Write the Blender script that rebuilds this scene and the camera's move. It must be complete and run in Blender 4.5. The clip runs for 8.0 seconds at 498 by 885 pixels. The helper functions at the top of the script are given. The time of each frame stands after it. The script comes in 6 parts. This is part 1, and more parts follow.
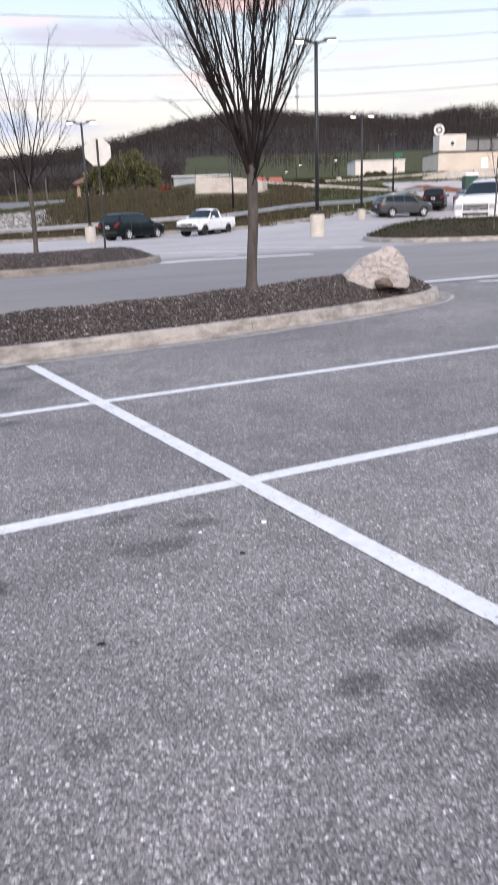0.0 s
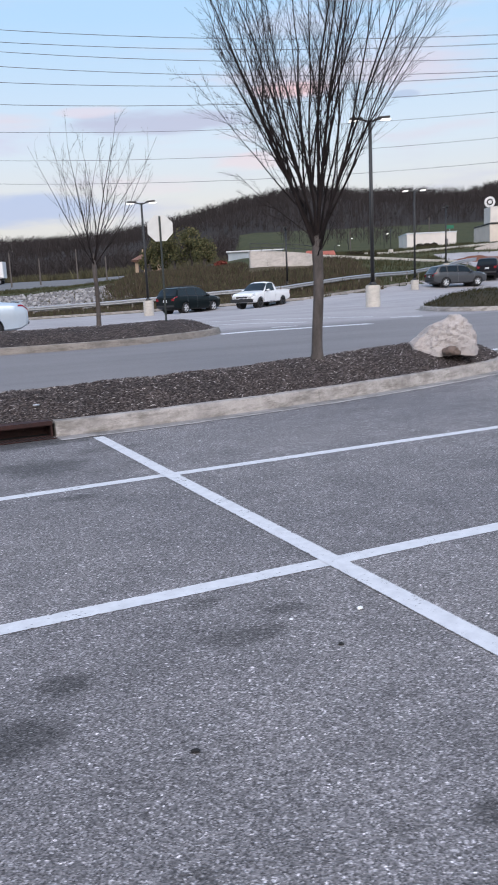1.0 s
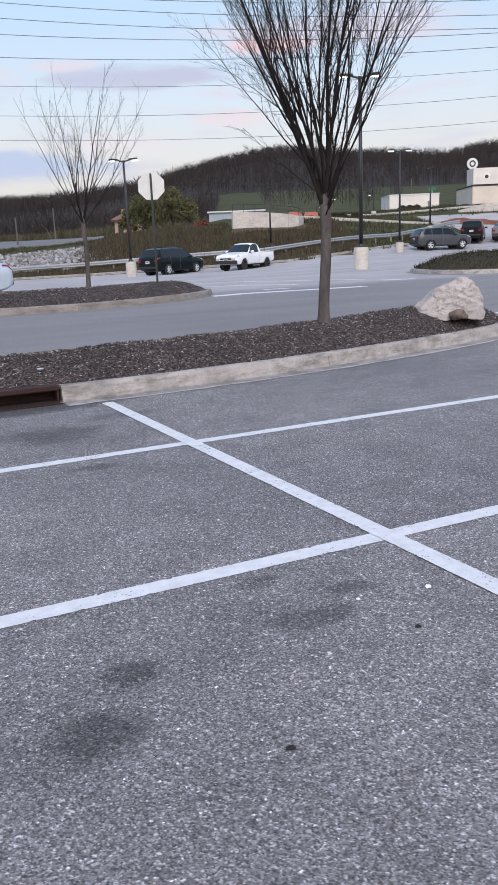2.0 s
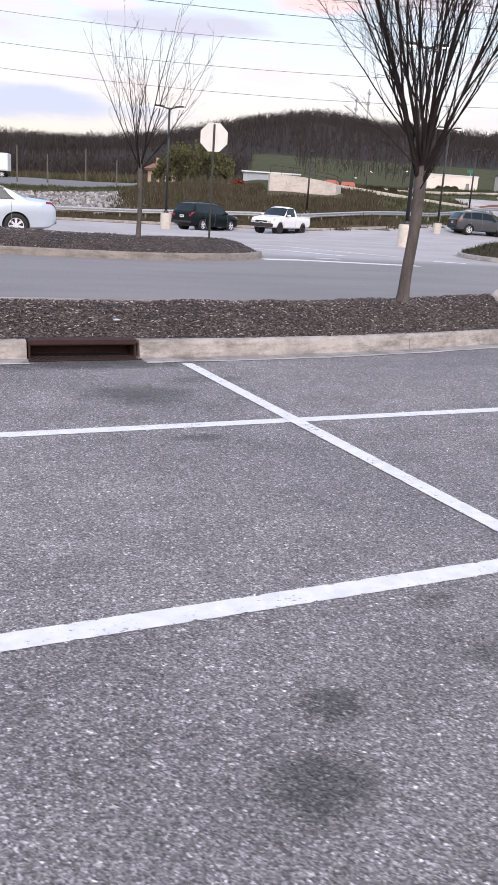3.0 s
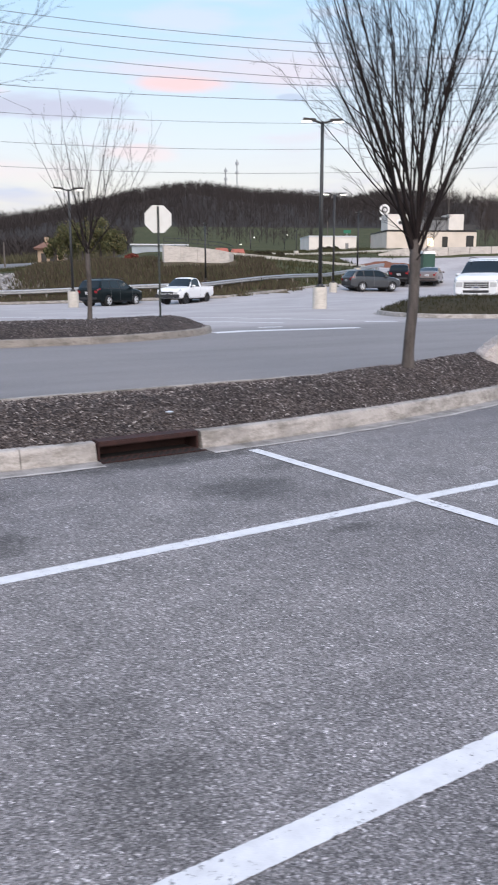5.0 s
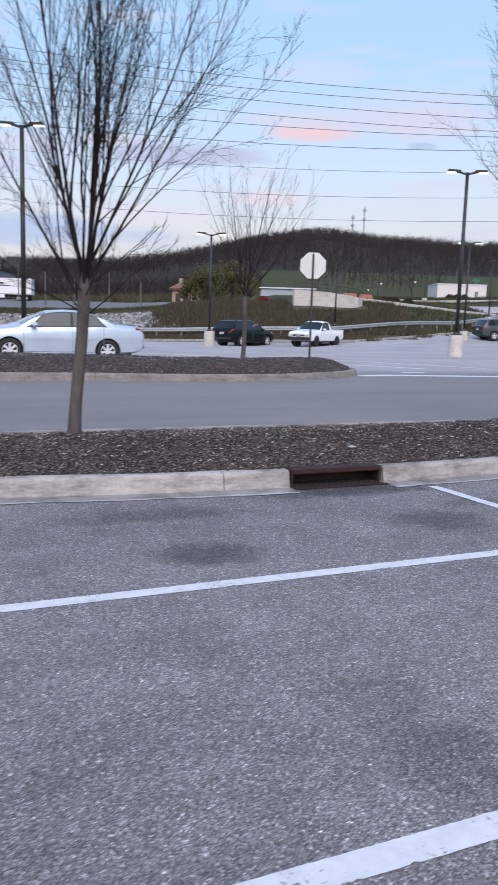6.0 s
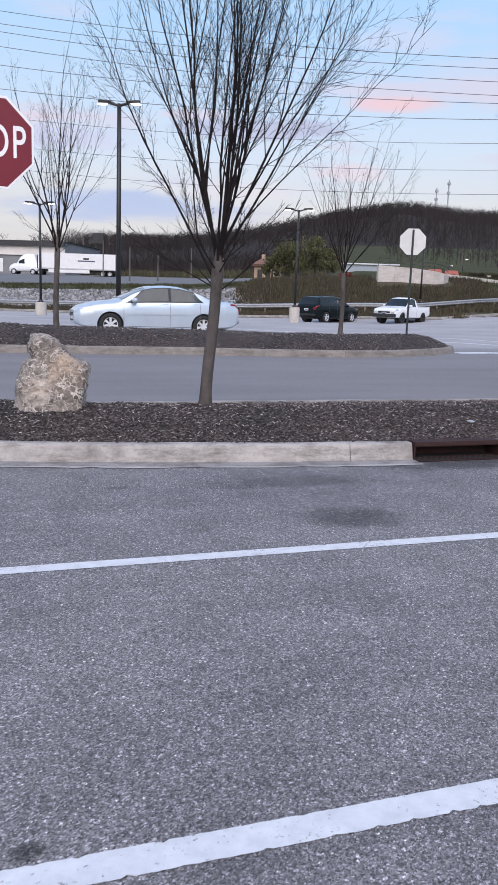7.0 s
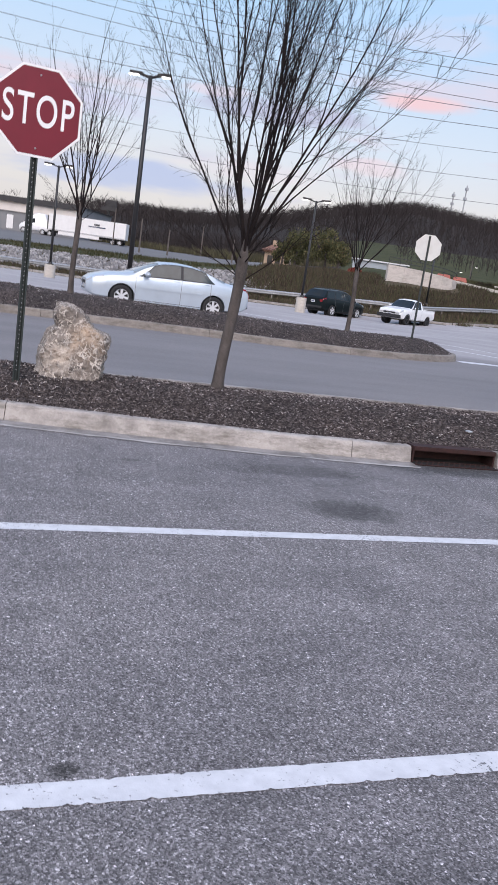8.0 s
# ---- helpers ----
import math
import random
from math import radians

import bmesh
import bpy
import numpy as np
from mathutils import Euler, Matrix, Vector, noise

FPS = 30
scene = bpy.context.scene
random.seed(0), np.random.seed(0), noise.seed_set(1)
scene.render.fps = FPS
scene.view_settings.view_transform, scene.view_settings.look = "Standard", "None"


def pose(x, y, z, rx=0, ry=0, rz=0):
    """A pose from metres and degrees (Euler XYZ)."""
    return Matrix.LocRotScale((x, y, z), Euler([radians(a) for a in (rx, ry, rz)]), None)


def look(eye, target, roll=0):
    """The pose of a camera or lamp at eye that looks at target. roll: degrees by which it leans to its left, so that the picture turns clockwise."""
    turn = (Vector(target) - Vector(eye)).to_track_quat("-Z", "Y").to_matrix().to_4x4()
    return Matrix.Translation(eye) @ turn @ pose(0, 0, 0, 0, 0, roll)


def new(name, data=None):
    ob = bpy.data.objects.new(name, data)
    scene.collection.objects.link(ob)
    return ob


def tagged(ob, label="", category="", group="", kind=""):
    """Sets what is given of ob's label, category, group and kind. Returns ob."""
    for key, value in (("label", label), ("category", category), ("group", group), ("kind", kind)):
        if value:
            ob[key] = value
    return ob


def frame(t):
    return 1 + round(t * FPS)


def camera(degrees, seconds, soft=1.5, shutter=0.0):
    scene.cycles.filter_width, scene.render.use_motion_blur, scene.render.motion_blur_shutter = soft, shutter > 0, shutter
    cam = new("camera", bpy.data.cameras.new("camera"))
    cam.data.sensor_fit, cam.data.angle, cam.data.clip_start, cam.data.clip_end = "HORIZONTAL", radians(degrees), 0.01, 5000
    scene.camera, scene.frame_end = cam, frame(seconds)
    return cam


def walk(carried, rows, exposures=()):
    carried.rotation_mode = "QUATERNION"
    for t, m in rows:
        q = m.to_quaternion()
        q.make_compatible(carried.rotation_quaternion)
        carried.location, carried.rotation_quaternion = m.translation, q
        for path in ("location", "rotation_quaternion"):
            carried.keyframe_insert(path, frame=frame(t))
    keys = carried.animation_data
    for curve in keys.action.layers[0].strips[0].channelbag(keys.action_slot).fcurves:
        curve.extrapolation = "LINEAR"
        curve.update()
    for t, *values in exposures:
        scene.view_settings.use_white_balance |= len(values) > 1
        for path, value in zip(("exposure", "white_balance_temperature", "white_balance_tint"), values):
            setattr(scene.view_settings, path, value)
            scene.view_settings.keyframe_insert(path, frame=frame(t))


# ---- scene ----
cam = camera(35.0, 8.0, 1.3, 0.30)
PATH = [
    (0, (-1.883, -3.645, 1.405), (-0.996, -1.941, 0.849), -1.9),
    (0.5, (-1.845, -3.453, 1.383), (-0.954, -1.696, 1.037), -1.2),
    (1, (-1.931, -3.348, 1.381), (-1.138, -1.552, 1.0), -2.8),
    (1.2, (-1.935, -3.273, 1.378), (-1.172, -1.471, 0.963), -3.6),
    (2.3, (-2.275, -2.812, 1.376), (-1.404, -1.081, 0.879), -1.1),
    (2.5, (-2.359, -2.645, 1.371), (-1.486, -0.922, 0.854), 0.7),
    (3, (-2.632, -2.325, 1.367), (-1.815, -0.587, 0.807), 3.9),
    (3.5, (-2.903, -2.032, 1.404), (-1.94, -0.371, 0.843), 2.5),
    (4, (-3.169, -1.748, 1.445), (-2.106, -0.141, 0.91), 0.2),
    (4.2, (-3.275, -1.573, 1.43), (-2.165, 0.008, 0.91), 0.2),
    (5.3, (-4.248, -1.513, 1.509), (-3.253, 0.188, 1.168), 0.1),
    (5.5, (-4.412, -1.474, 1.483), (-3.466, 0.261, 1.173), 0.4),
    (6, (-4.829, -1.696, 1.49), (-4.019, 0.108, 1.193), 1.8),
    (6.5, (-5.199, -1.737, 1.474), (-4.505, 0.108, 1.137), 2.2),
    (7, (-5.407, -1.836, 1.474), (-4.775, 0.027, 1.113), 2.0),
    (7.5, (-5.558, -2.009, 1.506), (-4.933, -0.142, 1.152), 3.3),
    (8, (-5.663, -2.06, 1.536), (-5.005, -0.214, 1.138), 8.3),
]
LIGHT = [(0, 0.66, 6750, 11), (0.5, 0.42, 6250, 9), (1, 0.32, 6200, 9), (2.5, 0.45, 6500, 12), (3, 0.68, 6750, 14), (3.5, 0.62, 6750, 14), (4, 0.6, 6650, 12),
         (5.5, 0.42, 6200, 9), (6, 0.32, 5950, 11), (7, 0.3, 6080, 12), (7.5, 0.28, 6050, 12), (8, 0.33, 6300, 13)]
walk(cam, [(t, look(e, g, r)) for t, e, g, r in PATH], LIGHT)

# ---------- world, sun ----------
SUN_AZ, SUN_EL = 200.0, 9.0      # compass-like: degrees clockwise from +y
world = bpy.data.worlds.new("dusk_sky")
scene.world = world
world.use_nodes = True
WT = world.node_tree
WT.nodes.clear()


def wn(kind, **kw):
    n = WT.nodes.new(kind)
    for k, v in kw.items():
        n.inputs[k].default_value = v
    return n


w_out = wn("ShaderNodeOutputWorld")
w_bg = wn("ShaderNodeBackground", Strength=0.93)
w_sky = WT.nodes.new("ShaderNodeTexSky")
w_sky.sky_type, w_sky.sun_disc = "NISHITA", False
w_sky.sun_elevation, w_sky.sun_rotation = radians(SUN_EL), radians(SUN_AZ)
w_sky.air_density, w_sky.dust_density, w_sky.ozone_density = 1.0, 0.6, 2.0
w_tc = wn("ShaderNodeTexCoord")
w_sep = wn("ShaderNodeSeparateXYZ")
WT.links.new(w_tc.outputs["Generated"], w_sep.inputs[0])
w_grad = WT.nodes.new("ShaderNodeValToRGB")
WT.links.new(w_sep.outputs["Z"], w_grad.inputs[0])
stops = [(0.0, (0.62, 0.56, 0.57)), (0.10, (0.78, 0.72, 0.68)), (0.17, (0.70, 0.76, 0.83)),
         (0.30, (0.50, 0.70, 0.92)), (0.55, (0.40, 0.60, 0.92)), (1.0, (0.34, 0.52, 0.85))]
er = w_grad.color_ramp.elements
er[0].position, er[0].color = stops[0][0], (*stops[0][1], 1)
er[1].position, er[1].color = stops[-1][0], (*stops[-1][1], 1)
for p, c in stops[1:-1]:
    e = er.new(p)
    e.color = (*c, 1)
w_map = wn("ShaderNodeMapping")
w_map.inputs["Scale"].default_value = (2.2, 2.2, 15.0)
w_map.inputs["Location"].default_value = (3.1, 0.4, 0.2)
WT.links.new(w_tc.outputs["Generated"], w_map.inputs[0])
w_noise = wn("ShaderNodeTexNoise", Scale=1.7, Detail=5.0, Roughness=0.5)
WT.links.new(w_map.outputs[0], w_noise.inputs["Vector"])
w_cr = WT.nodes.new("ShaderNodeMapRange")
w_cr.interpolation_type = "SMOOTHSTEP"
w_cr.inputs["From Min"].default_value, w_cr.inputs["From Max"].default_value = 0.52, 0.74
w_cr.inputs["To Max"].default_value = 0.75
WT.links.new(w_noise.outputs[0], w_cr.inputs["Value"])
w_cc = WT.nodes.new("ShaderNodeValToRGB")      # cloud colour by height: lavender low, pink, pale above
WT.links.new(w_sep.outputs["Z"], w_cc.inputs[0])
ce = w_cc.color_ramp.elements
ce[0].position, ce[0].color = 0.05, (0.50, 0.52, 0.68, 1)
ce[1].position, ce[1].color = 0.5, (0.7, 0.72, 0.8, 1)
for p, c in ((0.13, (0.62, 0.58, 0.70)), (0.19, (0.86, 0.62, 0.64)), (0.27, (0.74, 0.70, 0.78))):
    e = ce.new(p)
    e.color = (*c, 1)
w_mix = WT.nodes.new("ShaderNodeMixRGB")
WT.links.new(w_cr.outputs[0], w_mix.inputs[0])
WT.links.new(w_grad.outputs[0], w_mix.inputs[1])
WT.links.new(w_cc.outputs[0], w_mix.inputs[2])


def wm(op, a, b=0.0):
    n = WT.nodes.new("ShaderNodeMath")
    n.operation = op
    for s, v in zip(n.inputs, (a, b)):
        if isinstance(v, (int, float)):
            s.default_value = v
        else:
            WT.links.new(v, s)
    return n.outputs[0]


def cloud(last, across, up, half_w, half_h, colour, amount):
    """One soft cloud bank, by its bearing and height off the general line of sight (tangents)."""
    ca, sa = math.cos(radians(25)), math.sin(radians(25))
    ahead = wm("ADD", wm("MULTIPLY", w_sep.outputs["X"], sa), wm("MULTIPLY", w_sep.outputs["Y"], ca))
    ahead = wm("MAXIMUM", ahead, 0.05)
    side = wm("SUBTRACT", wm("MULTIPLY", w_sep.outputs["X"], ca), wm("MULTIPLY", w_sep.outputs["Y"], sa))
    du = wm("DIVIDE", wm("SUBTRACT", wm("DIVIDE", side, ahead), across), half_w)
    dz = wm("DIVIDE", wm("SUBTRACT", wm("DIVIDE", w_sep.outputs["Z"], ahead), up), half_h)
    r = wm("ADD", wm("MULTIPLY", du, du), wm("MULTIPLY", dz, dz))
    r = wm("ADD", r, wm("MULTIPLY", wm("SUBTRACT", w_fine.outputs[0], 0.5), 2.6))
    f = WT.nodes.new("ShaderNodeMapRange")
    f.interpolation_type = "SMOOTHSTEP"
    f.inputs["From Min"].default_value, f.inputs["From Max"].default_value = 0.1, 1.15
    f.inputs["To Min"].default_value, f.inputs["To Max"].default_value = amount, 0.0
    WT.links.new(r, f.inputs["Value"])
    mx = WT.nodes.new("ShaderNodeMixRGB")
    WT.links.new(f.outputs[0], mx.inputs[0])
    WT.links.new(last, mx.inputs[1])
    mx.inputs[2].default_value = (*colour, 1)
    return mx.outputs[0]


w_fmap = wn("ShaderNodeMapping")
w_fmap.inputs["Scale"].default_value = (9, 9, 40)
WT.links.new(w_tc.outputs["Generated"], w_fmap.inputs[0])
w_fine = wn("ShaderNodeTexNoise", Scale=1.0, Detail=5.0, Roughness=0.55)
WT.links.new(w_fmap.outputs[0], w_fine.inputs["Vector"])
SKY = w_mix.outputs[0]
for c in ((0.05, 0.229, 0.078, 0.011, (0.95, 0.61, 0.59), 0.9), (0.00, 0.150, 0.06, 0.012, (0.90, 0.66, 0.66), 0.55), (-0.33, 0.19, 0.12, 0.02, (0.66, 0.60, 0.74), 0.7),
          (-0.11, 0.201, 0.12, 0.017, (0.53, 0.50, 0.63), 0.8), (-0.19, 0.218, 0.05, 0.009, (0.84, 0.66, 0.70), 0.6), (-0.30, 0.108, 0.16, 0.022, (0.46, 0.51, 0.73), 0.85), (-0.15, 0.13, 0.10, 0.015, (0.86, 0.68, 0.70), 0.5),
          (0.185, 0.218, 0.018, 0.005, (0.48, 0.54, 0.70), 0.75), (-0.62, 0.22, 0.15, 0.03, (0.70, 0.63, 0.74), 0.6), (0.06, 0.30, 0.10, 0.02, (0.80, 0.70, 0.76), 0.4)):
    SKY = cloud(SKY, *c)
w_scl = WT.nodes.new("ShaderNodeMixRGB")       # the physical sky, scaled
w_scl.blend_type = "MULTIPLY"
w_scl.inputs[0].default_value = 1
w_scl.inputs[2].default_value = (0.10, 0.10, 0.10, 1)
WT.links.new(w_sky.outputs[0], w_scl.inputs[1])
w_sum = WT.nodes.new("ShaderNodeMixRGB")
w_sum.blend_type = "MIX"
w_sum.inputs[0].default_value = 0.82
WT.links.new(w_scl.outputs[0], w_sum.inputs[1])
WT.links.new(SKY, w_sum.inputs[2])
WT.links.new(w_sum.outputs[0], w_bg.inputs["Color"])
WT.links.new(w_bg.outputs[0], w_out.inputs[0])

sun = new("sun", bpy.data.lights.new("sun", "SUN"))
sun.data.energy, sun.data.angle, sun.data.color = 2.75, radians(60), (1.0, 0.86, 0.77)
saz, sel = radians(SUN_AZ), radians(42)
sun.matrix_world = look((math.sin(saz) * math.cos(sel) * 50, math.cos(saz) * math.cos(sel) * 50, math.sin(sel) * 50), (0, 0, 0))

# ---------- materials ----------


class Mat:
    """A small builder of node materials in object or world space."""

    def __init__(self, name, rough=0.8, metal=0.0):
        self.m = bpy.data.materials.new(name)
        self.m.use_nodes = True
        self.t = self.m.node_tree
        self.b = self.t.nodes["Principled BSDF"]
        self.b.inputs["Roughness"].default_value = rough
        self.b.inputs["Metallic"].default_value = metal
        self.geo = self.t.nodes.new("ShaderNodeNewGeometry")
        self.pos = self.geo.outputs["Position"]

    def node(self, kind, **kw):
        n = self.t.nodes.new(kind)
        for k, v in kw.items():
            n.inputs[k].default_value = v
        return n

    def link(self, a, b):
        self.t.links.new(a, b)

    def local(self):
        self.pos = self.node("ShaderNodeTexCoord").outputs["Object"]
        return self

    def noise(self, scale, detail=4, rough=0.6, stretch=None):
        n = self.node("ShaderNodeTexNoise", Scale=scale, Detail=detail, Roughness=rough)
        src = self.pos
        if stretch:
            mp = self.node("ShaderNodeMapping")
            mp.inputs["Scale"].default_value = stretch
            self.link(src, mp.inputs[0])
            src = mp.outputs[0]
        self.link(src, n.inputs["Vector"])
        return n.outputs[0]

    def voronoi(self, scale, out="Color", feature="F1"):
        n = self.node("ShaderNodeTexVoronoi", Scale=scale)
        n.feature = feature
        self.link(self.pos, n.inputs["Vector"])
        return n.outputs[out]

    def ramp(self, fac, *cols):
        n = self.node("ShaderNodeValToRGB")
        self.link(fac, n.inputs[0])
        e = n.color_ramp.elements
        e[0].position, e[0].color = cols[0][0], (*cols[0][1], 1)
        e[1].position, e[1].color = cols[-1][0], (*cols[-1][1], 1)
        for p, c in cols[1:-1]:
            k = e.new(p)
            k.color = (*c, 1)
        return n.outputs[0]

    def range(self, fac, a, b, lo=0.0, hi=1.0):
        n = self.node("ShaderNodeMapRange")
        n.inputs["From Min"].default_value, n.inputs["From Max"].default_value = a, b
        n.inputs["To Min"].default_value, n.inputs["To Max"].default_value = lo, hi
        self.link(fac, n.inputs["Value"])
        return n.outputs[0]

    def mix(self, fac, a, b, blend="MIX"):
        n = self.node("ShaderNodeMixRGB")
        n.blend_type = blend
        for s, v in zip(n.inputs, (fac, a, b)):
            if isinstance(v, (int, float)):
                s.default_value = v
            elif isinstance(v, tuple):
                s.default_value = (*v, 1)
            else:
                self.link(v, s)
        return n.outputs[0]

    def math(self, op, a, b=0.0):
        n = self.node("ShaderNodeMath")
        n.operation = op
        for s, v in zip(n.inputs, (a, b)):
            if isinstance(v, (int, float)):
                s.default_value = v
            else:
                self.link(v, s)
        return n.outputs[0]

    def color(self, c):
        if isinstance(c, tuple):
            self.b.inputs["Base Color"].default_value = (*c, 1)
        else:
            self.link(c, self.b.inputs["Base Color"])
        return self

    def roughness(self, c):
        self.link(c, self.b.inputs["Roughness"])
        return self

    def bump(self, h, dist=0.01, strength=1.0):
        n = self.node("ShaderNodeBump", Distance=dist, Strength=strength)
        self.link(h, n.inputs["Height"])
        self.link(n.outputs[0], self.b.inputs["Normal"])
        return self

    def matt(self, level=0.08):
        self.b.inputs["Specular IOR Level"].default_value = level
        return self

    def random(self):
        return self.node("ShaderNodeObjectInfo").outputs["Random"]

    def island(self):
        return self.geo.outputs["Random Per Island"]


def blotch(m, x, y, rx, ry, rough_edge):
    """A soft-edged stain centred at x, y: 1 in its middle, 0 outside."""
    s = m.node("ShaderNodeSeparateXYZ")
    m.link(m.pos, s.inputs[0])
    dx = m.math("DIVIDE", m.math("SUBTRACT", s.outputs[0], x * 0.86), rx * 0.86)
    dy = m.math("DIVIDE", m.math("SUBTRACT", s.outputs[1], y * 0.86), ry * 0.86)
    r = m.math("ADD", m.math("MULTIPLY", dx, dx), m.math("MULTIPLY", dy, dy))
    r = m.math("ADD", r, m.math("MULTIPLY", m.math("SUBTRACT", rough_edge, 0.5), 2.2))
    return m.range(r, 0.25, 1.3, 1.0, 0.0)


def asphalt_mat(name, base, stains=(), lot=True):
    m = Mat(name, 0.75)
    stone = m.voronoi(190)
    stone2 = m.voronoi(105)
    sep = m.node("ShaderNodeSeparateColor")
    m.link(stone, sep.inputs[0])
    sep2 = m.node("ShaderNodeSeparateColor")
    m.link(stone2, sep2.inputs[0])
    fine = m.ramp(sep.outputs[0], (0.0, tuple(0.32 * c for c in base)), (0.35, tuple(0.74 * c for c in base)), (0.75, tuple(1.15 * c for c in base)),
                  (0.92, tuple(1.65 * c for c in base)), (1.0, tuple(2.6 * c for c in base)))
    pebb = m.ramp(sep2.outputs[1], (0.0, (0.5, 0.5, 0.5)), (0.6, (1, 1, 1)), (0.92, (1.0, 1.0, 1.0)), (0.96, (1.9, 1.9, 1.92)), (1.0, (2.6, 2.6, 2.6)))
    c = m.mix(0.75, fine, pebb, "MULTIPLY")
    big = m.noise(0.35, 3, 0.55)
    c = m.mix(1.0, c, m.ramp(big, (0.3, (0.80, 0.80, 0.82)), (0.7, (1.14, 1.13, 1.12))), "MULTIPLY")
    mid = m.noise(2.6, 5, 0.65)
    c = m.mix(1.0, c, m.ramp(mid, (0.3, (0.80, 0.80, 0.80)), (0.55, (1.0, 1.0, 1.0)), (0.75, (1.14, 1.13, 1.13))), "MULTIPLY")
    streak = m.noise(1.0, 4, 0.6, (0.4, 3.0, 1))
    c = m.mix(1.0, c, m.ramp(streak, (0.3, (0.88, 0.88, 0.88)), (0.65, (1.06, 1.06, 1.06))), "MULTIPLY")
    sp = m.node("ShaderNodeSeparateXYZ")
    m.link(m.pos, sp.inputs[0])
    rolled = m.mix(1.0, m.ramp(m.noise(0.5, 4, 0.6, (0.35, 2.2, 1)), (0.3, tuple(0.78 * k for k in base)), (0.7, tuple(1.0 * k for k in base))), m.ramp(m.noise(30, 3), (0.3, (0.93, 0.93, 0.93)), (0.7, (1.07, 1.07, 1.07))), "MULTIPLY")
    c = m.mix(m.range(sp.outputs[1], 7.9, 8.1), c, rolled)          # the drive: smooth rolled surfacing
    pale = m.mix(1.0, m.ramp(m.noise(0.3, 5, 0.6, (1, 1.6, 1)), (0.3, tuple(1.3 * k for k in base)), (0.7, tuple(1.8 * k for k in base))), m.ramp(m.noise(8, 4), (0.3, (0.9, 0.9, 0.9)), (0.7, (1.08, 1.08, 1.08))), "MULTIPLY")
    c = m.mix(m.range(sp.outputs[1], 15.0, 17.0), c, pale) if lot else c          # the far lot: paler, its grazing sheen painted into the colour
    edge = m.noise(5.5, 5, 0.6)
    for x, y, rx, ry, k in stains:
        f = m.math("MULTIPLY", blotch(m, x, y, rx, ry, edge), k * 1.2)
        c = m.mix(f, c, m.mix(1.0, c, (0.34, 0.34, 0.33), "MULTIPLY"))
    m.color(c)
    h = m.math("ADD", m.math("MULTIPLY", m.voronoi(190, "Distance"), 0.6), m.math("MULTIPLY", m.voronoi(105, "Distance"), 0.6))
    m.bump(h, 0.006, 0.55)
    m.matt(0.3)
    return m.m


def concrete_mat(name, base, dirt=0.5, scale=1.0):
    m = Mat(name, 0.85)
    n1, n2, n3 = m.noise(3 * scale, 5, 0.65), m.noise(45 * scale, 3), m.noise(3.4 * scale, 7, 0.75, (1, 1, 3.5))
    c = m.ramp(n1, (0.3, tuple((1 - 0.35 * dirt) * k for k in base)), (0.55, base), (0.8, tuple(1.1 * k for k in base)))
    c = m.mix(0.5, c, m.ramp(n2, (0.3, (0.75, 0.75, 0.75)), (0.7, (1.12, 1.12, 1.12))), "MULTIPLY")
    st = m.range(n3, 0.46, 0.66)
    c = m.mix(m.math("MULTIPLY", st, 0.7 * dirt), c, tuple(0.36 * k for k in (base[0], base[1] * 0.98, base[2] * 0.9)))
    rn = m.ramp(m.random(), (0, (0.92, 0.92, 0.92)), (1, (1.06, 1.06, 1.05)))
    c = m.mix(1.0, c, rn, "MULTIPLY")
    m.color(c)
    m.bump(m.math("ADD", n2, m.math("MULTIPLY", n1, 2.0)), 0.006, 0.5)
    return m.m


def plain_mat(name, col, rough=0.6, metal=0.0, var=0.12, scale=8.0, bump=0.0):
    m = Mat(name, rough, metal)
    n = m.noise(scale, 4, 0.6)
    m.color(m.ramp(n, (0.3, tuple((1 - var) * c for c in col)), (0.7, tuple((1 + var) * c for c in col))))
    if bump:
        m.bump(n, bump, 0.6)
    return m.m


STAINS = [(-1.75, -0.73, 0.15, 0.10, 0.62), (-1.97, -1.07, 0.20, 0.15, 0.62), (-0.94, -0.20, 0.13, 0.09, 0.5), (-0.59, -0.49, 0.14, 0.08, 0.55), (-0.90, -0.67, 0.24, 0.10, 0.5),
          (-0.30, -2.06, 0.16, 0.10, 0.6), (-0.71, -2.21, 0.13, 0.08, 0.6), (-0.39, -2.42, 0.22, 0.16, 0.6), (-0.97, -2.45, 0.09, 0.06, 0.45), (-1.04, -2.15, 0.08, 0.05, 0.4),
          (-1.69, -2.05, 0.10, 0.06, 0.4), (-3.5, 3.42, 0.42, 0.30, 0.65), (-1.1, 3.80, 0.50, 0.38, 0.55), (-1.2, 5.15, 1.2, 0.26, 0.75), (-1.05, 2.42, 0.20, 0.10, 0.5),
          (-3.57, 4.70, 0.9, 0.22, 0.5), (-0.3, 4.3, 0.5, 0.18, 0.4), (-3.6, 1.0, 0.35, 0.25, 0.3), (-3.62, 0.45, 0.28, 0.4, 0.35), (-5.2, 4.73, 0.12, 0.06, 0.5), (-6.2, 0.13, 0.06, 0.05, 0.8)]
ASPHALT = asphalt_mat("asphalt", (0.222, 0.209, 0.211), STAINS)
ASPHALT_FAR = asphalt_mat("asphalt_road", (0.16, 0.155, 0.155), (), False)
CONCRETE = concrete_mat("kerb_concrete", (0.385, 0.355, 0.335), 1.25)
CONCRETE_FAR = concrete_mat("far_kerb_concrete", (0.255, 0.228, 0.205), 1.0)
LIP = concrete_mat("gutter_lip_concrete", (0.46, 0.43, 0.415), 0.7)
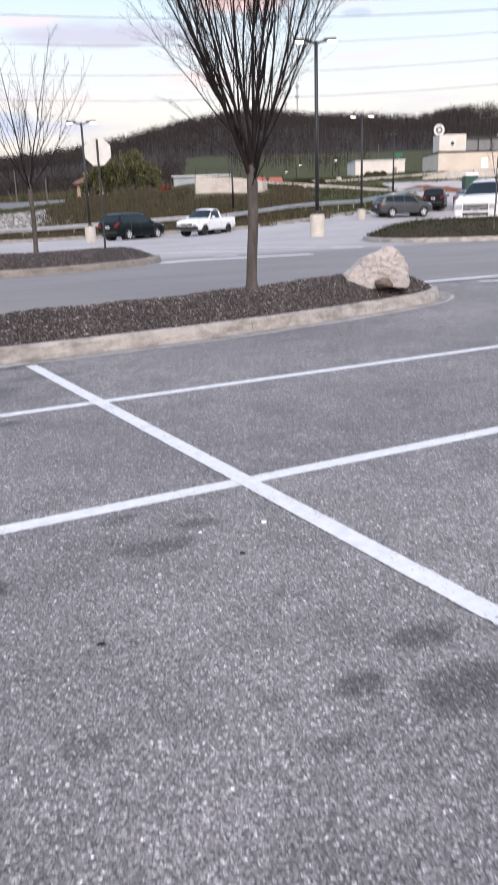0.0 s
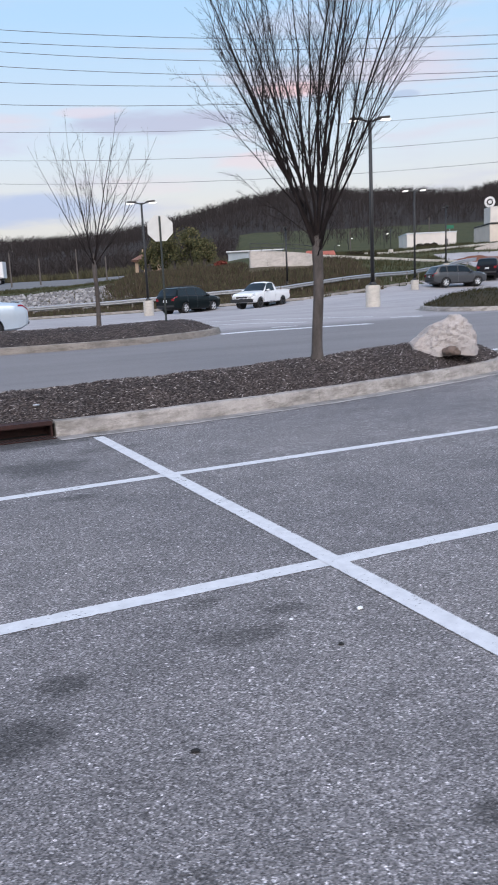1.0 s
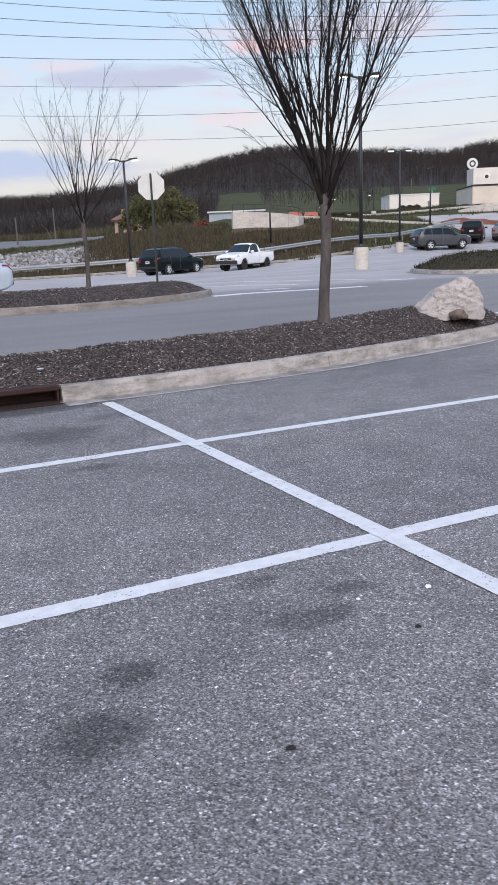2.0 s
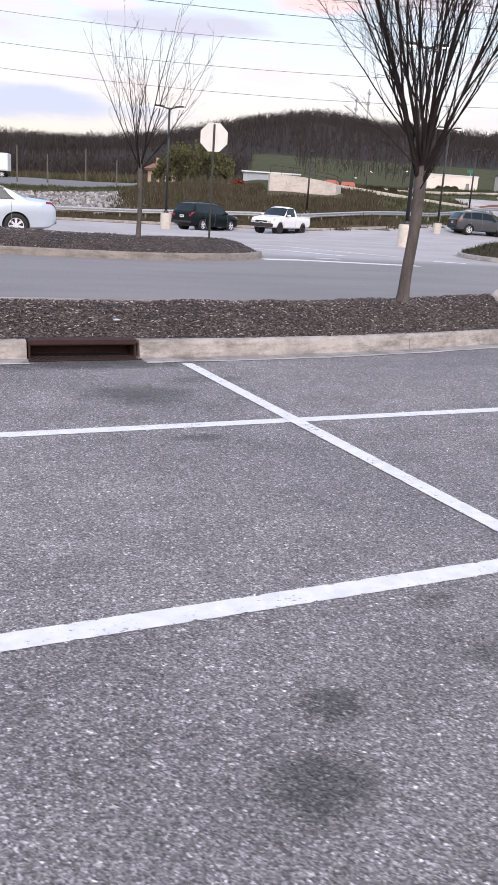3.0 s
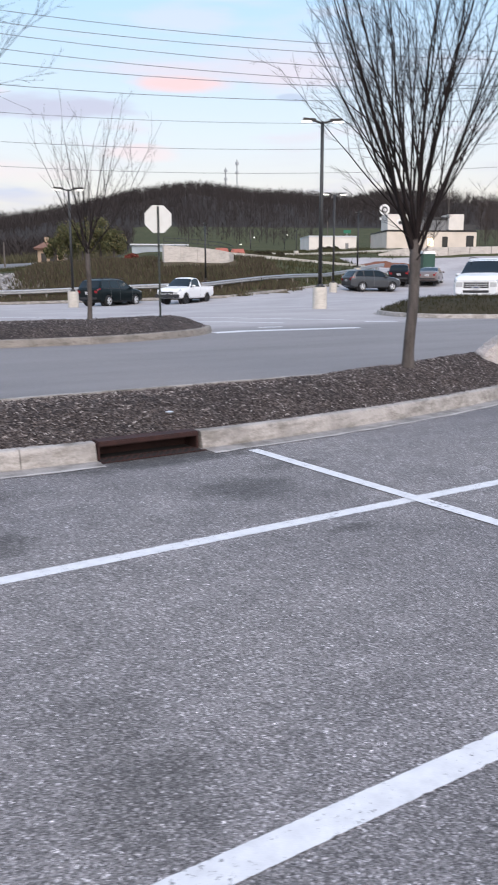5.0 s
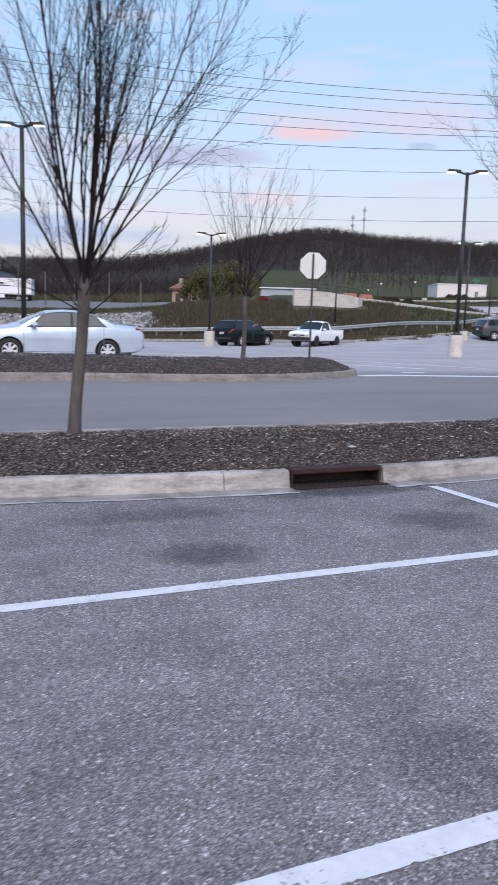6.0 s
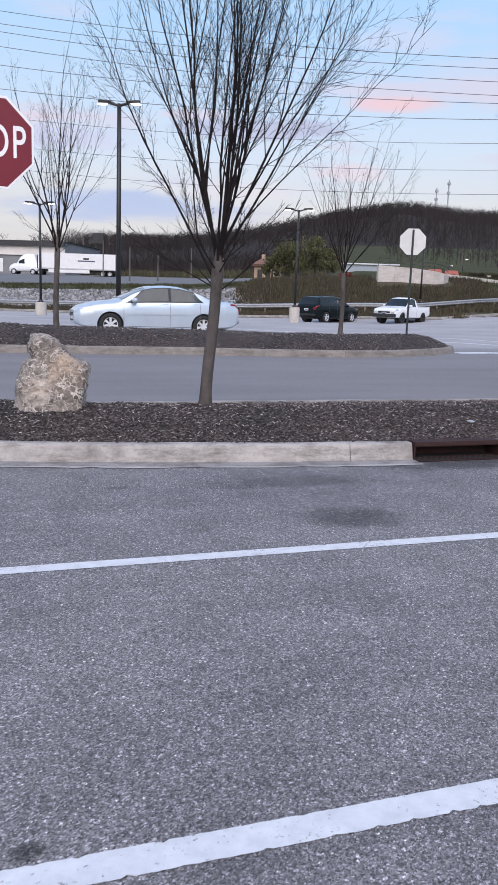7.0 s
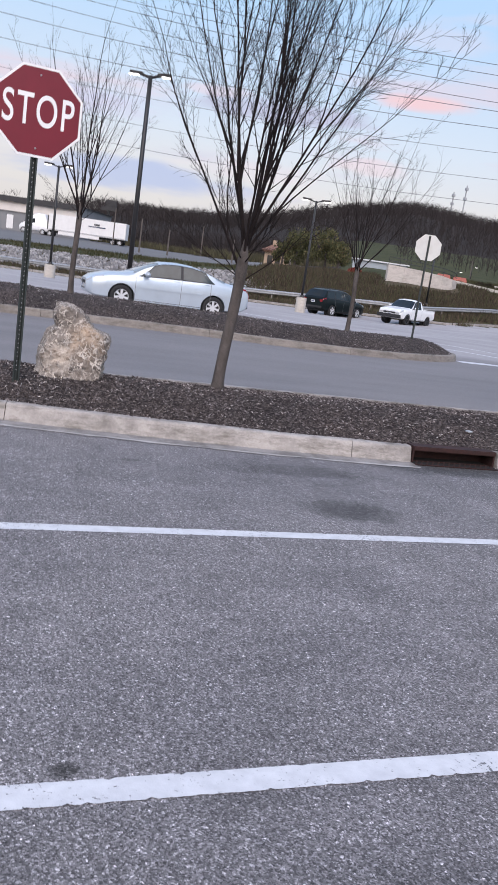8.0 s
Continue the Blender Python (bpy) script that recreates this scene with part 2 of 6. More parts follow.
GUTTER = concrete_mat("gutter_concrete", (0.29, 0.272, 0.265), 1.2)
CONCRETE_BASE = concrete_mat("pole_base_concrete", (0.55, 0.51, 0.46), 0.4)
WALL_CONC = concrete_mat("retaining_wall_concrete", (0.52, 0.48, 0.45), 0.55, 0.5)
PATH_CONC = concrete_mat("path_concrete", (0.50, 0.48, 0.45), 0.3, 0.5)


def paint_mat():
    m = Mat("road_paint", 0.6)
    n, n2 = m.noise(48, 6, 0.75), m.noise(4, 4, 0.6)
    wear = m.range(m.math("ADD", m.math("MULTIPLY", n, 0.75), m.math("MULTIPLY", n2, 0.3)), 0.405, 0.435)
    base = m.ramp(m.noise(14, 5), (0.3, (0.53, 0.53, 0.55)), (0.7, (0.66, 0.66, 0.68)))
    m.color(m.mix(wear, (0.13, 0.13, 0.135), base))
    m.bump(m.voronoi(145, "Distance"), 0.002, 0.2)
    return m.m


PAINT = paint_mat()


def mulch_mat(name, chip=False):
    m = Mat(name, 0.95)
    if chip:
        c = m.ramp(m.island(), (0, (0.024, 0.020, 0.020)), (0.4, (0.070, 0.058, 0.057)), (0.72, (0.15, 0.13, 0.127)), (0.93, (0.27, 0.24, 0.235)), (1, (0.52, 0.48, 0.46)))
    else:
        n = m.voronoi(60)
        sp = m.node("ShaderNodeSeparateColor")
        m.link(n, sp.inputs[0])
        c = m.ramp(sp.outputs[0], (0, (0.022, 0.0185, 0.018)), (0.6, (0.076, 0.064, 0.062)), (1, (0.17, 0.147, 0.14)))
        c = m.mix(1.0, c, m.ramp(m.noise(1.4), (0.35, (0.75, 0.75, 0.75)), (0.7, (1.15, 1.1, 1.05))), "MULTIPLY")
        m.bump(m.voronoi(60, "Distance"), 0.03, 0.8)
    m.color(c)
    m.matt(0.15)
    return m.m


MULCH, CHIP = mulch_mat("mulch"), mulch_mat("mulch_chip", True)


def bark_mat(name, a, b):
    m = Mat(name, 0.9)
    n = m.noise(9, 5, 0.65, (1, 1, 0.35))
    n2 = m.noise(60, 3, 0.6, (1, 1, 3))
    c = m.ramp(n, (0.3, a), (0.7, b))
    c = m.mix(0.6, c, m.ramp(n2, (0.35, (0.7, 0.7, 0.7)), (0.65, (1.2, 1.2, 1.2))), "MULTIPLY")
    m.color(c)
    m.bump(m.math("ADD", n2, n), 0.01, 0.6)
    m.matt(0.12)
    return m.m


BARK = bark_mat("bark_trunk", (0.062, 0.054, 0.050), (0.128, 0.112, 0.104))
TWIG = bark_mat("bark_twig", (0.012, 0.0095, 0.0095), (0.031, 0.024, 0.0235))


def rock_mat(name, a, b, dark, warm, veins=False):
    m = Mat(name, 0.9)
    n, n2, n3 = m.noise(3.5, 6, 0.7), m.noise(14, 6, 0.7), m.noise(2.0, 3)
    c = m.ramp(n, (0.3, a), (0.7, b))
    c = m.mix(m.range(n2, 0.5, 0.62), c, dark)
    c = m.mix(m.range(n3, 0.5, 0.68, 0, 0.6), c, warm)
    if veins:
        w = m.node("ShaderNodeTexNoise", Scale=7.0, Detail=5.0)
        m.link(m.pos, w.inputs["Vector"])
        warped = m.mix(0.62, m.pos, w.outputs["Color"], "ADD")
        vor = m.node("ShaderNodeTexVoronoi", Scale=9.0)
        vor.feature = "DISTANCE_TO_EDGE"
        m.link(warped, vor.inputs["Vector"])
        patch = m.range(m.noise(2.6, 4), 0.36, 0.50)
        c = m.mix(m.math("MULTIPLY", patch, 0.72), c, dark)
        line = m.range(vor.outputs["Distance"], 0.01, 0.12, 1.0, 0.0)
        c = m.mix(m.math("MULTIPLY", m.math("MULTIPLY", m.math("MULTIPLY", line, patch), m.range(n2, 0.40, 0.56)), 0.85), c, tuple(min(1, 1.15 * k) for k in b))
    m.color(c)
    m.bump(m.math("ADD", n2, n), 0.05, 0.9)
    return m.m


ROCK_A = rock_mat("boulder_pale", (0.40, 0.365, 0.35), (0.58, 0.525, 0.50), (0.37, 0.335, 0.325), (0.54, 0.43, 0.38))
ROCK_B = rock_mat("boulder_tan", (0.36, 0.31, 0.26), (0.74, 0.67, 0.60), (0.115, 0.095, 0.082), (0.60, 0.43, 0.29), True)
ROCK_BROWN = rock_mat("stone_brown", (0.12, 0.085, 0.07), (0.24, 0.18, 0.15), (0.06, 0.05, 0.045), (0.2, 0.12, 0.08))


def grass_mat(name, a, b, c3):
    m = Mat(name, 0.95)
    n, n2 = m.noise(0.25, 4), m.noise(3, 5, 0.7)
    c = m.ramp(n, (0.35, a), (0.65, b))
    m.color(m.mix(m.range(n2, 0.45, 0.75, 0, 0.8), c, c3))
    m.bump(n2, 0.15, 0.7)
    m.matt()
    return m.m


GRASS = grass_mat("grass", (0.042, 0.050, 0.026), (0.068, 0.072, 0.036), (0.085, 0.074, 0.045))
ISLAND = grass_mat("island_ground", (0.030, 0.030, 0.020), (0.048, 0.042, 0.028), (0.055, 0.046, 0.034))
BRUSH = grass_mat("brush_ground", (0.075, 0.062, 0.045), (0.12, 0.095, 0.065), (0.055, 0.065, 0.035))
FOREST = grass_mat("forest_floor", (0.032, 0.028, 0.027), (0.048, 0.041, 0.038), (0.028, 0.029, 0.024))
STEEL_BLACK = plain_mat("black_steel", (0.012, 0.012, 0.013), 0.45, 0.0, 0.2)
GALV = plain_mat("galvanised_steel", (0.42, 0.43, 0.45), 0.45, 0.7, 0.15, 5)
SIGN_BACK = plain_mat("sign_back_aluminium", (0.60, 0.60, 0.58), 0.55, 0.15, 0.06, 6)
POST_GREEN = plain_mat("dark_green_post", (0.028, 0.036, 0.034), 0.55, 0.2, 0.25, 20)
SIGN_RED = plain_mat("sign_red", (0.155, 0.004, 0.017), 0.42, 0.0, 0.06, 6)
SIGN_WHITE = plain_mat("sign_white", (0.80, 0.80, 0.80), 0.45, 0.0, 0.04, 6)


def rust_mat():
    m = Mat("rusty_steel", 0.8, 0.1)
    n, n2 = m.noise(6, 6, 0.7), m.noise(50, 3)
    c = m.ramp(n, (0.3, (0.018, 0.008, 0.007)), (0.55, (0.038, 0.013, 0.011)), (0.8, (0.062, 0.024, 0.019)))
    m.color(m.mix(0.5, c, m.ramp(n2, (0.3, (0.7, 0.7, 0.7)), (0.7, (1.2, 1.2, 1.2))), "MULTIPLY"))
    m.bump(n2, 0.004, 0.6)
    return m.m


RUST = rust_mat()
# near-black: the drain hollow's shade as a colour, and the dark pebbles
DARK = plain_mat("hollow_shade_and_pebble", (0.012, 0.011, 0.011), 0.9, 0, 0.2)


def lamp_mat(name, col, power):
    m = Mat(name, 0.4)
    m.color((0.8, 0.8, 0.8))
    m.b.inputs["Emission Color"].default_value = (*col, 1)
    m.b.inputs["Emission Strength"].default_value = power
    return m.m


LAMP = lamp_mat("lit_lamp", (1.0, 0.93, 0.85), 4.0)

# ---------- mesh helpers ----------


def empty(name, m=None):
    ob = new(name)
    ob.empty_display_size = 0.2
    if m is not None:
        ob.matrix_world = m
    return ob


def finish(bm, name, material, smooth=False):
    me = bpy.data.meshes.new(name)
    bm.normal_update()
    bm.to_mesh(me)
    bm.free()
    for mm in (material if isinstance(material, (list, tuple)) else [material]):
        me.materials.append(mm)
    if smooth:
        me.shade_smooth()
    return me


def part(name, bm, material, parent, label="", smooth=False, m=None):
    """Links a bmesh as one mesh object under a thing or a part."""
    ob = new(name, finish(bm, name, material, smooth))
    ob.parent = parent
    if m is not None:
        ob.matrix_basis = m
    if label:
        ob["label"] = label
    return ob


def thing(name, bm, material, label, category, group="", kind="", smooth=False, m=None):
    ob = new(name, finish(bm, name, material, smooth))
    if m is not None:
        ob.matrix_world = m
    return tagged(ob, label, category, group, kind)


def box(bm, x0, x1, y0, y1, z0, z1, bevel=0.0):
    g = bmesh.ops.create_cube(bm, size=1.0)
    vs = g["verts"]
    for v in vs:
        v.co = Vector(((x0 + x1) / 2 + v.co.x * (x1 - x0), (y0 + y1) / 2 + v.co.y * (y1 - y0), (z0 + z1) / 2 + v.co.z * (z1 - z0)))
    if bevel:
        es = list({e for v in vs for e in v.link_edges})
        bmesh.ops.bevel(bm, geom=es, offset=bevel, segments=2, affect="EDGES")
    return vs


def tube(bm, pts, radii, sides=6, caps=False):
    """A tapered tube along pts."""
    rings, ref = [], Vector((0.31, 0.52, 0.8))
    n = len(pts)
    for i, p in enumerate(pts):
        d = (pts[min(i + 1, n - 1)] - pts[max(i - 1, 0)]).normalized()
        s = d.cross(ref)
        if s.length < 0.05:
            s = d.cross(Vector((1, 0, 0)))
        s.normalize()
        t = d.cross(s)
        r = radii[i]
        rings.append([bm.verts.new(p + (s * math.cos(k * math.tau / sides) + t * math.sin(k * math.tau / sides)) * r) for k in range(sides)])
    for a, b in zip(rings, rings[1:]):
        for k in range(sides):
            bm.faces.new((a[k], a[(k + 1) % sides], b[(k + 1) % sides], b[k]))
    if caps:
        bm.faces.new(rings[0][::-1])
        bm.faces.new(rings[-1])
    return rings


def prism(bm, pts, y0, y1):
    """A polygon in x, z pushed from y0 to y1."""
    a = [bm.verts.new((x, y0, z)) for x, z in pts]
    b = [bm.verts.new((x, y1, z)) for x, z in pts]
    n = len(pts)
    bm.faces.new(a)
    bm.faces.new(b[::-1])
    for i in range(n):
        bm.faces.new((a[i], b[i], b[(i + 1) % n], a[(i + 1) % n]))
    return a + b


def cyl(bm, x, y, z0, z1, r0, r1=None, sides=20):
    r1 = r0 if r1 is None else r1
    return tube(bm, [Vector((x, y, z0)), Vector((x, y, z1))], [r0, r1], sides, True)


# ---------- the lie of the land ----------
AZ = radians(25)
CX, CY = -4.0, -2.3
UX, UY, VX, VY = math.cos(AZ), -math.sin(AZ), math.sin(AZ), math.cos(AZ)


def far(u, v):
    """The place u metres across and v metres along the general line of sight."""
    return CX + u * UX + v * VX, CY + u * UY + v * VY


def uv_of(x, y):
    dx, dy = x - CX, y - CY
    return dx * UX + dy * UY, dx * VX + dy * VY


K = 0.86                         # the plan is drawn in units of 0.86 m
METRIC = []                      # things drawn in metres already
U_KNOTS = [-60, -20, -10, 0, 10, 22, 35, 60]
V_KNOTS = [45, 62, 70, 79, 88, 100, 111, 130, 175, 230]
LAND = np.array([
    [0.15, 0.22, 0.25, 0.32, 0.45, 1.10, 1.20, 1.20],
    [-0.25, -0.15, -0.08, 0.06, 0.48, 0.68, 1.10, 1.10],
    [-0.35, 0.05, 0.30, 0.72, 0.85, 0.66, 1.15, 1.20],
    [1.10, 1.90, 2.55, 2.30, 2.30, 1.30, 1.50, 1.70],
    [1.60, 2.40, 3.40, 3.80, 3.75, 2.90, 2.50, 2.60],
    [2.00, 2.90, 4.00, 5.20, 5.10, 4.10, 3.20, 3.30],
    [2.20, 3.40, 4.20, 5.60, 5.60, 5.10, 5.50, 6.30],
    [3.40, 4.70, 5.20, 6.50, 6.60, 6.50, 7.00, 7.40],
    [5.30, 5.60, 6.50, 8.50, 9.00, 9.00, 8.70, 8.90],
    [6.50, 7.00, 9.00, 13.0, 15.0, 15.0, 14.0, 14.0]])
CREST_U = [-400, -219, -150, -118, -88, -59, -43, -22, -10, 10, 34, 55, 80, 103, 121, 143, 155, 172, 189, 198, 242, 320, 600]
CREST_Z = [34, 35, 36, 34, 37, 41, 46, 51.5, 55, 59, 62.5, 59.5, 57, 56.5, 54, 52, 56, 60, 60, 53, 49, 45, 40]



def near_z(y):
    return float(np.interp(y, [0, 7.2, 9, 13, 16, 30, 45], [0, 0, 0.10, 0.30, 0.40, 0.45, 0.40]))


def ground_z(x, y):
    u, v = uv_of(x, y)
    if v <= 50:
        dip = 0.13 * min(1, max(0, (2 - u) / 5)) * min(1, max(0, (v - 17) / 5))
    else:
        dip = 0.0
    if v <= 32:
        return near_z(y) - dip
    if v <= 230:
        col = [float(np.interp(u, U_KNOTS, row)) for row in LAND]
        z = float(np.interp(v, V_KNOTS, col))
        if v < 45:
            k = (v - 32) / 13
            z = (near_z(y) - dip) * (1 - k) + z * k
        return z
    z0 = float(np.interp(u, U_KNOTS, LAND[-1]))
    zc = float(np.interp(u * 600 / max(v, 600), CREST_U, CREST_Z))
    if v <= 330:
        z1 = min(24.0, zc * 0.45)
        k = (v - 230) / 100
        return z0 + (z1 - z0) * k
    z1 = min(24.0, zc * 0.45)
    if v <= 600:
        k = (v - 330) / 270
        return z1 + (zc - z1) * (1 - (1 - k) ** 1.5)
    return max(20.0, zc - (v - 600) * 0.10)


def land_kind(u, v):
    """0 asphalt, 1 grass, 2 brush, 3 forest floor, 4 road."""
    if v < 65.5 + max(0, u - 6) * 0.95 or (u > 26 and v < 108):
        return 0
    if v < 71:
        return 1 if u < -15 else 2
    if u < -9:
        if v < 80:
            return 2
        if v < 108:
            return 1
        if v < 136 or (u < -30 and v < 180):
            return 4
        return 3
    if v < 90:
        return 2 if u < 9 + (v - 66) * 0.1 else 1
    if v < 330:
        return 1 if u > -4 else 3
    return 3


def axis(*runs):
    out = [runs[0][0]]
    for a, b, s in runs:
        while out[-1] + s < b - 1e-6:
            out.append(out[-1] + s)
        out.append(b)
    return out


us = axis((-2500, -500, 500), (-500, -150, 50), (-150, -60, 9), (-60, 60, 2.0), (60, 300, 10), (300, 600, 50), (600, 2500, 480))
vs_ = axis((-120, -20, 20), (-20, -4, 4), (-4, 32, 1.0), (32, 115, 1.5), (115, 240, 6), (240, 620, 20), (620, 1200, 145), (1200, 4000, 1400))
bm = bmesh.new()
grid = []
for v in vs_:
    row = []
    for u in us:
        x, y = far(u, v)
        z = ground_z(x, y)
        if v > 72:
            z += (noise.noise(Vector((u * 0.15, v * 0.15, 0))) * 0.3) * min(1, (v - 72) / 10)
        row.append(bm.verts.new((x, y, z)))
    grid.append(row)
for j in range(len(vs_) - 1):
    for i in range(len(us) - 1):
        f = bm.faces.new((grid[j][i], grid[j][i + 1], grid[j + 1][i + 1], grid[j + 1][i]))
        f.material_index = land_kind((us[i] + us[i + 1]) / 2, (vs_[j] + vs_[j + 1]) / 2)
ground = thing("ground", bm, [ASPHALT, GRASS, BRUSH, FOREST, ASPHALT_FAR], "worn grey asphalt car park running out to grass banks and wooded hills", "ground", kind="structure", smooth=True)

# ---------- painted lines ----------


def stripe(x0, y0, x1, y1, width, lift=0.0035, ragged=0.0016):
    d = Vector((x1 - x0, y1 - y0, 0))
    n = max(2, int(d.length / 0.022)) if d.length < 25 else int(d.length / 0.3)
    s = Vector((-d.y, d.x, 0)).normalized() * width / 2
    b = bmesh.new()
    prev = None
    for i in range(n + 1):
        p = Vector((x0, y0, 0)) + d * (i / n)
        za = ground_z(p.x, p.y)
        ja, jb = random.uniform(-ragged, ragged), random.uniform(-ragged, ragged)
        if random.random() < 0.05:
            ja -= random.uniform(0.003, 0.012)
        if random.random() < 0.05:
            jb -= random.uniform(0.003, 0.012)
        q = [p + s * (1 + ja / width * 2), p - s * (1 + jb / width * 2)]
        now = [b.verts.new((a.x, a.y, za + lift)) for a in q]
        if prev:
            b.faces.new((prev[0], prev[1], now[1], now[0]))
        prev = now
    return thing("painted_line", b, PAINT, "worn white painted parking line on grey asphalt", "painted line", "parking lines", "structure")


stripe(-11, 0, 9, 0, 0.13)
stripe(-11, 2.74, 12, 2.74, 0.125)
stripe(-0.19, 5.08, 0.105, -3.6, 0.13, 0.0065)
stripe(8.95, 9.25, 14, 9.25, 0.42)
stripe(10.25, 8.72, 12.2, 8.1, 0.32)
stripe(6.3, 17.12, 11.0, 16.58, 0.52)
stripe(8.5, 18.25, 9.3, 18.15, 0.26)
stripe(13.5, 19.2, 14.5, 18.75, 0.42)
stripe(1.6, 31.7, 10.6, 19.95, 0.30)
stripe(4.6, 32.2, 13.6, 20.45, 0.22)

# ---------- planting islands ----------


def spline(points, step=0.12):
    """A closed smooth curve through points, resampled evenly."""
    pts = [Vector((*p, 0)) for p in points]
    n, dense = len(pts), []
    for i in range(n):
        p0, p1, p2, p3 = pts[i - 1], pts[i], pts[(i + 1) % n], pts[(i + 2) % n]
        k = max(4, int((p2 - p1).length / 0.05))
        for j in range(k):
            t = j / k
            dense.append(0.5 * ((2 * p1) + (p2 - p0) * t + (2 * p0 - 5 * p1 + 4 * p2 - p3) * t * t + (3 * p1 - p0 - 3 * p2 + p3) * t ** 3))
    out, acc = [dense[0]], 0.0
    for a, b in zip(dense, dense[1:] + dense[:1]):
        acc += (b - a).length
        if acc >= step:
            out.append(b)
            acc = 0.0
    return out


def kerb_loop(loop, height, label, piece=24, gap=None, gutter=0.0, width=0.17, concrete=None):
    """Concrete kerb stones along a closed outline that runs counter-clockwise."""
    n = len(loop)
    root = tagged(empty("kerb"), label, "kerb", "", "structure")
    inw = []
    for i in range(n):
        d = (loop[(i + 1) % n] - loop[i - 1]).normalized()
        inw.append(Vector((-d.y, d.x, 0)))
    prof = [(0.0, -0.05), (0.0, 0.0), (0.035, height - 0.035), (0.045, height - 0.012), (0.065, height), (width, height), (width, -0.05)]
    runs, cur = [], []
    for i in range(n + 1):
        p = loop[i % n]
        cut = gap and gap(p)
        if cut:
            if len(cur) > 1:
                runs.append(cur)
            cur = []
            continue
        cur.append(i % n)
        if len(cur) == piece + 1:
            runs.append(cur)
            cur = [i % n]
    if len(cur) > 1:
        runs.append(cur)
    for run in runs:
        b = bmesh.new()
        rings = []
        for j, i in enumerate(run):
            p = loop[i].copy()
            if j == 0:
                p += (loop[run[1]] - p).normalized() * 0.004
            if j == len(run) - 1:
                p += (loop[run[-2]] - p).normalized() * 0.004
            z = ground_z(p.x, p.y)
            wob = noise.noise(p * 1.3) * 0.008
            rings.append([b.verts.new((p.x + inw[i].x * (o + wob), p.y + inw[i].y * (o + wob), z + h + noise.noise(p * 2 + Vector((0, 0, h * 9))) * 0.006)) for o, h in prof])
        for r0, r1 in zip(rings, rings[1:]):
            for k in range(len(prof) - 1):
                b.faces.new((r0[k], r1[k], r1[k + 1], r0[k + 1]))
        b.faces.new(rings[0])
        b.faces.new(rings[-1][::-1])
        bmesh.ops.recalc_face_normals(b, faces=b.faces)
        part("kerb_stone", b, concrete or CONCRETE, root)
        if gutter:
            for nm, mt, lb, near, out, zz in (("gutter", GUTTER, "dirty concrete gutter pan", 0.0, 0.805, 0.0058), ("gutter_lip", LIP, "pale worn gutter edge", 0.80, 1.0, 0.0062)):
                b = bmesh.new()
                prev = None
                for i in run:
                    p, gz = loop[i], ground_z(loop[i].x, loop[i].y) + zz
                    w0, w1 = gutter * near, gutter * (out + (0.16 * noise.noise(loop[i] * 2.7) + 0.10 * noise.noise(loop[i] * 9) if near else 0))
                    now = [b.verts.new((p.x - inw[i].x * w, p.y - inw[i].y * w, gz)) for w in (w0, max(w0 + 0.012, w1))]
                    if prev:
                        b.faces.new((prev[0], prev[1], now[1], now[0]))
                    prev = now
                bmesh.ops.recalc_face_normals(b, faces=b.faces)
                part(nm, b, mt, root, lb)
    return root


LOOPS = {}


def inside(loop, x, y):
    if id(loop) not in LOOPS:
        a = np.array([(p.x, p.y) for p in loop])
        LOOPS[id(loop)] = (a[:, 0], a[:, 1], np.roll(a[:, 0], -1), np.roll(a[:, 1], -1))
    ax, ay, bx, by = LOOPS[id(loop)]
    hit = (ay > y) != (by > y)
    return bool(np.count_nonzero(x < (bx[hit] - ax[hit]) * (y - ay[hit]) / (by[hit] - ay[hit]) + ax[hit]) % 2)


def edge_distance(arr, x, y):
    return float(np.sqrt(((arr[:, 0] - x) ** 2 + (arr[:, 1] - y) ** 2).min()))


def mound(loop, name, base, rise, material, label, category, step=0.16, reach=1.1, rough=0.02, crest=None):
    """A bed heaped up inside a kerb. Returns its height as a function."""
    arr = np.array([(p.x, p.y) for p in loop])
    x0, y0 = arr.min(0)
    x1, y1 = arr.max(0)

    def top(x, y):
        d = edge_distance(arr, x, y) - 0.12
        k = min(1, max(0, d / reach))
        up = rise * (crest(x, y) if crest else 1)
        return ground_z(x, y) + base - 0.03 + up * math.sin(k * math.pi / 2) + noise.noise(Vector((x * 1.1, y * 1.1, 3))) * 0.035 * k + noise.noise(Vector((x * 5, y * 5, 7))) * rough

    b = bmesh.new()
    vv = {}
    nx, ny = int((x1 - x0) / step) + 2, int((y1 - y0) / step) + 2
    for i in range(nx):
        for j in range(ny):
            x, y = x0 + i * step, y0 + j * step
            if inside(loop, x, y) and edge_distance(arr, x, y) > 0.085:
                vv[i, j] = b.verts.new((x, y, top(x, y)))
    for i, j in list(vv):
        q = [(i, j), (i + 1, j), (i + 1, j + 1), (i, j + 1)]
        if all(k in vv for k in q):
            b.faces.new([vv[k] for k in q])
    ob = thing(name, b, material, label, category, kind="structure", smooth=True)
    return ob, top


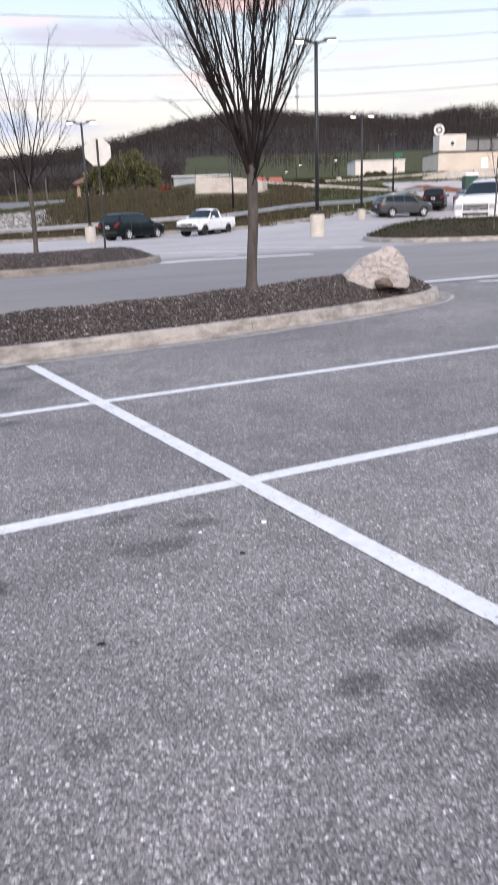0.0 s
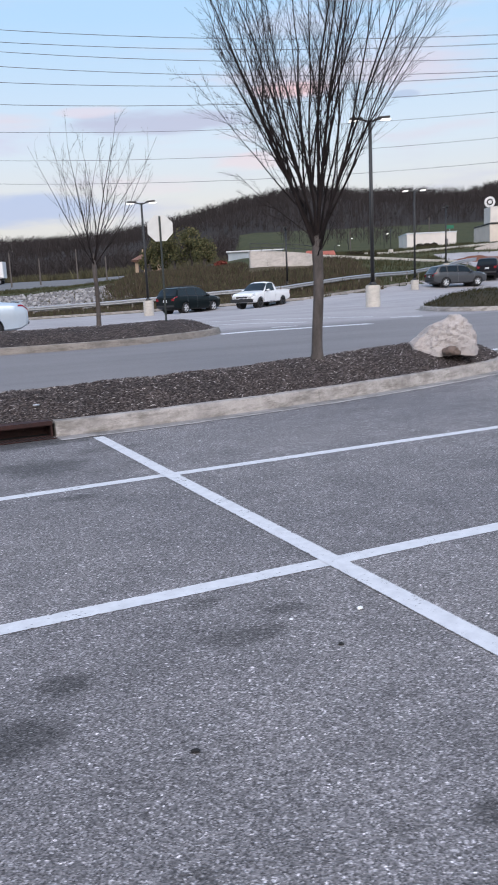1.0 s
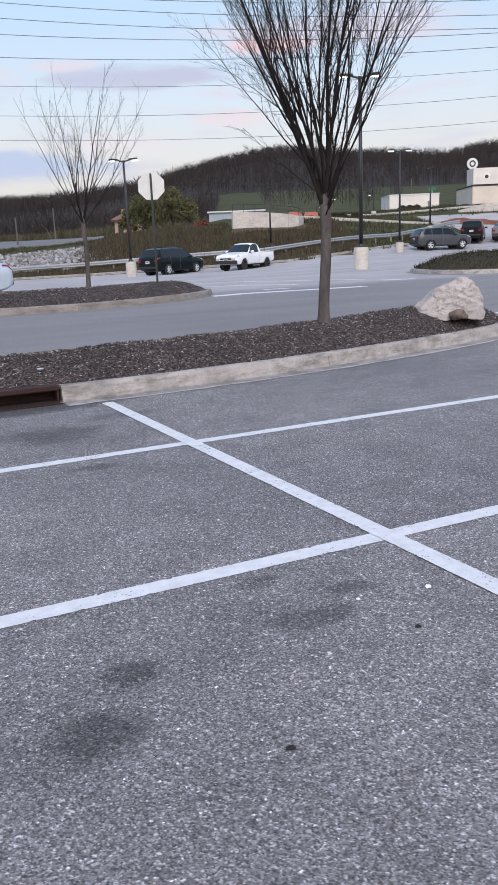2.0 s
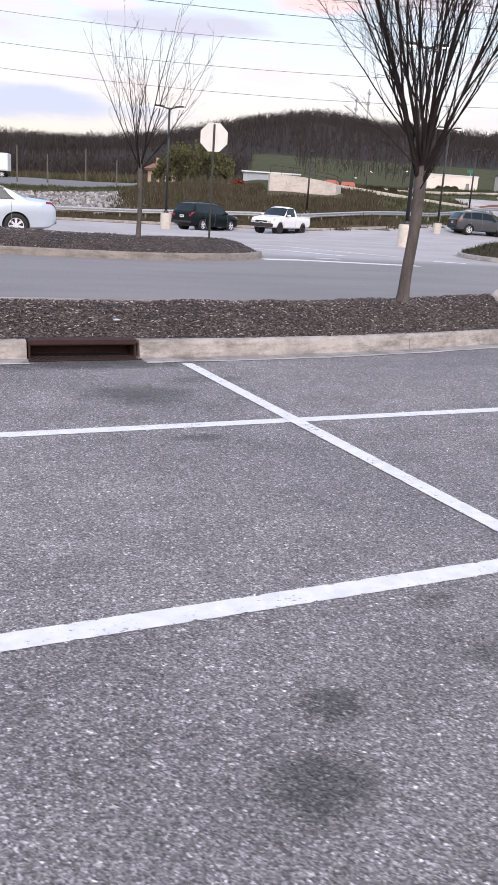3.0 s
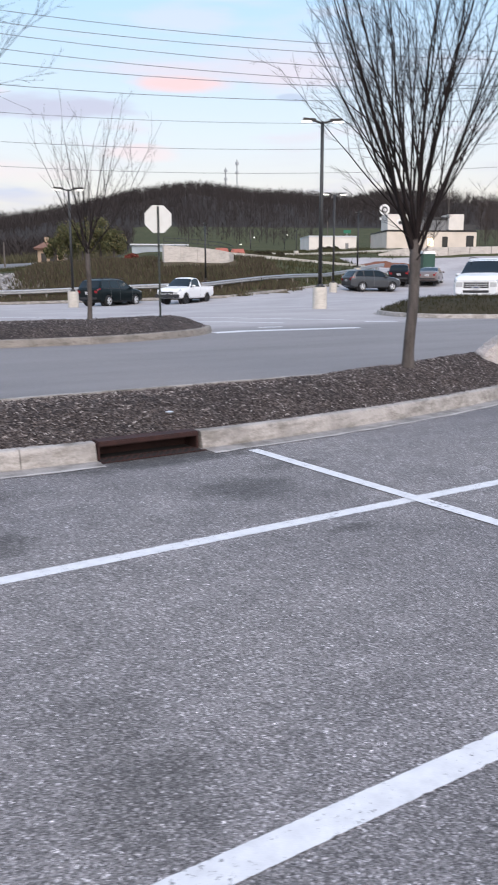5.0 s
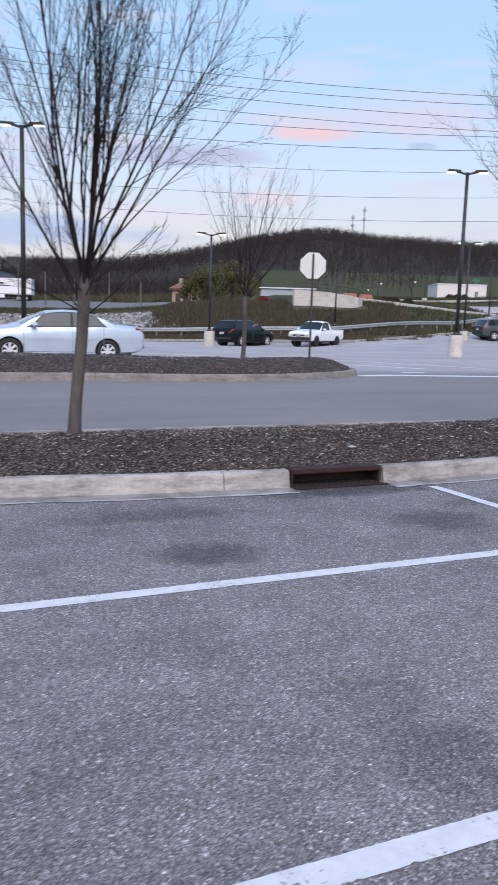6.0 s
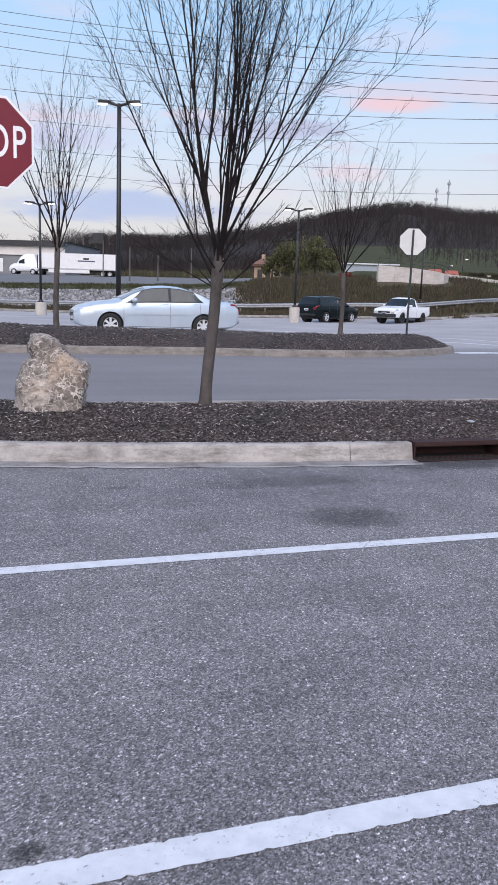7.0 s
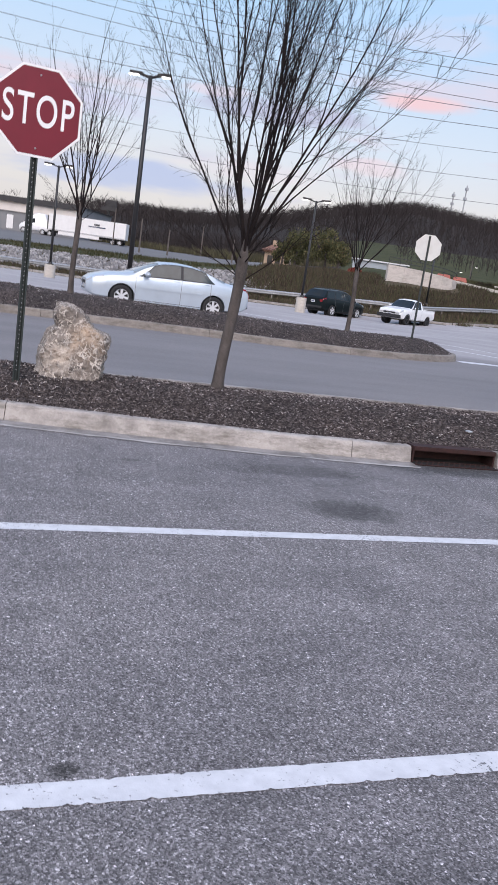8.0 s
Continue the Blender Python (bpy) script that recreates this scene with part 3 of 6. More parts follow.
def chips(name, loop, top, count, material, label, xr, size=(0.02, 0.07), seed=5):
    rnd = random.Random(seed)
    arr = np.array([(p.x, p.y) for p in loop])
    x0, y0 = arr.min(0)
    x1, y1 = arr.max(0)
    x0, x1 = max(x0, xr[0]), min(x1, xr[1])
    verts, faces = [], []
    while len(faces) < count * 4:
        x, y = rnd.uniform(x0, x1), rnd.uniform(y0, y1)
        if not inside(loop, x, y) or edge_distance(arr, x, y) < 0.14:
            continue
        ln, wd = rnd.uniform(*size), rnd.uniform(0.004, 0.013)
        m = Matrix.Translation((x, y, top(x, y) + rnd.uniform(0.0, 0.015))) @ Euler((rnd.gauss(0, 0.35), rnd.gauss(0, 0.35), rnd.uniform(0, 6.3))).to_matrix().to_4x4()
        k = len(verts)
        for p in ((-ln / 2, -wd / 2, 0), (ln / 2, -wd / 2 * 0.6, 0.004), (ln / 2 * 0.9, wd / 2, 0), (-ln / 2, wd / 2, 0.003), (0, 0, 0.012)):
            verts.append(m @ Vector(p))
        faces += [(k, k + 1, k + 4), (k + 1, k + 2, k + 4), (k + 2, k + 3, k + 4), (k + 3, k, k + 4)][: 4]
    me = bpy.data.meshes.new(name)
    me.from_pydata(verts, [], faces)
    me.materials.append(material)
    return tagged(new(name, me), label, "wood chips", kind="stuff")


def front_y(x):
    return 5.42 + 0.022 * (x + 0.8) ** 2


NEAR = spline([(x, front_y(x)) for x in (-6.3, -5, -3.5, -2, -0.8, 0.5, 2, 3.5, 5, 6.2)] + [(7.4, 6.95), (8.15, 7.6), (7.9, 8.3), (7.0, 8.6), (4, 8.6), (0, 8.6), (-4, 8.6), (-6.8, 8.6), (-7.9, 8.2), (-8.15, 7.3), (-7.5, 6.5)])
FAR = spline([(-13, 15.6), (-9, 15.45), (-5, 15.4), (-1, 15.4), (2, 15.5), (4, 15.85), (5.6, 16.6), (6.6, 17.8), (6.3, 19.0), (4.8, 19.6), (1, 19.8), (-4, 19.9), (-9, 20), (-13, 20), (-14.5, 19), (-14.8, 17.5), (-14.3, 16.2)])
RIGHT = spline([(17.6, 19.2), (19.6, 17.9), (23, 16.8), (28, 15.2), (34, 13.5), (38, 14.5), (38, 18), (33, 20.8), (27, 23), (22, 24.6), (19, 24.6), (17.4, 22.6), (17.0, 20.6)])
IN0, IN1 = -1.775, -0.69
kerb_loop(NEAR, 0.185, "weathered concrete kerb round a mulch bed, with a storm drain gap", 25, lambda p: IN0 < p.x < IN1 and p.y < 6.2, 0.27)
kerb_loop(FAR, 0.17, "grey concrete kerb round a mulch planting island", 25, concrete=CONCRETE_FAR)
kerb_loop(RIGHT, 0.16, "pale concrete kerb round a grassy planting island", 25, None, 0.2)


def near_crest(x, y):
    t = min(1, max(0, (y - front_y(x) - 1.05) / 1.4))
    return (0.84 + 0.035 * max(-1, min(5, x))) * (1 - 0.66 * t * t * (3 - 2 * t))


near_bed, NEAR_TOP = mound(NEAR, "mulch_bed", 0.185, 0.36, MULCH, "dark brown bark mulch heaped inside a concrete kerb", "mulch bed", 0.09, crest=near_crest)
far_bed, FAR_TOP = mound(FAR, "mulch_bed", 0.17, 0.34, MULCH, "dark bark mulch bed on a far parking island", "mulch bed", 0.1)
right_bed, RIGHT_TOP = mound(RIGHT, "grass_bed", 0.16, 0.55, ISLAND, "rough dark green grass on a kerbed island", "grass bed", 0.12, 2.2, 0.05)
chips("mulch_chips", NEAR, NEAR_TOP, 30000, CHIP, "shredded brown and grey bark chips on the bed", (-7.8, 8.0), (0.015, 0.052))
chips("mulch_chips", FAR, FAR_TOP, 9000, CHIP, "shredded brown bark chips on the far island", (-12, 6.5), (0.03, 0.08), 8)

# ---------- storm drain ----------


def storm_drain():
    root = tagged(empty("storm_drain"), "rusty brown steel kerb inlet with slotted grate", "storm drain")
    yc = front_y((IN0 + IN1) / 2)
    a, c = IN0 + 0.006, IN1 + 0.05
    b = bmesh.new()
    box(b, a, c, yc + 0.015, yc + 0.62, 0.142, 0.196, 0.010)
    part("hood", b, RUST, root, "thick rusty top plate")
    b = bmesh.new()
    box(b, a + 0.01, c - 0.01, yc + 0.30, yc + 0.32, -0.02, 0.155)
    part("back_plate", b, RUST, root)
    for s in (a, c - 0.018):
        b = bmesh.new()
        box(b, s, s + 0.018, yc + 0.03, yc + 0.52, -0.02, 0.155)
        part("side_plate", b, RUST, root)
    # no real hollow: a flat dark sheet stands for its shade
    b = bmesh.new()
    box(b, a, c, yc - 0.10, yc + 0.52, 0.002, 0.007)
    part("pit", b, DARK, root, "flat dark sheet for the shaded hollow below the grate")
    n = 15
    for i in range(n):
        x = a + 0.05 + (c - a - 0.1) * i / (n - 1)
        b = bmesh.new()
        vs = box(b, -0.009, 0.009, -0.11, 0.11, 0.008, 0.016)
        bmesh.ops.rotate(b, verts=b.verts, cent=(0, 0, 0), matrix=Matrix.Rotation(radians(-35), 3, "Z"))
        part("grate_bar", b, RUST, root, m=pose(x, yc + 0.0, 0))
    for y in (yc - 0.115, yc + 0.09):
        b = bmesh.new()
        box(b, a - 0.02, c + 0.02, y, y + 0.018, 0.006, 0.015)
        part("grate_rim", b, RUST, root)
    for s in (-0.25, 0.28):
        b = bmesh.new()
        tube(b, [Vector(((a + c) / 2 + s, yc + 0.30, 0.085)), Vector(((a + c) / 2 + s, yc + 0.285, 0.085))], [0.014, 0.014], 8, True)
        part("bolt", b, RUST, root)


storm_drain()

# ---------- boulders ----------


def boulder(name, x, y, z, height, depth, left, right, material, label, seed, turn=0.0):
    """A weathered block. left and right: its outline's half-widths by height from 0 to 1, (height, offset)."""
    b = bmesh.new()
    bmesh.ops.create_icosphere(b, subdivisions=6, radius=1.0)
    off = Vector((seed * 3.7, seed * 1.3, 0))
    for v in b.verts:
        p = v.co.copy()
        h = min(1.0, max(0.0, 0.5 + 0.62 * p.z))
        flat = math.hypot(p.x, p.y) or 1e-6
        cap = min(1.0, math.sqrt(max(0.0, 1 - p.z * p.z)) * 1.7)
        xl = float(np.interp(h, [q[0] for q in left], [q[1] for q in left]))
        xr = float(np.interp(h, [q[0] for q in right], [q[1] for q in right]))
        ux, uy = p.x / flat, p.y / flat
        sq = max(abs(ux), abs(uy), 0.01) ** 0.45
        q = Vector(((xl + xr) / 2 + (xr - xl) / 2 * ux / sq * cap, depth * uy / sq * cap * (1 - 0.45 * h), h * height))
        chip = 0.055 * noise.noise(q * 3.2 + off) + 0.035 * abs(noise.noise(q * 7 + off)) + 0.016 * noise.noise(q * 17 + off) + 0.008 * noise.noise(q * 40 + off)
        v.co = q + Vector((ux, uy, 0.7 * p.z)) * chip - Vector((0, 0, 0.10))
    bmesh.ops.recalc_face_normals(b, faces=b.faces)
    return thing(name, b, material, label, "boulder", "", smooth=True, m=pose(x, y, z, 0, 0, turn))


def pip(name, x, y, top, r, material, label, cat):
    b = bmesh.new()
    bmesh.ops.create_icosphere(b, subdivisions=3, radius=r)
    for v in b.verts:
        v.co *= 1 + 0.35 * noise.noise(v.co * 9)
        v.co.z = max(v.co.z * 0.7, -0.3 * r)
    return thing(name, b, material, label, cat, smooth=True, m=pose(x, y, top))


boulder("boulder", 6.42, 7.2, 0.45, 0.65, 0.40, [(0, -0.60), (0.35, -0.54), (0.62, -0.36), (0.80, -0.18), (0.95, 0.02), (1, 0.10)], [(0, 0.55), (0.5, 0.53), (0.75, 0.44), (0.92, 0.30), (1, 0.20)],
        ROCK_A, "large pale pinkish white boulder on the mulch bed", 1.0, -40)
pip("stone", 6.26, 6.80, 0.41, 0.15, ROCK_BROWN, "small dark brown stone at the pale boulder's foot", "stone")
boulder("boulder", -5.59, 7.07, 0.46, 0.85, 0.34, [(0, -0.385), (0.25, -0.37), (0.55, -0.33), (0.66, -0.29), (0.72, -0.20), (0.90, -0.20), (1, -0.14)],
        [(0, 0.39), (0.35, 0.42), (0.58, 0.42), (0.66, 0.39), (0.70, 0.30), (0.75, 0.23), (0.87, 0.12), (0.96, 0.03), (1, -0.03)], ROCK_B, "tall tan and grey pitted limestone boulder on mulch", 4.0)

# ---------- trees ----------


def limb_pts(start, direction, length, curve, rnd, n=9, wander=0.05):
    pts, d, p = [start.copy()], direction.normalized(), start.copy()
    for i in range(n):
        d = (d + Vector((rnd.gauss(0, wander), rnd.gauss(0, wander), curve / n))).normalized()
        p = p + d * (length / n)
        pts.append(p.copy())
    return pts


def bare_tree(name, x, y, z, trunk_h, trunk_r, crown_h, spread, limbs, seed, label, lean=(0, 0), fine=1.0, low=0):
    """A vase-shaped leafless street tree: a straight trunk whose limbs rise, fork and fan out from its head; low: thin drooping limbs."""
    rnd = random.Random(seed)
    root = tagged(empty(name, pose(x, y, z - 0.03)), label, "tree", "bare trees on the islands")
    b = bmesh.new()
    pts, rad = [], []
    n = 18
    for i in range(n + 1):
        t = i / n
        pts.append(Vector((lean[0] * t + 0.015 * math.sin(5 * t + seed), lean[1] * t + 0.008 * math.sin(9 * t), (trunk_h + 0.30) * t)))
        flare = 1 + 0.40 * math.exp(-t * 24)
        knot = 1 + 0.12 * math.exp(-((t - 0.80) / 0.07) ** 2)
        rad.append(trunk_r * (1 - 0.10 * t) * flare * knot * (1 - 0.72 * max(0, (t - 0.82) / 0.18)))
    tube(b, pts, rad, 18)
    part("trunk", b, BARK, root, "grey-brown smooth trunk", True)
    head = pts[-1]

    def at(path, t):
        f = t * (len(path) - 1)
        i = min(len(path) - 2, int(f))
        return path[i].lerp(path[i + 1], f - i), (path[i + 1] - path[i]).normalized()

    def sprout(b, path, r0, count, length, level):
        for k in range(count):
            t = 0.16 + 0.82 * (k + rnd.random()) / count
            p, ax = at(path, t)
            side = ax.cross(Vector((rnd.gauss(0, 1), rnd.gauss(0, 1), rnd.gauss(0, 0.5)))).normalized()
            ang = rnd.uniform(0.28, 0.60) if level == 1 else rnd.uniform(0.35, 0.80)
            d = ax * math.cos(ang) + side * math.sin(ang)
            ln = length * rnd.uniform(0.45, 1.2) * (1.2 - 0.7 * t)
            seg = limb_pts(p, d, ln, 0.22, rnd, 6 if level == 1 else 3, 0.07)
            ra = max(0.0034 if level == 1 else 0.0022, r0 * (1 - 0.85 * t) * (0.42 if level == 1 else 0.5))
            tube(b, seg, [max(0.0013, ra * (1 - 0.85 * j / (len(seg) - 1))) for j in range(len(seg))], 4 if level == 1 else 3)
            if level < 3 and ln > 0.22:
                sprout(b, seg, ra, max(2, int((6 if level == 1 else 2) * fine * rnd.uniform(0.6, 1.4))), ln * (0.46 if level == 1 else 0.5), level + 1)

    for k in range(limbs + low):
        droop = k >= limbs
        az = k * 2.399963 + rnd.uniform(-0.35, 0.35)
        out = ((k + 0.4) / limbs) ** 0.6 if not droop else 1.1          # 0 leader .. 1 outermost
        tilt = radians(3 + 37 * out * spread) * rnd.uniform(0.8, 1.15) if not droop else radians(rnd.uniform(46, 62))
        drop = rnd.uniform(0.0, 0.34) * (0.3 + out) + (0.08 if droop else 0)
        s = Vector((head.x * 0.97, head.y * 0.97, head.z - 0.06 - drop)) + Vector((math.cos(az), math.sin(az), 0)) * trunk_r * 0.40
        d = Vector((math.cos(az) * math.sin(tilt), math.sin(az) * math.sin(tilt), math.cos(tilt)))
        ln = crown_h * (1.0 - 0.20 * out) * rnd.uniform(0.85, 1.08) * (0.36 if droop else 1.0)
        path = limb_pts(s, d, ln, 0.34 if not droop else 0.15, rnd, 12, 0.055)
        r0 = trunk_r * (0.44 - 0.19 * min(1, out)) * rnd.uniform(0.85, 1.15) * (0.55 if droop else 1.0)
        b = bmesh.new()
        tube(b, path, [max(0.003, r0 * (1 - 0.93 * (j / 12) ** 0.75)) for j in range(13)], 7)
        sprout(b, path, r0, int((9 if not droop else 7) * fine), ln * 0.30, 1)
        for t0 in ((rnd.uniform(0.10, 0.22), rnd.uniform(0.26, 0.42)) if not droop else (rnd.uniform(0.3, 0.5),)):
            p, ax = at(path, t0)
            side = ax.cross(Vector((rnd.gauss(0, 1), rnd.gauss(0, 1), 0.2))).normalized()
            a2 = rnd.uniform(0.20, 0.36)
            l2 = ln * (1 - t0) * rnd.uniform(0.72, 0.98)
            p2 = limb_pts(p, ax * math.cos(a2) + side * math.sin(a2), l2, 0.26, rnd, 10, 0.045)
            r2 = r0 * (1 - 0.93 * t0 ** 0.75) * 0.78
            tube(b, p2, [max(0.003, r2 * (1 - 0.92 * (j / 10) ** 0.8)) for j in range(11)], 6)
            sprout(b, p2, r2, int(8 * fine), l2 * 0.32, 1)
        part("limb", b, TWIG, root, "", True)
    return root


bare_tree("tree", 3.77, 6.91, NEAR_TOP(3.77, 6.91), 1.72, 0.083, 5.5, 0.80, 15, 11, "leafless vase-shaped young street tree in mulch, grey trunk", (0.05, 0), 1.25, 3)
bare_tree("tree", -3.80, 6.83, NEAR_TOP(-3.80, 6.83), 1.62, 0.070, 5.1, 0.84, 11, 23, "leafless broad-crowned street tree in mulch beside the drain", (0.10, 0), 1.35, 7)
bare_tree("tree", 3.0, 17.8, FAR_TOP(3.0, 17.8), 1.70, 0.062, 4.5, 1.3, 8, 44, "slim leafless tree on the far mulch island", (0.03, 0), 0.7, 0)
bare_tree("tree", -4.6, 17.6, FAR_TOP(-4.6, 17.6), 1.9, 0.068, 4.7, 0.74, 8, 41, "leafless young tree on the far mulch island, dense twigs", (0.03, 0), 0.8, 2)
bare_tree("tree", *far(13.0, 28.5), ground_z(*far(13.0, 28.5)) + 0.45, 1.6, 0.03, 2.4, 0.6, 4, 55, "thin bare sapling on the grassy island", (0, 0), 0.4)

# ---------- signs ----------


def octagon(r):
    return [(r * math.cos(radians(22.5 + 45 * i)) / math.cos(radians(22.5)), r * math.sin(radians(22.5 + 45 * i)) / math.cos(radians(22.5))) for i in range(8)]


def channel_post(root, h, width, material, holes):
    b = bmesh.new()
    w = width / 2
    prof = [(-w, 0.0), (-w, -0.012), (-w * 0.55, -0.012), (-w * 0.30, 0.022), (w * 0.30, 0.022), (w * 0.55, -0.012), (w, -0.012), (w, 0.0), (w * 0.62, 0.0), (w * 0.36, 0.034), (-w * 0.36, 0.034), (-w * 0.62, 0.0)]
    lo = [b.verts.new((x, y, -0.3)) for x, y in prof]
    hi = [b.verts.new((x, y, h)) for x, y in prof]
    for i in range(len(prof)):
        b.faces.new((lo[i], lo[(i + 1) % len(prof)], hi[(i + 1) % len(prof)], hi[i]))
    for i, j, k, l in ((0, 1, 2, 11), (2, 3, 10, 11), (3, 4, 9, 10), (4, 5, 8, 9), (5, 6, 7, 8)):
        b.faces.new((hi[i], hi[j], hi[k], hi[l]))
    bmesh.ops.recalc_face_normals(b, faces=b.faces)
    post = part("post", b, material, root, "dark green steel channel post")
    if holes:
        n = int(h / 0.05)
        b = bmesh.new()
        for i in range(n):
            z = 0.06 + i * (h - 0.1) / n
            tube(b, [Vector((0, 0.0215, z)), Vector((0, 0.0205, z))], [0.006, 0.006], 6, True)
        tagged(part("post_holes", b, GALV, post, "row of punched holes"), kind="stuff")
    return post


def stop_sign(x, y, z, size, post_h, face_turn, label, letters):
    root = tagged(empty("stop_sign", pose(x, y, z, 0, 0, face_turn)), label, "stop sign", "stop signs")
    r = size / 2
    zc = post_h - r + 0.03
    channel_post(root, post_h, 0.075 if letters else 0.055, POST_GREEN, letters)
    b = bmesh.new()
    vs = prism(b, [(p, zc + q) for p, q in octagon(r)], -0.018, -0.0155)
    bmesh.ops.recalc_face_normals(b, faces=b.faces)
    panel = part("panel", b, SIGN_BACK, root, "octagonal aluminium plate")
    b = bmesh.new()
    prism(b, [(p, zc + q) for p, q in octagon(r * 0.998)], -0.020, -0.0182)
    bmesh.ops.recalc_face_normals(b, faces=b.faces)
    part("border", b, SIGN_WHITE, panel, "white border")
    b = bmesh.new()
    prism(b, [(p, zc + q) for p, q in octagon(r * 0.945)], -0.0215, -0.0202)
    bmesh.ops.recalc_face_normals(b, faces=b.faces)
    part("red_face", b, SIGN_RED, panel, "deep red face")
    cu = bpy.data.curves.new("lettering", "FONT")
    cu.body, cu.align_x, cu.align_y, cu.size, cu.offset, cu.extrude = "STOP", "CENTER", "CENTER", size * 0.50, size * 0.0035, 0.0004
    cu.space_character = 1.14
    cu.materials.append(SIGN_WHITE)
    tx = new("lettering", cu)
    tx.parent = panel
    tx.matrix_basis = pose(0, -0.0224, zc, 90, 0, 0) @ Matrix.Diagonal((0.63, 1.0, 1.0, 1.0))
    tx["label"] = "white capital letters"
    for s in (-0.80, 0.80):
        b = bmesh.new()
        bmesh.ops.create_uvsphere(b, u_segments=8, v_segments=5, radius=size * 0.012)
        part("bolt", b, GALV, panel, "", m=pose(0, -0.022, zc + s * r))
    return root


stop_sign(-6.19, 6.66, 0.40, 0.90, 3.19, 6, "red octagonal stop sign on a dark punched steel post", True)
stop_sign(4.79, 17.33, FAR_TOP(4.79, 17.33), 0.69, 2.83, 180 - 24, "grey back of an octagonal stop sign on a dark post", False)

# ---------- car park lamps ----------


def street_lamp(x, y, z, top, base_r, base_h, r, label, arms_turn=0.0, heads=2, lit=True):
    root = tagged(empty("street_lamp", pose(x, y, z, 0, 0, arms_turn)), label, "street lamp", "car park lamps")
    h = top - z
    if base_r:
        b = bmesh.new()
        cyl(b, 0, 0, -0.1, base_h, base_r, base_r, 28)
        bmesh.ops.bevel(b, geom=[e for e in b.edges if abs(e.verts[0].co.z - base_h) < 0.01 and abs(e.verts[1].co.z - base_h) < 0.01], offset=0.03, segments=2, affect="EDGES")
        part("concrete_base", b, CONCRETE_BASE, root, "round pale concrete footing", False)
    b = bmesh.new()
    box(b, -r * 2.1, r * 2.1, -r * 2.1, r * 2.1, base_h, base_h + 0.05, 0.006)
    cyl(b, 0, 0, base_h + 0.05, base_h + 0.16, r * 1.9, r * 1.3, 12)
    part("base_plate", b, STEEL_BLACK, root)
    b = bmesh.new()
    tube(b, [Vector((0, 0, base_h + 0.05)), Vector((0, 0, h * 0.5)), Vector((0, 0, h))], [r, r * 0.92, r * 0.82], 12, True)
    part("pole", b, STEEL_BLACK, root, "black square-set steel pole", True)
    for s in ((-1, 1) if heads == 2 else (1,)):
        b = bmesh.new()
        tube(b, [Vector((0, 0, h - 0.10)), Vector((s * 0.22, 0, h - 0.03)), Vector((s * 0.40, 0, h + 0.02))], [r * 0.5] * 3, 8, True)
        arm = part("arm", b, STEEL_BLACK, root)
        b = bmesh.new()
        vs = box(b, 0.34, 0.95, -0.17, 0.17, h - 0.01, h + 0.10, 0.02)
        for v in b.verts:
            v.co.x *= s
            v.co.z += (abs(v.co.x) - 0.34) * 0.06
            if abs(v.co.x) > 0.8:
                v.co.y *= 0.8
        bmesh.ops.recalc_face_normals(b, faces=b.faces)
        head = part("lamp_head", b, STEEL_BLACK, arm)
        if lit:
            b = bmesh.new()
            vs = box(b, min(s * 0.55, s * 0.98), max(s * 0.55, s * 0.98), -0.13, 0.13, h - 0.035, h - 0.012)
            part("lens", b, LAMP, arm, "lit lens")
    return root


def lamp_at(u, v, top, base_r=0.30, base_h=0.95, r=0.085, turn=-25.0, z=None, label="black double-headed car park lamp on a concrete footing", lit=True):
    x, y = far(u, v)
    return street_lamp(x, y, ground_z(x, y) if z is None else z, top, base_r, base_h, r, label, turn, 2, lit)


street_lamp(19.94, 30.14, 0.45, 9.29, 0.36, 1.05, 0.10, "tall black double-headed car park lamp on a round concrete footing", -25)
lamp_at(16.2, 71, 9.32, 0.36, 1.0, 0.10, z=0.7)
lamp_at(5.05, 75, 6.95, 0.36, 1.0, 0.09, 65.0, z=0.95, label="slim black car park lamp, unlit, on a concrete footing", lit=False)
lamp_at(22.2, 85, 9.0, 0.36, 0.9, 0.09, 65.0, label="slim black car park lamp, unlit, on a concrete footing", lit=False)
lamp_at(22.2, 120, 9.3, 0.36, 0.6, 0.07, 65.0, label="slim black car park lamp, unlit, on a concrete footing", lit=False)
lamp_at(-5.4, 55, 7.7, 0.36, 1.05, 0.085)
lamp_at(-21.8, 50, 7.2, 0.36, 0.85, 0.085)
lamp_at(-12.6, 36, 10.1, 0.36, 1.0, 0.12)

# ---------- beyond the car park ----------


def tuft_mat_plain(name, col):
    m = Mat(name, 0.95)
    m.color(m.ramp(m.island(), (0, tuple(0.7 * c for c in col)), (1, tuple(1.35 * c for c in col))))
    m.matt(0.05)
    return m.m


BARE = tuft_mat_plain("bare_wood_far", (0.039, 0.034, 0.034))
BARE_PALE = tuft_mat_plain("bare_wood_pale", (0.055, 0.045, 0.042))


def tuft_mat(name, *cols):
    m = Mat(name, 0.95)
    m.color(m.ramp(m.island(), *cols))
    m.matt()
    return m.m


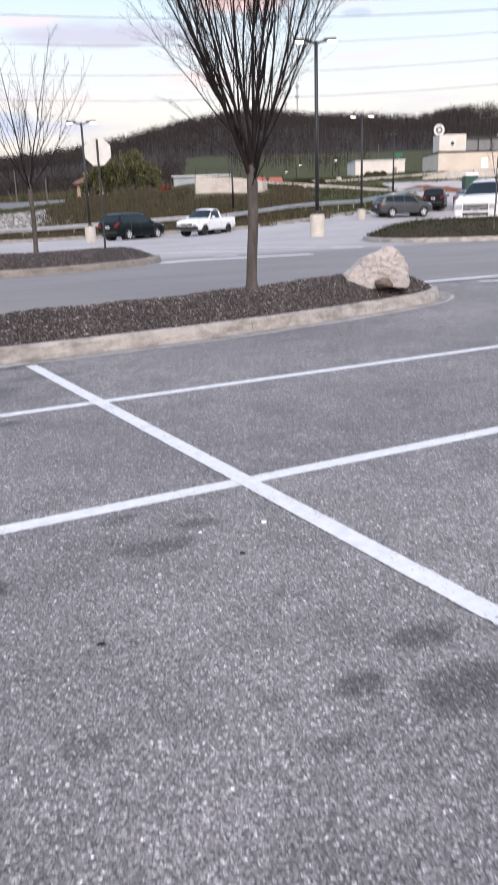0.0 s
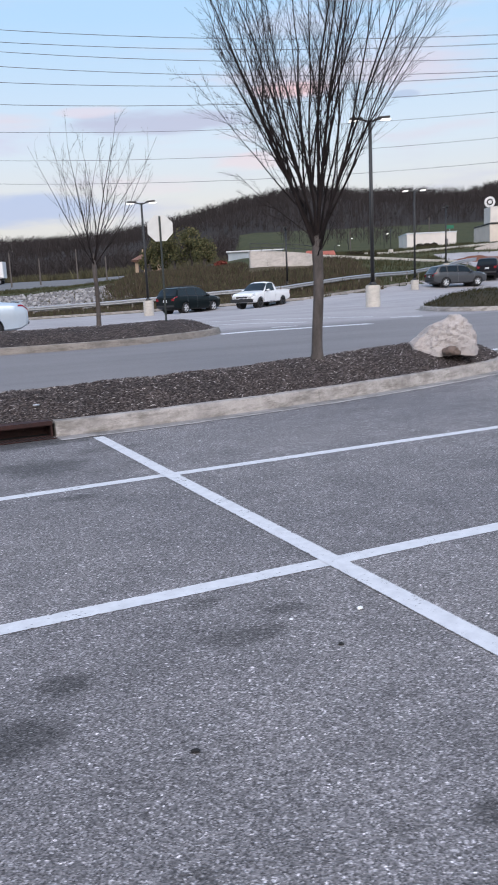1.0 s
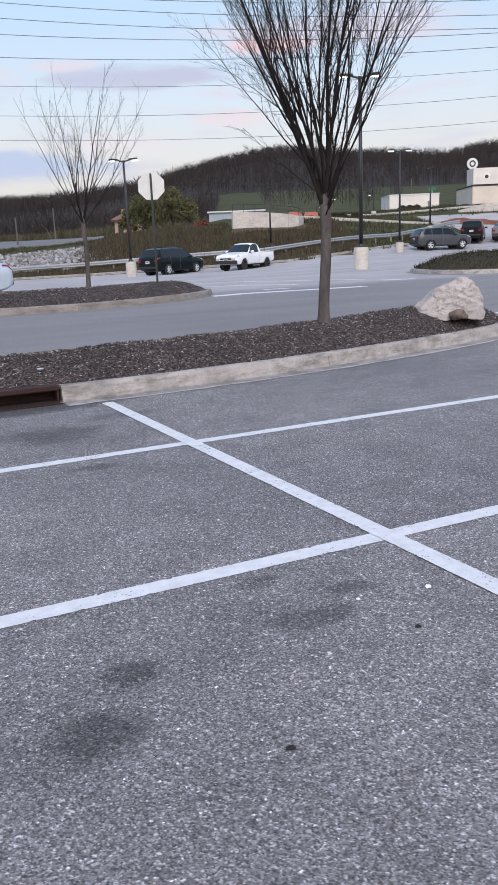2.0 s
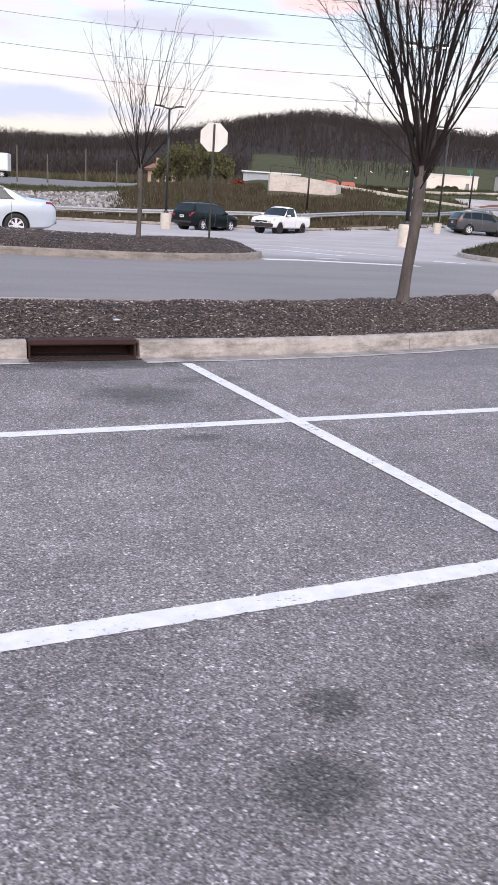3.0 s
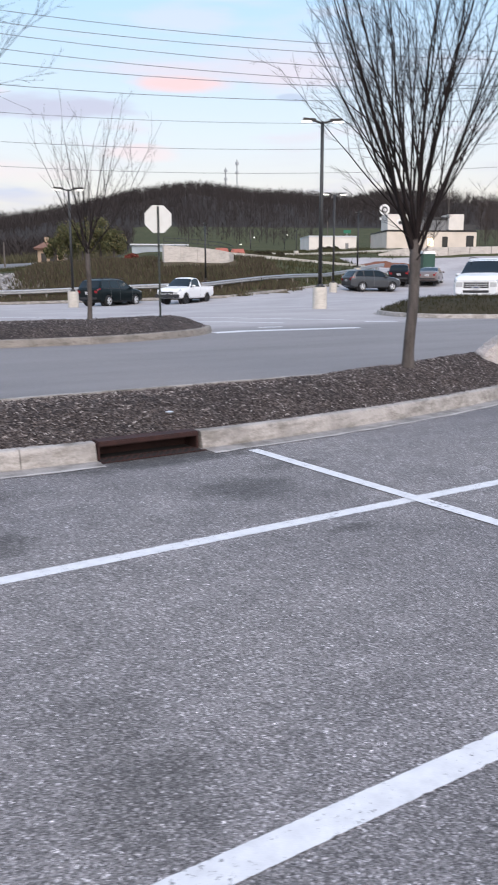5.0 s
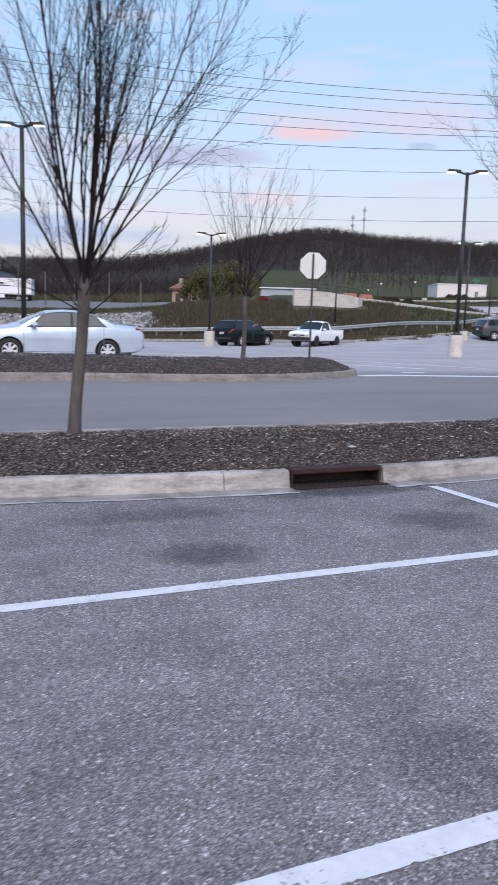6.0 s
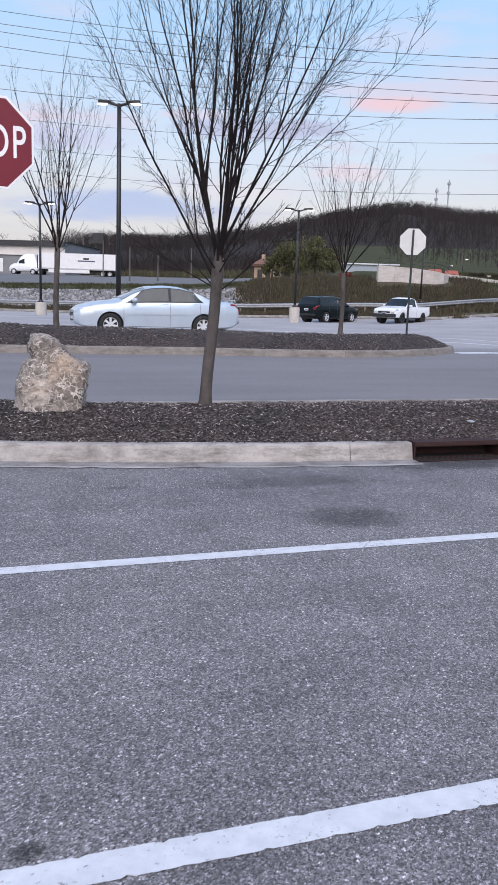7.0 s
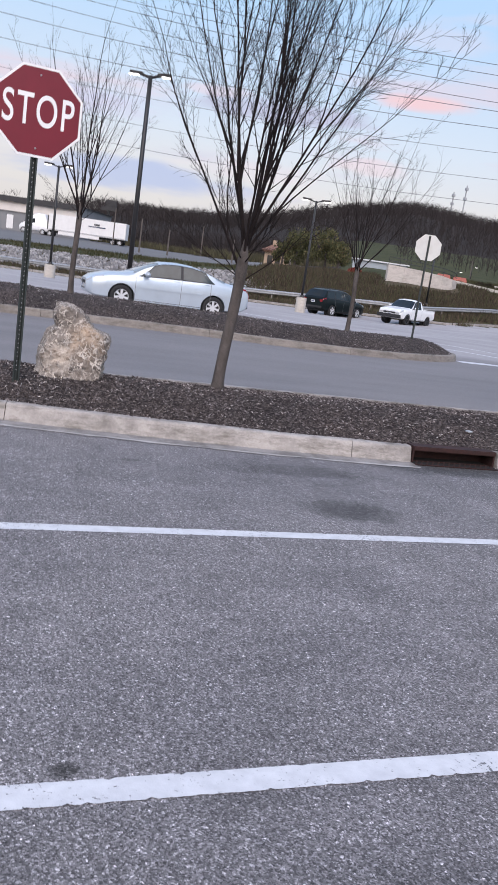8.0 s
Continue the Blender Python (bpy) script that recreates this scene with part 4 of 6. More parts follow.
TUFT = tuft_mat("dry_brush", (0, (0.032, 0.028, 0.022)), (0.35, (0.062, 0.048, 0.038)), (0.55, (0.088, 0.070, 0.050)), (0.75, (0.052, 0.058, 0.032)), (0.9, (0.070, 0.074, 0.040)), (1, (0.12, 0.095, 0.065)))
TUFT_GREEN = tuft_mat("green_grass_blades", (0, (0.024, 0.028, 0.016)), (0.6, (0.046, 0.050, 0.026)), (1, (0.085, 0.072, 0.043)))
TUFT_ISLAND = tuft_mat("island_blades", (0, (0.018, 0.020, 0.012)), (0.6, (0.034, 0.034, 0.019)), (1, (0.065, 0.052, 0.033)))
LEAF = tuft_mat("olive_leaves", (0, (0.042, 0.046, 0.026)), (0.5, (0.080, 0.085, 0.042)), (0.85, (0.13, 0.125, 0.060)), (1, (0.15, 0.12, 0.065)))
RIP = tuft_mat("riprap_stone", (0, (0.13, 0.127, 0.13)), (0.5, (0.22, 0.215, 0.22)), (1, (0.38, 0.37, 0.365)))
WOOD_POLE = plain_mat("weathered_pole", (0.11, 0.095, 0.085), 0.9, 0, 0.2, 3)
WHITE_WALL = plain_mat("white_render", (0.66, 0.62, 0.58), 0.8, 0, 0.08, 0.6)
CREAM_WALL = plain_mat("cream_render", (0.62, 0.55, 0.48), 0.8, 0, 0.08, 0.6)
GREY_WALL = plain_mat("grey_cladding", (0.20, 0.205, 0.215), 0.7, 0, 0.1, 0.4)
DARK_BAND = plain_mat("dark_parapet", (0.035, 0.034, 0.036), 0.7, 0, 0.15, 1)
TAN_WALL = plain_mat("tan_wall", (0.34, 0.25, 0.18), 0.8, 0, 0.1, 1)
ROOF_BROWN = plain_mat("brown_shingle_roof", (0.17, 0.09, 0.065), 0.85, 0, 0.2, 3)
PALE_ROOF = plain_mat("pale_metal_roof", (0.55, 0.57, 0.60), 0.5, 0.2, 0.08, 1)
GLASS_DARK = plain_mat("dark_window", (0.02, 0.023, 0.027), 0.12, 0, 0.1, 2)
ORANGE = plain_mat("orange_barrier", (0.42, 0.13, 0.105), 0.6, 0, 0.1, 2)
DIRT = grass_mat("red_dirt", (0.17, 0.075, 0.05), (0.22, 0.10, 0.07), (0.12, 0.06, 0.045))
GREEN_PLASTIC = plain_mat("green_plastic", (0.012, 0.055, 0.038), 0.5, 0, 0.1, 2)
WHITE_PLASTIC = plain_mat("white_plastic", (0.7, 0.7, 0.7), 0.5, 0, 0.05, 2)
SIGN_GREEN = plain_mat("green_sign", (0.01, 0.14, 0.075), 0.5, 0, 0.05, 2)
LIT_WINDOW = lamp_mat("lit_window", (1.0, 0.72, 0.35), 1.6)
WIRE = plain_mat("overhead_wire", (0.11, 0.115, 0.13), 0.6, 0, 0.1, 1)
TURN = Matrix.Rotation(-AZ, 4, "Z")


def stuff_mesh(name, verts, faces, material, label, category):
    me = bpy.data.meshes.new(name)
    me.from_pydata(verts, [], faces)
    me.materials.append(material)
    return tagged(new(name, me), label, category, kind="stuff")


def tufts(name, count, ur, vr, h, w, material, label, category, seed, keep=None, blades=5):
    rnd = random.Random(seed)
    verts, faces = [], []
    made = 0
    while made < count:
        u, v = rnd.uniform(*ur), rnd.uniform(*vr)
        if keep and not keep(u, v):
            continue
        made += 1
        x, y = far(u, v)
        z = ground_z(x, y) - 0.15
        big = 0.5 + 1.0 * max(0.0, 0.5 + noise.noise(Vector((u * 0.3, v * 0.3, seed))))
        for _ in range(blades):
            a, ln = rnd.uniform(0, math.tau), (0.15 + rnd.uniform(*h) * big)
            bx, by = x + rnd.gauss(0, w), y + rnd.gauss(0, w)
            tx, ty = bx + math.cos(a) * ln * 0.45, by + math.sin(a) * ln * 0.45
            ww = rnd.uniform(0.02, 0.05) * (1 + ln)
            k = len(verts)
            verts += [(bx - UX * ww, by - UY * ww, z), (bx + UX * ww, by + UY * ww, z), (tx, ty, z + 0.15 + ln), (bx + VX * ww, by + VY * ww, z + 0.3 * ln)]
            faces += [(k, k + 1, k + 2), (k, k + 3, k + 2)]
    return stuff_mesh(name, verts, faces, material, label, category)


tufts("brush", 9500, (-12, 13), (71.5, 92), (0.1, 0.5), 0.4, TUFT, "dry tan and brown brush over a bank", "brush", 3, lambda u, v: not (v > 84 and 0.6 < u < 10))
tufts("verge_grass", 2600, (-40, 8), (66.3, 71.5), (0.05, 0.28), 0.25, TUFT, "rough brownish verge grass below a guard rail", "grass", 4)
tufts("bank_grass", 2500, (9, 40), (74, 135), (0.05, 0.25), 0.4, TUFT_GREEN, "short green grass on a bank", "grass", 6, lambda u, v: land_kind(u, v) == 1)
tufts("far_grass", 1600, (-60, -9), (79, 106), (0.05, 0.25), 0.4, TUFT_GREEN, "short green grass beside the far road", "grass", 7)


def island_grass():
    rnd = random.Random(12)
    arr = np.array([(p.x, p.y) for p in RIGHT])
    verts, faces = [], []
    n = 0
    while n < 9000:
        x, y = rnd.uniform(17, 33), rnd.uniform(14, 25)
        if not inside(RIGHT, x, y) or edge_distance(arr, x, y) < 0.2:
            continue
        n += 1
        z, ln, a = RIGHT_TOP(x, y) - 0.02, rnd.uniform(0.05, 0.20), rnd.uniform(0, 6.3)
        k = len(verts)
        verts += [(x - UX * 0.014, y - UY * 0.014, z), (x + UX * 0.014, y + UY * 0.014, z), (x + math.cos(a) * ln * 0.5, y + math.sin(a) * ln * 0.5, z + ln)]
        faces.append((k, k + 1, k + 2))
    stuff_mesh("island_grass", verts, faces, TUFT_ISLAND, "tufted dark green grass on the kerbed island", "grass")


island_grass()


def riprap():
    rnd = random.Random(9)
    verts, faces = [], []
    b0 = bmesh.new()
    bmesh.ops.create_icosphere(b0, subdivisions=1, radius=1.0)
    base = [v.co.copy() for v in b0.verts]
    tri = [[v.index for v in f.verts] for f in b0.faces]
    b0.free()
    for _ in range(5200):
        v = rnd.uniform(71.5, 80.0)
        u = rnd.uniform(-46, -8.8 - (v - 71.5) * 0.15)
        x, y = far(u, v)
        r = rnd.uniform(0.10, 0.28)
        m = Matrix.Translation((x, y, ground_z(x, y) + r * 0.2)) @ Euler((rnd.uniform(0, 6), rnd.uniform(0, 6), rnd.uniform(0, 6))).to_matrix().to_4x4() @ Matrix.Diagonal((r, r * rnd.uniform(0.6, 1), r * rnd.uniform(0.4, 0.8), 1))
        k = len(verts)
        verts += [m @ (p * rnd.uniform(0.85, 1.15)) for p in base]
        faces += [[k + i for i in t] for t in tri]
    stuff_mesh("riprap", verts, faces, RIP, "grey broken stone riprap on a bank", "riprap")


riprap()


def woods(name, count, place, height, material, label, seed, boughs=9, girth=0.009):
    """Leafless woodland: slender stems with slivers of boughs."""
    rnd = random.Random(seed)
    verts, faces = [], []
    for _ in range(count):
        u, v = place(rnd)
        x, y = far(u, v)
        h = rnd.uniform(*height)
        z = ground_z(x, y) - 0.5
        w = h * girth

        def sliver(p, q, ww):
            k = len(verts)
            verts.extend([(p[0] - UX * ww, p[1] - UY * ww, p[2]), (p[0] + UX * ww, p[1] + UY * ww, p[2]), q])
            faces.append((k, k + 1, k + 2))

        sliver((x, y, z), (x, y, z + h), w)
        for i in range(boughs):
            t = rnd.uniform(0.12, 0.85)
            a, ln = rnd.uniform(0, math.tau), h * rnd.uniform(0.16, 0.40)
            s = (x, y, z + h * t)
            e = (x + math.cos(a) * ln * 0.75, y + math.sin(a) * ln * 0.75, z + h * t + ln * 0.7)
            sliver(s, e, w * 0.8)
            for _k in range(2):
                f = rnd.uniform(0.3, 0.8)
                a2, l2 = a + rnd.uniform(-1.2, 1.2), ln * 0.5
                m = tuple(s[j] + (e[j] - s[j]) * f for j in range(3))
                sliver(m, (m[0] + math.cos(a2) * l2 * 0.6, m[1] + math.sin(a2) * l2 * 0.6, m[2] + l2 * 0.8), w * 0.6)
    return stuff_mesh(name, verts, faces, material, label, "woodland")


woods("hill_woods", 5200, lambda r: (r.uniform(-190, 330), 610 - abs(r.gauss(0, 45))), (6, 10.5), BARE, "bare grey-brown winter woods along the hill crest", 21, 13)
woods("hill_woods", 8500, lambda r: (r.uniform(-150, 260), r.uniform(322, 595)), (5, 9.5), BARE, "bare grey-brown winter woods on the hillside", 22, 12)
woods("tree_line", 2600, lambda r: (lambda u: (u, r.uniform(205 if u < -26 else 150, 265)))(r.uniform(-150, -3)), (3.5, 7), BARE, "line of bare trees behind the far road", 23, 12)
woods("tree_line", 70, lambda r: (lambda v: (v * r.uniform(0.425, 0.60), v))(r.uniform(172, 215)), (7, 16), BARE_PALE, "bare trees beside the restaurant", 24, 26, 0.0042)
woods("tree_line", 120, lambda r: (r.uniform(8, 44), r.uniform(190, 240)), (4, 7), BARE, "thin scrub on the far slope", 25, 8)
tufts("undergrowth", 4200, (-120, -6), (142, 200), (0.5, 1.5), 1.0, tuft_mat("undergrowth", (0, (0.045, 0.045, 0.030)), (0.6, (0.075, 0.068, 0.045)), (1, (0.10, 0.095, 0.055))), "dark scrubby undergrowth below the trees", "scrub", 26, lambda u, v: not (u < -30 and v < 185), 7)


def leafy_tree(u, v, h, r, seed, label):
    rnd = random.Random(seed)
    x, y = far(u, v)
    root = tagged(empty("tree", pose(x, y, ground_z(x, y) - 0.1)), label, "tree", "leafy trees on the bank")
    b = bmesh.new()
    tube(b, [Vector((0, 0, 0)), Vector((0.1, 0, h * 0.35)), Vector((0.15, 0.1, h * 0.7))], [0.16, 0.12, 0.06], 7)
    for i in range(7):
        a = i * 2.4
        z = h * (0.25 + 0.07 * i)
        tube(b, [Vector((0.1, 0, z)), Vector((math.cos(a) * r * 0.5, math.sin(a) * r * 0.5, z + h * 0.15))], [0.06, 0.02], 5)
    part("trunk", b, BARK, root)
    verts, faces = [], []
    clumps = [(rnd.gauss(0, r * 0.45), rnd.gauss(0, r * 0.45), h * rnd.uniform(0.28, 0.95), r * rnd.uniform(0.22, 0.5)) for _ in range(26)]
    for cx, cy, cz, cr in clumps:
        s = 1.0 - 0.5 * max(0, cz / h - 0.6)
        for _ in range(90):
            d = Vector((rnd.gauss(0, 1), rnd.gauss(0, 1), rnd.gauss(0, 0.8))).normalized() * cr * rnd.uniform(0.5, 1.1)
            p = Vector((cx * s, cy * s, cz)) + d
            q = Euler((rnd.uniform(0, 6), rnd.uniform(0, 6), rnd.uniform(0, 6))).to_matrix()
            k = len(verts)
            e = rnd.uniform(0.07, 0.16)
            verts += [p + q @ Vector((-e, 0, 0)), p + q @ Vector((0, -e * 0.6, 0)), p + q @ Vector((e, 0, 0.02)), p + q @ Vector((0, e * 0.6, 0))]
            faces.append((k, k + 1, k + 2, k + 3))
    me = bpy.data.meshes.new("crown")
    me.from_pydata(verts, [], faces)
    me.materials.append(LEAF)
    ob = new("crown", me)
    ob.parent = root
    ob["label"] = "dull olive foliage"
    return root


for i, (u, v, h, r) in enumerate(((-9.3, 98, 4.6, 1.9), (-7.6, 96, 5.2, 2.0), (-5.6, 97, 4.8, 1.9), (-4.0, 95, 3.4, 1.5), (-11.0, 99, 3.4, 1.3))):
    leafy_tree(u, v, h, r, 60 + i, "olive-green leafy tree on the brushy bank")


def bush(u, v, r, seed, label, material):
    rnd = random.Random(seed)
    x, y = far(u, v)
    verts, faces = [], []
    for _ in range(420):
        d = Vector((rnd.gauss(0, 1), rnd.gauss(0, 1), abs(rnd.gauss(0, 1)))).normalized() * r * rnd.uniform(0.6, 1.05)
        d.z *= 0.8
        q = Euler((rnd.uniform(0, 6), rnd.uniform(0, 6), rnd.uniform(0, 6))).to_matrix()
        k, e = len(verts), r * 0.14
        verts += [d + q @ Vector((-e, 0, 0)), d + q @ Vector((0, -e, 0)), d + q @ Vector((e, 0, 0.02)), d + q @ Vector((0, e, 0))]
        faces.append((k, k + 1, k + 2, k + 3))
    me = bpy.data.meshes.new("bush")
    me.from_pydata(verts, [], faces)
    me.materials.append(material)
    ob = new("bush", me)
    ob.matrix_world = pose(x, y, ground_z(x, y))
    return tagged(ob, label, "bush", "clipped bushes")


BUSH = tuft_mat("bush_leaves", (0, (0.02, 0.022, 0.016)), (1, (0.06, 0.05, 0.035)))
for u, v in ((30.2, 138.5), (31.4, 138.5), (32.6, 138.5), (15.2, 111), (16.4, 111), (18.0, 110)):
    bush(u, v, 0.75, int(u * 7), "small round dark clipped bush", BUSH)
bush(-1.9, 93, 0.9, 5, "reddish bare bush on the bank", tuft_mat("red_twigs", (0, (0.10, 0.025, 0.02)), (1, (0.20, 0.06, 0.045))))

# guard rail
RAIL = [(-60, 70), (-30, 70), (-12, 70), (4, 70.2), (10, 73.5), (17, 79), (24, 87), (27, 91)]


def rail_point(d):
    for (a, b), (c, e) in zip(RAIL, RAIL[1:]):
        ln = math.hypot(c - a, e - b)
        if d <= ln:
            return a + (c - a) * d / ln, b + (e - b) * d / ln
        d -= ln
    return RAIL[-1]


def guard_rail():
    root = tagged(empty("guard_rail"), "galvanised steel crash barrier on short posts at the lot edge", "guard rail")
    total = sum(math.hypot(c - a, e - b) for (a, b), (c, e) in zip(RAIL, RAIL[1:]))
    prof = [(0.0, 0.0), (-0.07, 0.07), (-0.07, 0.13), (0.0, 0.18), (-0.07, 0.25), (-0.07, 0.31), (0.0, 0.37), (0.02, 0.37), (0.02, 0.0)]
    n = int(total / 4.4)
    for i in range(n):
        b = bmesh.new()
        rings = []
        for j in range(4):
            d = (i + j / 3) * total / n + (0.01 if j == 0 else 0)
            x, y = far(*rail_point(d))
            z = ground_z(x, y) + 0.50
            rings.append([b.verts.new((x + VX * o, y + VY * o, z + h)) for o, h in prof])
        for r0, r1 in zip(rings, rings[1:]):
            for k in range(len(prof)):
                b.faces.new((r0[k], r1[k], r1[(k + 1) % len(prof)], r0[(k + 1) % len(prof)]))
        bmesh.ops.recalc_face_normals(b, faces=b.faces)
        part("rail", b, GALV, root)
    b = bmesh.new()
    box(b, -0.06, 0.06, 0.03, 0.16, -0.3, 0.88)
    me = finish(b, "rail_post", plain_mat("rail_post", (0.22, 0.20, 0.18), 0.8))
    for i in range(int(total / 2.2)):
        x, y = far(*rail_point(i * 2.2 + 0.5))
        ob = new("rail_post", me)
        ob.parent = root
        ob.matrix_basis = Matrix.Translation((x, y, ground_z(x, y))) @ TURN


guard_rail()


def lot_kerb():
    root = tagged(empty("lot_kerb"), "low concrete kerb along the far lot edge", "kerb", "", "structure")
    pts = [(-60 + 3.0 * i, 65.5) for i in range(23)] + [(8, 67.4), (12, 71.2), (16, 75), (20, 78.8)]
    for p, q in zip(pts, pts[1:]):
        b = bmesh.new()
        (x0, y0), (x1, y1) = far(*p), far(*q)
        vs = []
        for x, y in ((x0, y0), (x1, y1)):
            z = ground_z(x, y)
            vs.append([b.verts.new((x + VX * o, y + VY * o, z + h)) for o, h in ((0, -0.1), (0.02, 0.16), (0.2, 0.18), (0.22, -0.1))])
        for k in range(4):
            b.faces.new((vs[0][k], vs[1][k], vs[1][(k + 1) % 4], vs[0][(k + 1) % 4]))
        b.faces.new(vs[0])
        b.faces.new(vs[1][::-1])
        bmesh.ops.recalc_face_normals(b, faces=b.faces)
        part("kerb_stone", b, CONCRETE, root)


lot_kerb()


def wall_run(name, pts, thick, label, panel):
    """A free-standing wall through (u, v, foot, top) points, in cast panels."""
    root = tagged(empty(name), label, "retaining wall", "", "structure")
    for (u0, v0, f0, t0), (u1, v1, f1, t1) in zip(pts, pts[1:]):
        n = max(1, round(math.hypot(u1 - u0, v1 - v0) / panel))
        for i in range(n):
            b = bmesh.new()
            cols = []
            for k in (i / n, (i + 1) / n - 0.006):
                x, y = far(u0 + (u1 - u0) * k, v0 + (v1 - v0) * k)
                f, t = f0 + (f1 - f0) * k, t0 + (t1 - t0) * k
                cols.append([b.verts.new((x + VX * o, y + VY * o, z)) for o, z in ((0, f - 0.6), (0, t), (thick, t), (thick, f - 0.6))])
            for k in range(4):
                b.faces.new((cols[0][k], cols[1][k], cols[1][(k + 1) % 4], cols[0][(k + 1) % 4]))
            b.faces.new(cols[0])
            b.faces.new(cols[1][::-1])
            bmesh.ops.recalc_face_normals(b, faces=b.faces)
            part("wall_panel", b, WALL_CONC, root)
    return root


wall_run("retaining_wall", [(1.45, 88.3, 3.6, 5.65), (1.6, 88.0, 3.6, 5.65), (5.2, 88.0, 3.5, 5.45), (7.6, 88.2, 3.5, 5.2), (8.8, 89.0, 3.6, 5.0), (9.4, 90.2, 3.8, 4.8)], 0.4, "pale concrete retaining wall above a brushy bank", 1.9)
wall_run("retaining_wall", [(32.0, 110, 3.4, 5.6), (35.7, 110, 3.2, 6.4), (51.7, 110, 3.2, 6.76), (75, 112, 3.4, 7.0)], 0.5, "long grey-green concrete retaining wall below the restaurant", 3.2)


def railing(pts):
    """Dark steel handrail along the top of a wall through (u, v, top) points."""
    root = tagged(empty("railing"), "dark steel handrail on top of a pale retaining wall", "railing")
    for (u0, v0, t0), (u1, v1, t1) in zip(pts, pts[1:]):
        a, c = (Vector((*far(u, v + 0.2), t)) for u, v, t in ((u0, v0, t0), (u1, v1, t1)))
        for h in (0.42, 0.82):
            b = bmesh.new()
            tube(b, [a + Vector((0, 0, h)), c + Vector((0, 0, h))], [0.035, 0.035], 6, True)
            part("rail", b, STEEL_BLACK, root)
        n = max(1, round((c - a).length / 1.2))
        for i in range(n):
            p = a.lerp(c, i / n)
            b = bmesh.new()
            tube(b, [p, p + Vector((0, 0, 0.84))], [0.03, 0.03], 6, True)
            part("post", b, STEEL_BLACK, root)


railing([(1.6, 88.0, 5.65), (5.2, 88.0, 5.45), (7.6, 88.2, 5.2), (8.8, 89.0, 5.0), (9.4, 90.2, 4.8)])


def strip(name, pts, width, material, label, cat):
    b = bmesh.new()
    prev = None
    fine = []
    for (a, c), (e, f) in zip(pts, pts[1:]):
        fine += [(a + (e - a) * k / 12, c + (f - c) * k / 12) for k in range(12)]
    fine.append(pts[-1])
    for u, v in fine:
        now = []
        for o in (-width / 2, width / 2):
            x, y = far(u, v + o)
            z = max(ground_z(x, y), ground_z(*far(u, v))) + 0.22
            now.append((b.verts.new((x, y, z)), b.verts.new((x, y, z - 0.6))))
        if prev:
            b.faces.new((prev[0][0], now[0][0], now[1][0], prev[1][0]))
            b.faces.new((prev[0][1], now[0][1], now[0][0], prev[0][0]))
            b.faces.new((prev[1][0], now[1][0], now[1][1], prev[1][1]))
        prev = now
    bmesh.ops.recalc_face_normals(b, faces=b.faces)
    return thing(name, b, material, label, cat, kind="structure")


strip("path", [(8.5, 100), (13, 100), (20, 99), (26, 97)], 3.0, PATH_CONC, "pale concrete drive climbing the green bank", "path")
strip("path", [(16, 118), (24, 119), (32, 120), (40, 122)], 2.0, PATH_CONC, "pale concrete walk along the upper bank", "path")


def building(name, u0, u1, v0, depth, foot, top, wall, roof, label, windows=(), eave=0.0, cat="building"):
    """A flat-roofed block: walls with window openings set in, a roof slab with a lip."""
    um = (u0 + u1) / 2
    x, y = far(um, v0)
    root = tagged(empty(name, Matrix.Translation((x, y, foot)) @ TURN), label, cat)
    w, h = (u1 - u0) / 2, top - foot
    for nm, bx in (("front_wall", (-w, w, 0, 0.3)), ("back_wall", (-w, w, depth - 0.3, depth)), ("side_wall", (-w, -w + 0.3, 0.3, depth - 0.3)), ("side_wall", (w - 0.3, w, 0.3, depth - 0.3))):
        b = bmesh.new()
        box(b, *bx, -1.5, h)
        part(nm, b, wall, root)
    b = bmesh.new()
    box(b, -w - eave, w + eave, -eave, depth + eave, h + 0.005, h + 0.22, 0.03)
    part("roof", b, roof, root)
    for a, c, z0, z1, mat_ in windows:
        b = bmesh.new()
        box(b, a - um, c - um, -0.03, -0.004, z0 - foot, z1 - foot)
        win = part("window", b, mat_, root)
        b = bmesh.new()
        for q in ((a - um - 0.06, a - um, z0 - foot - 0.06, z1 - foot + 0.06), (c - um, c - um + 0.06, z0 - foot - 0.06, z1 - foot + 0.06)):
            box(b, q[0], q[1], -0.05, -0.003, q[2], q[3])
        box(b, a - um, c - um, -0.05, -0.003, z1 - foot, z1 - foot + 0.06)
        part("frame", b, DARK_BAND, win)
    return root


building("store", -2.3, 6.4, 130, 10, 5.8, 7.5, plain_mat("bluish_cladding", (0.30, 0.34, 0.38), 0.6, 0, 0.08, 0.7), PALE_ROOF, "long low building with pale roof and bluish walls", (), 0.3)
building("white_building", 28.3, 36.8, 140, 8, 6.6, 9.5, WHITE_WALL, PALE_ROOF, "plain white flat-roofed building on the green bank", [(34.9, 35.3, 7.0, 8.4, GREY_WALL)], 0.08)
house = building("house", -14.4, -11.0, 110, 5, 3.8, 6.0, TAN_WALL, ROOF_BROWN, "small tan house with a brown hipped roof", [(-13.9, -13.3, 4.4, 5.5, GLASS_DARK), (-12.8, -12.2, 4.4, 5.5, GLASS_DARK)], 0.4, "house")
b = bmesh.new()
rb = [b.verts.new(p) for p in ((-2.2, -0.5, 2.42), (2.2, -0.5, 2.42), (2.2, 5.5, 2.42), (-2.2, 5.5, 2.42))]
rt = [b.verts.new(p) for p in ((-0.6, 2.0, 3.5), (0.6, 2.0, 3.5), (0.6, 3.0, 3.5), (-0.6, 3.0, 3.5))]
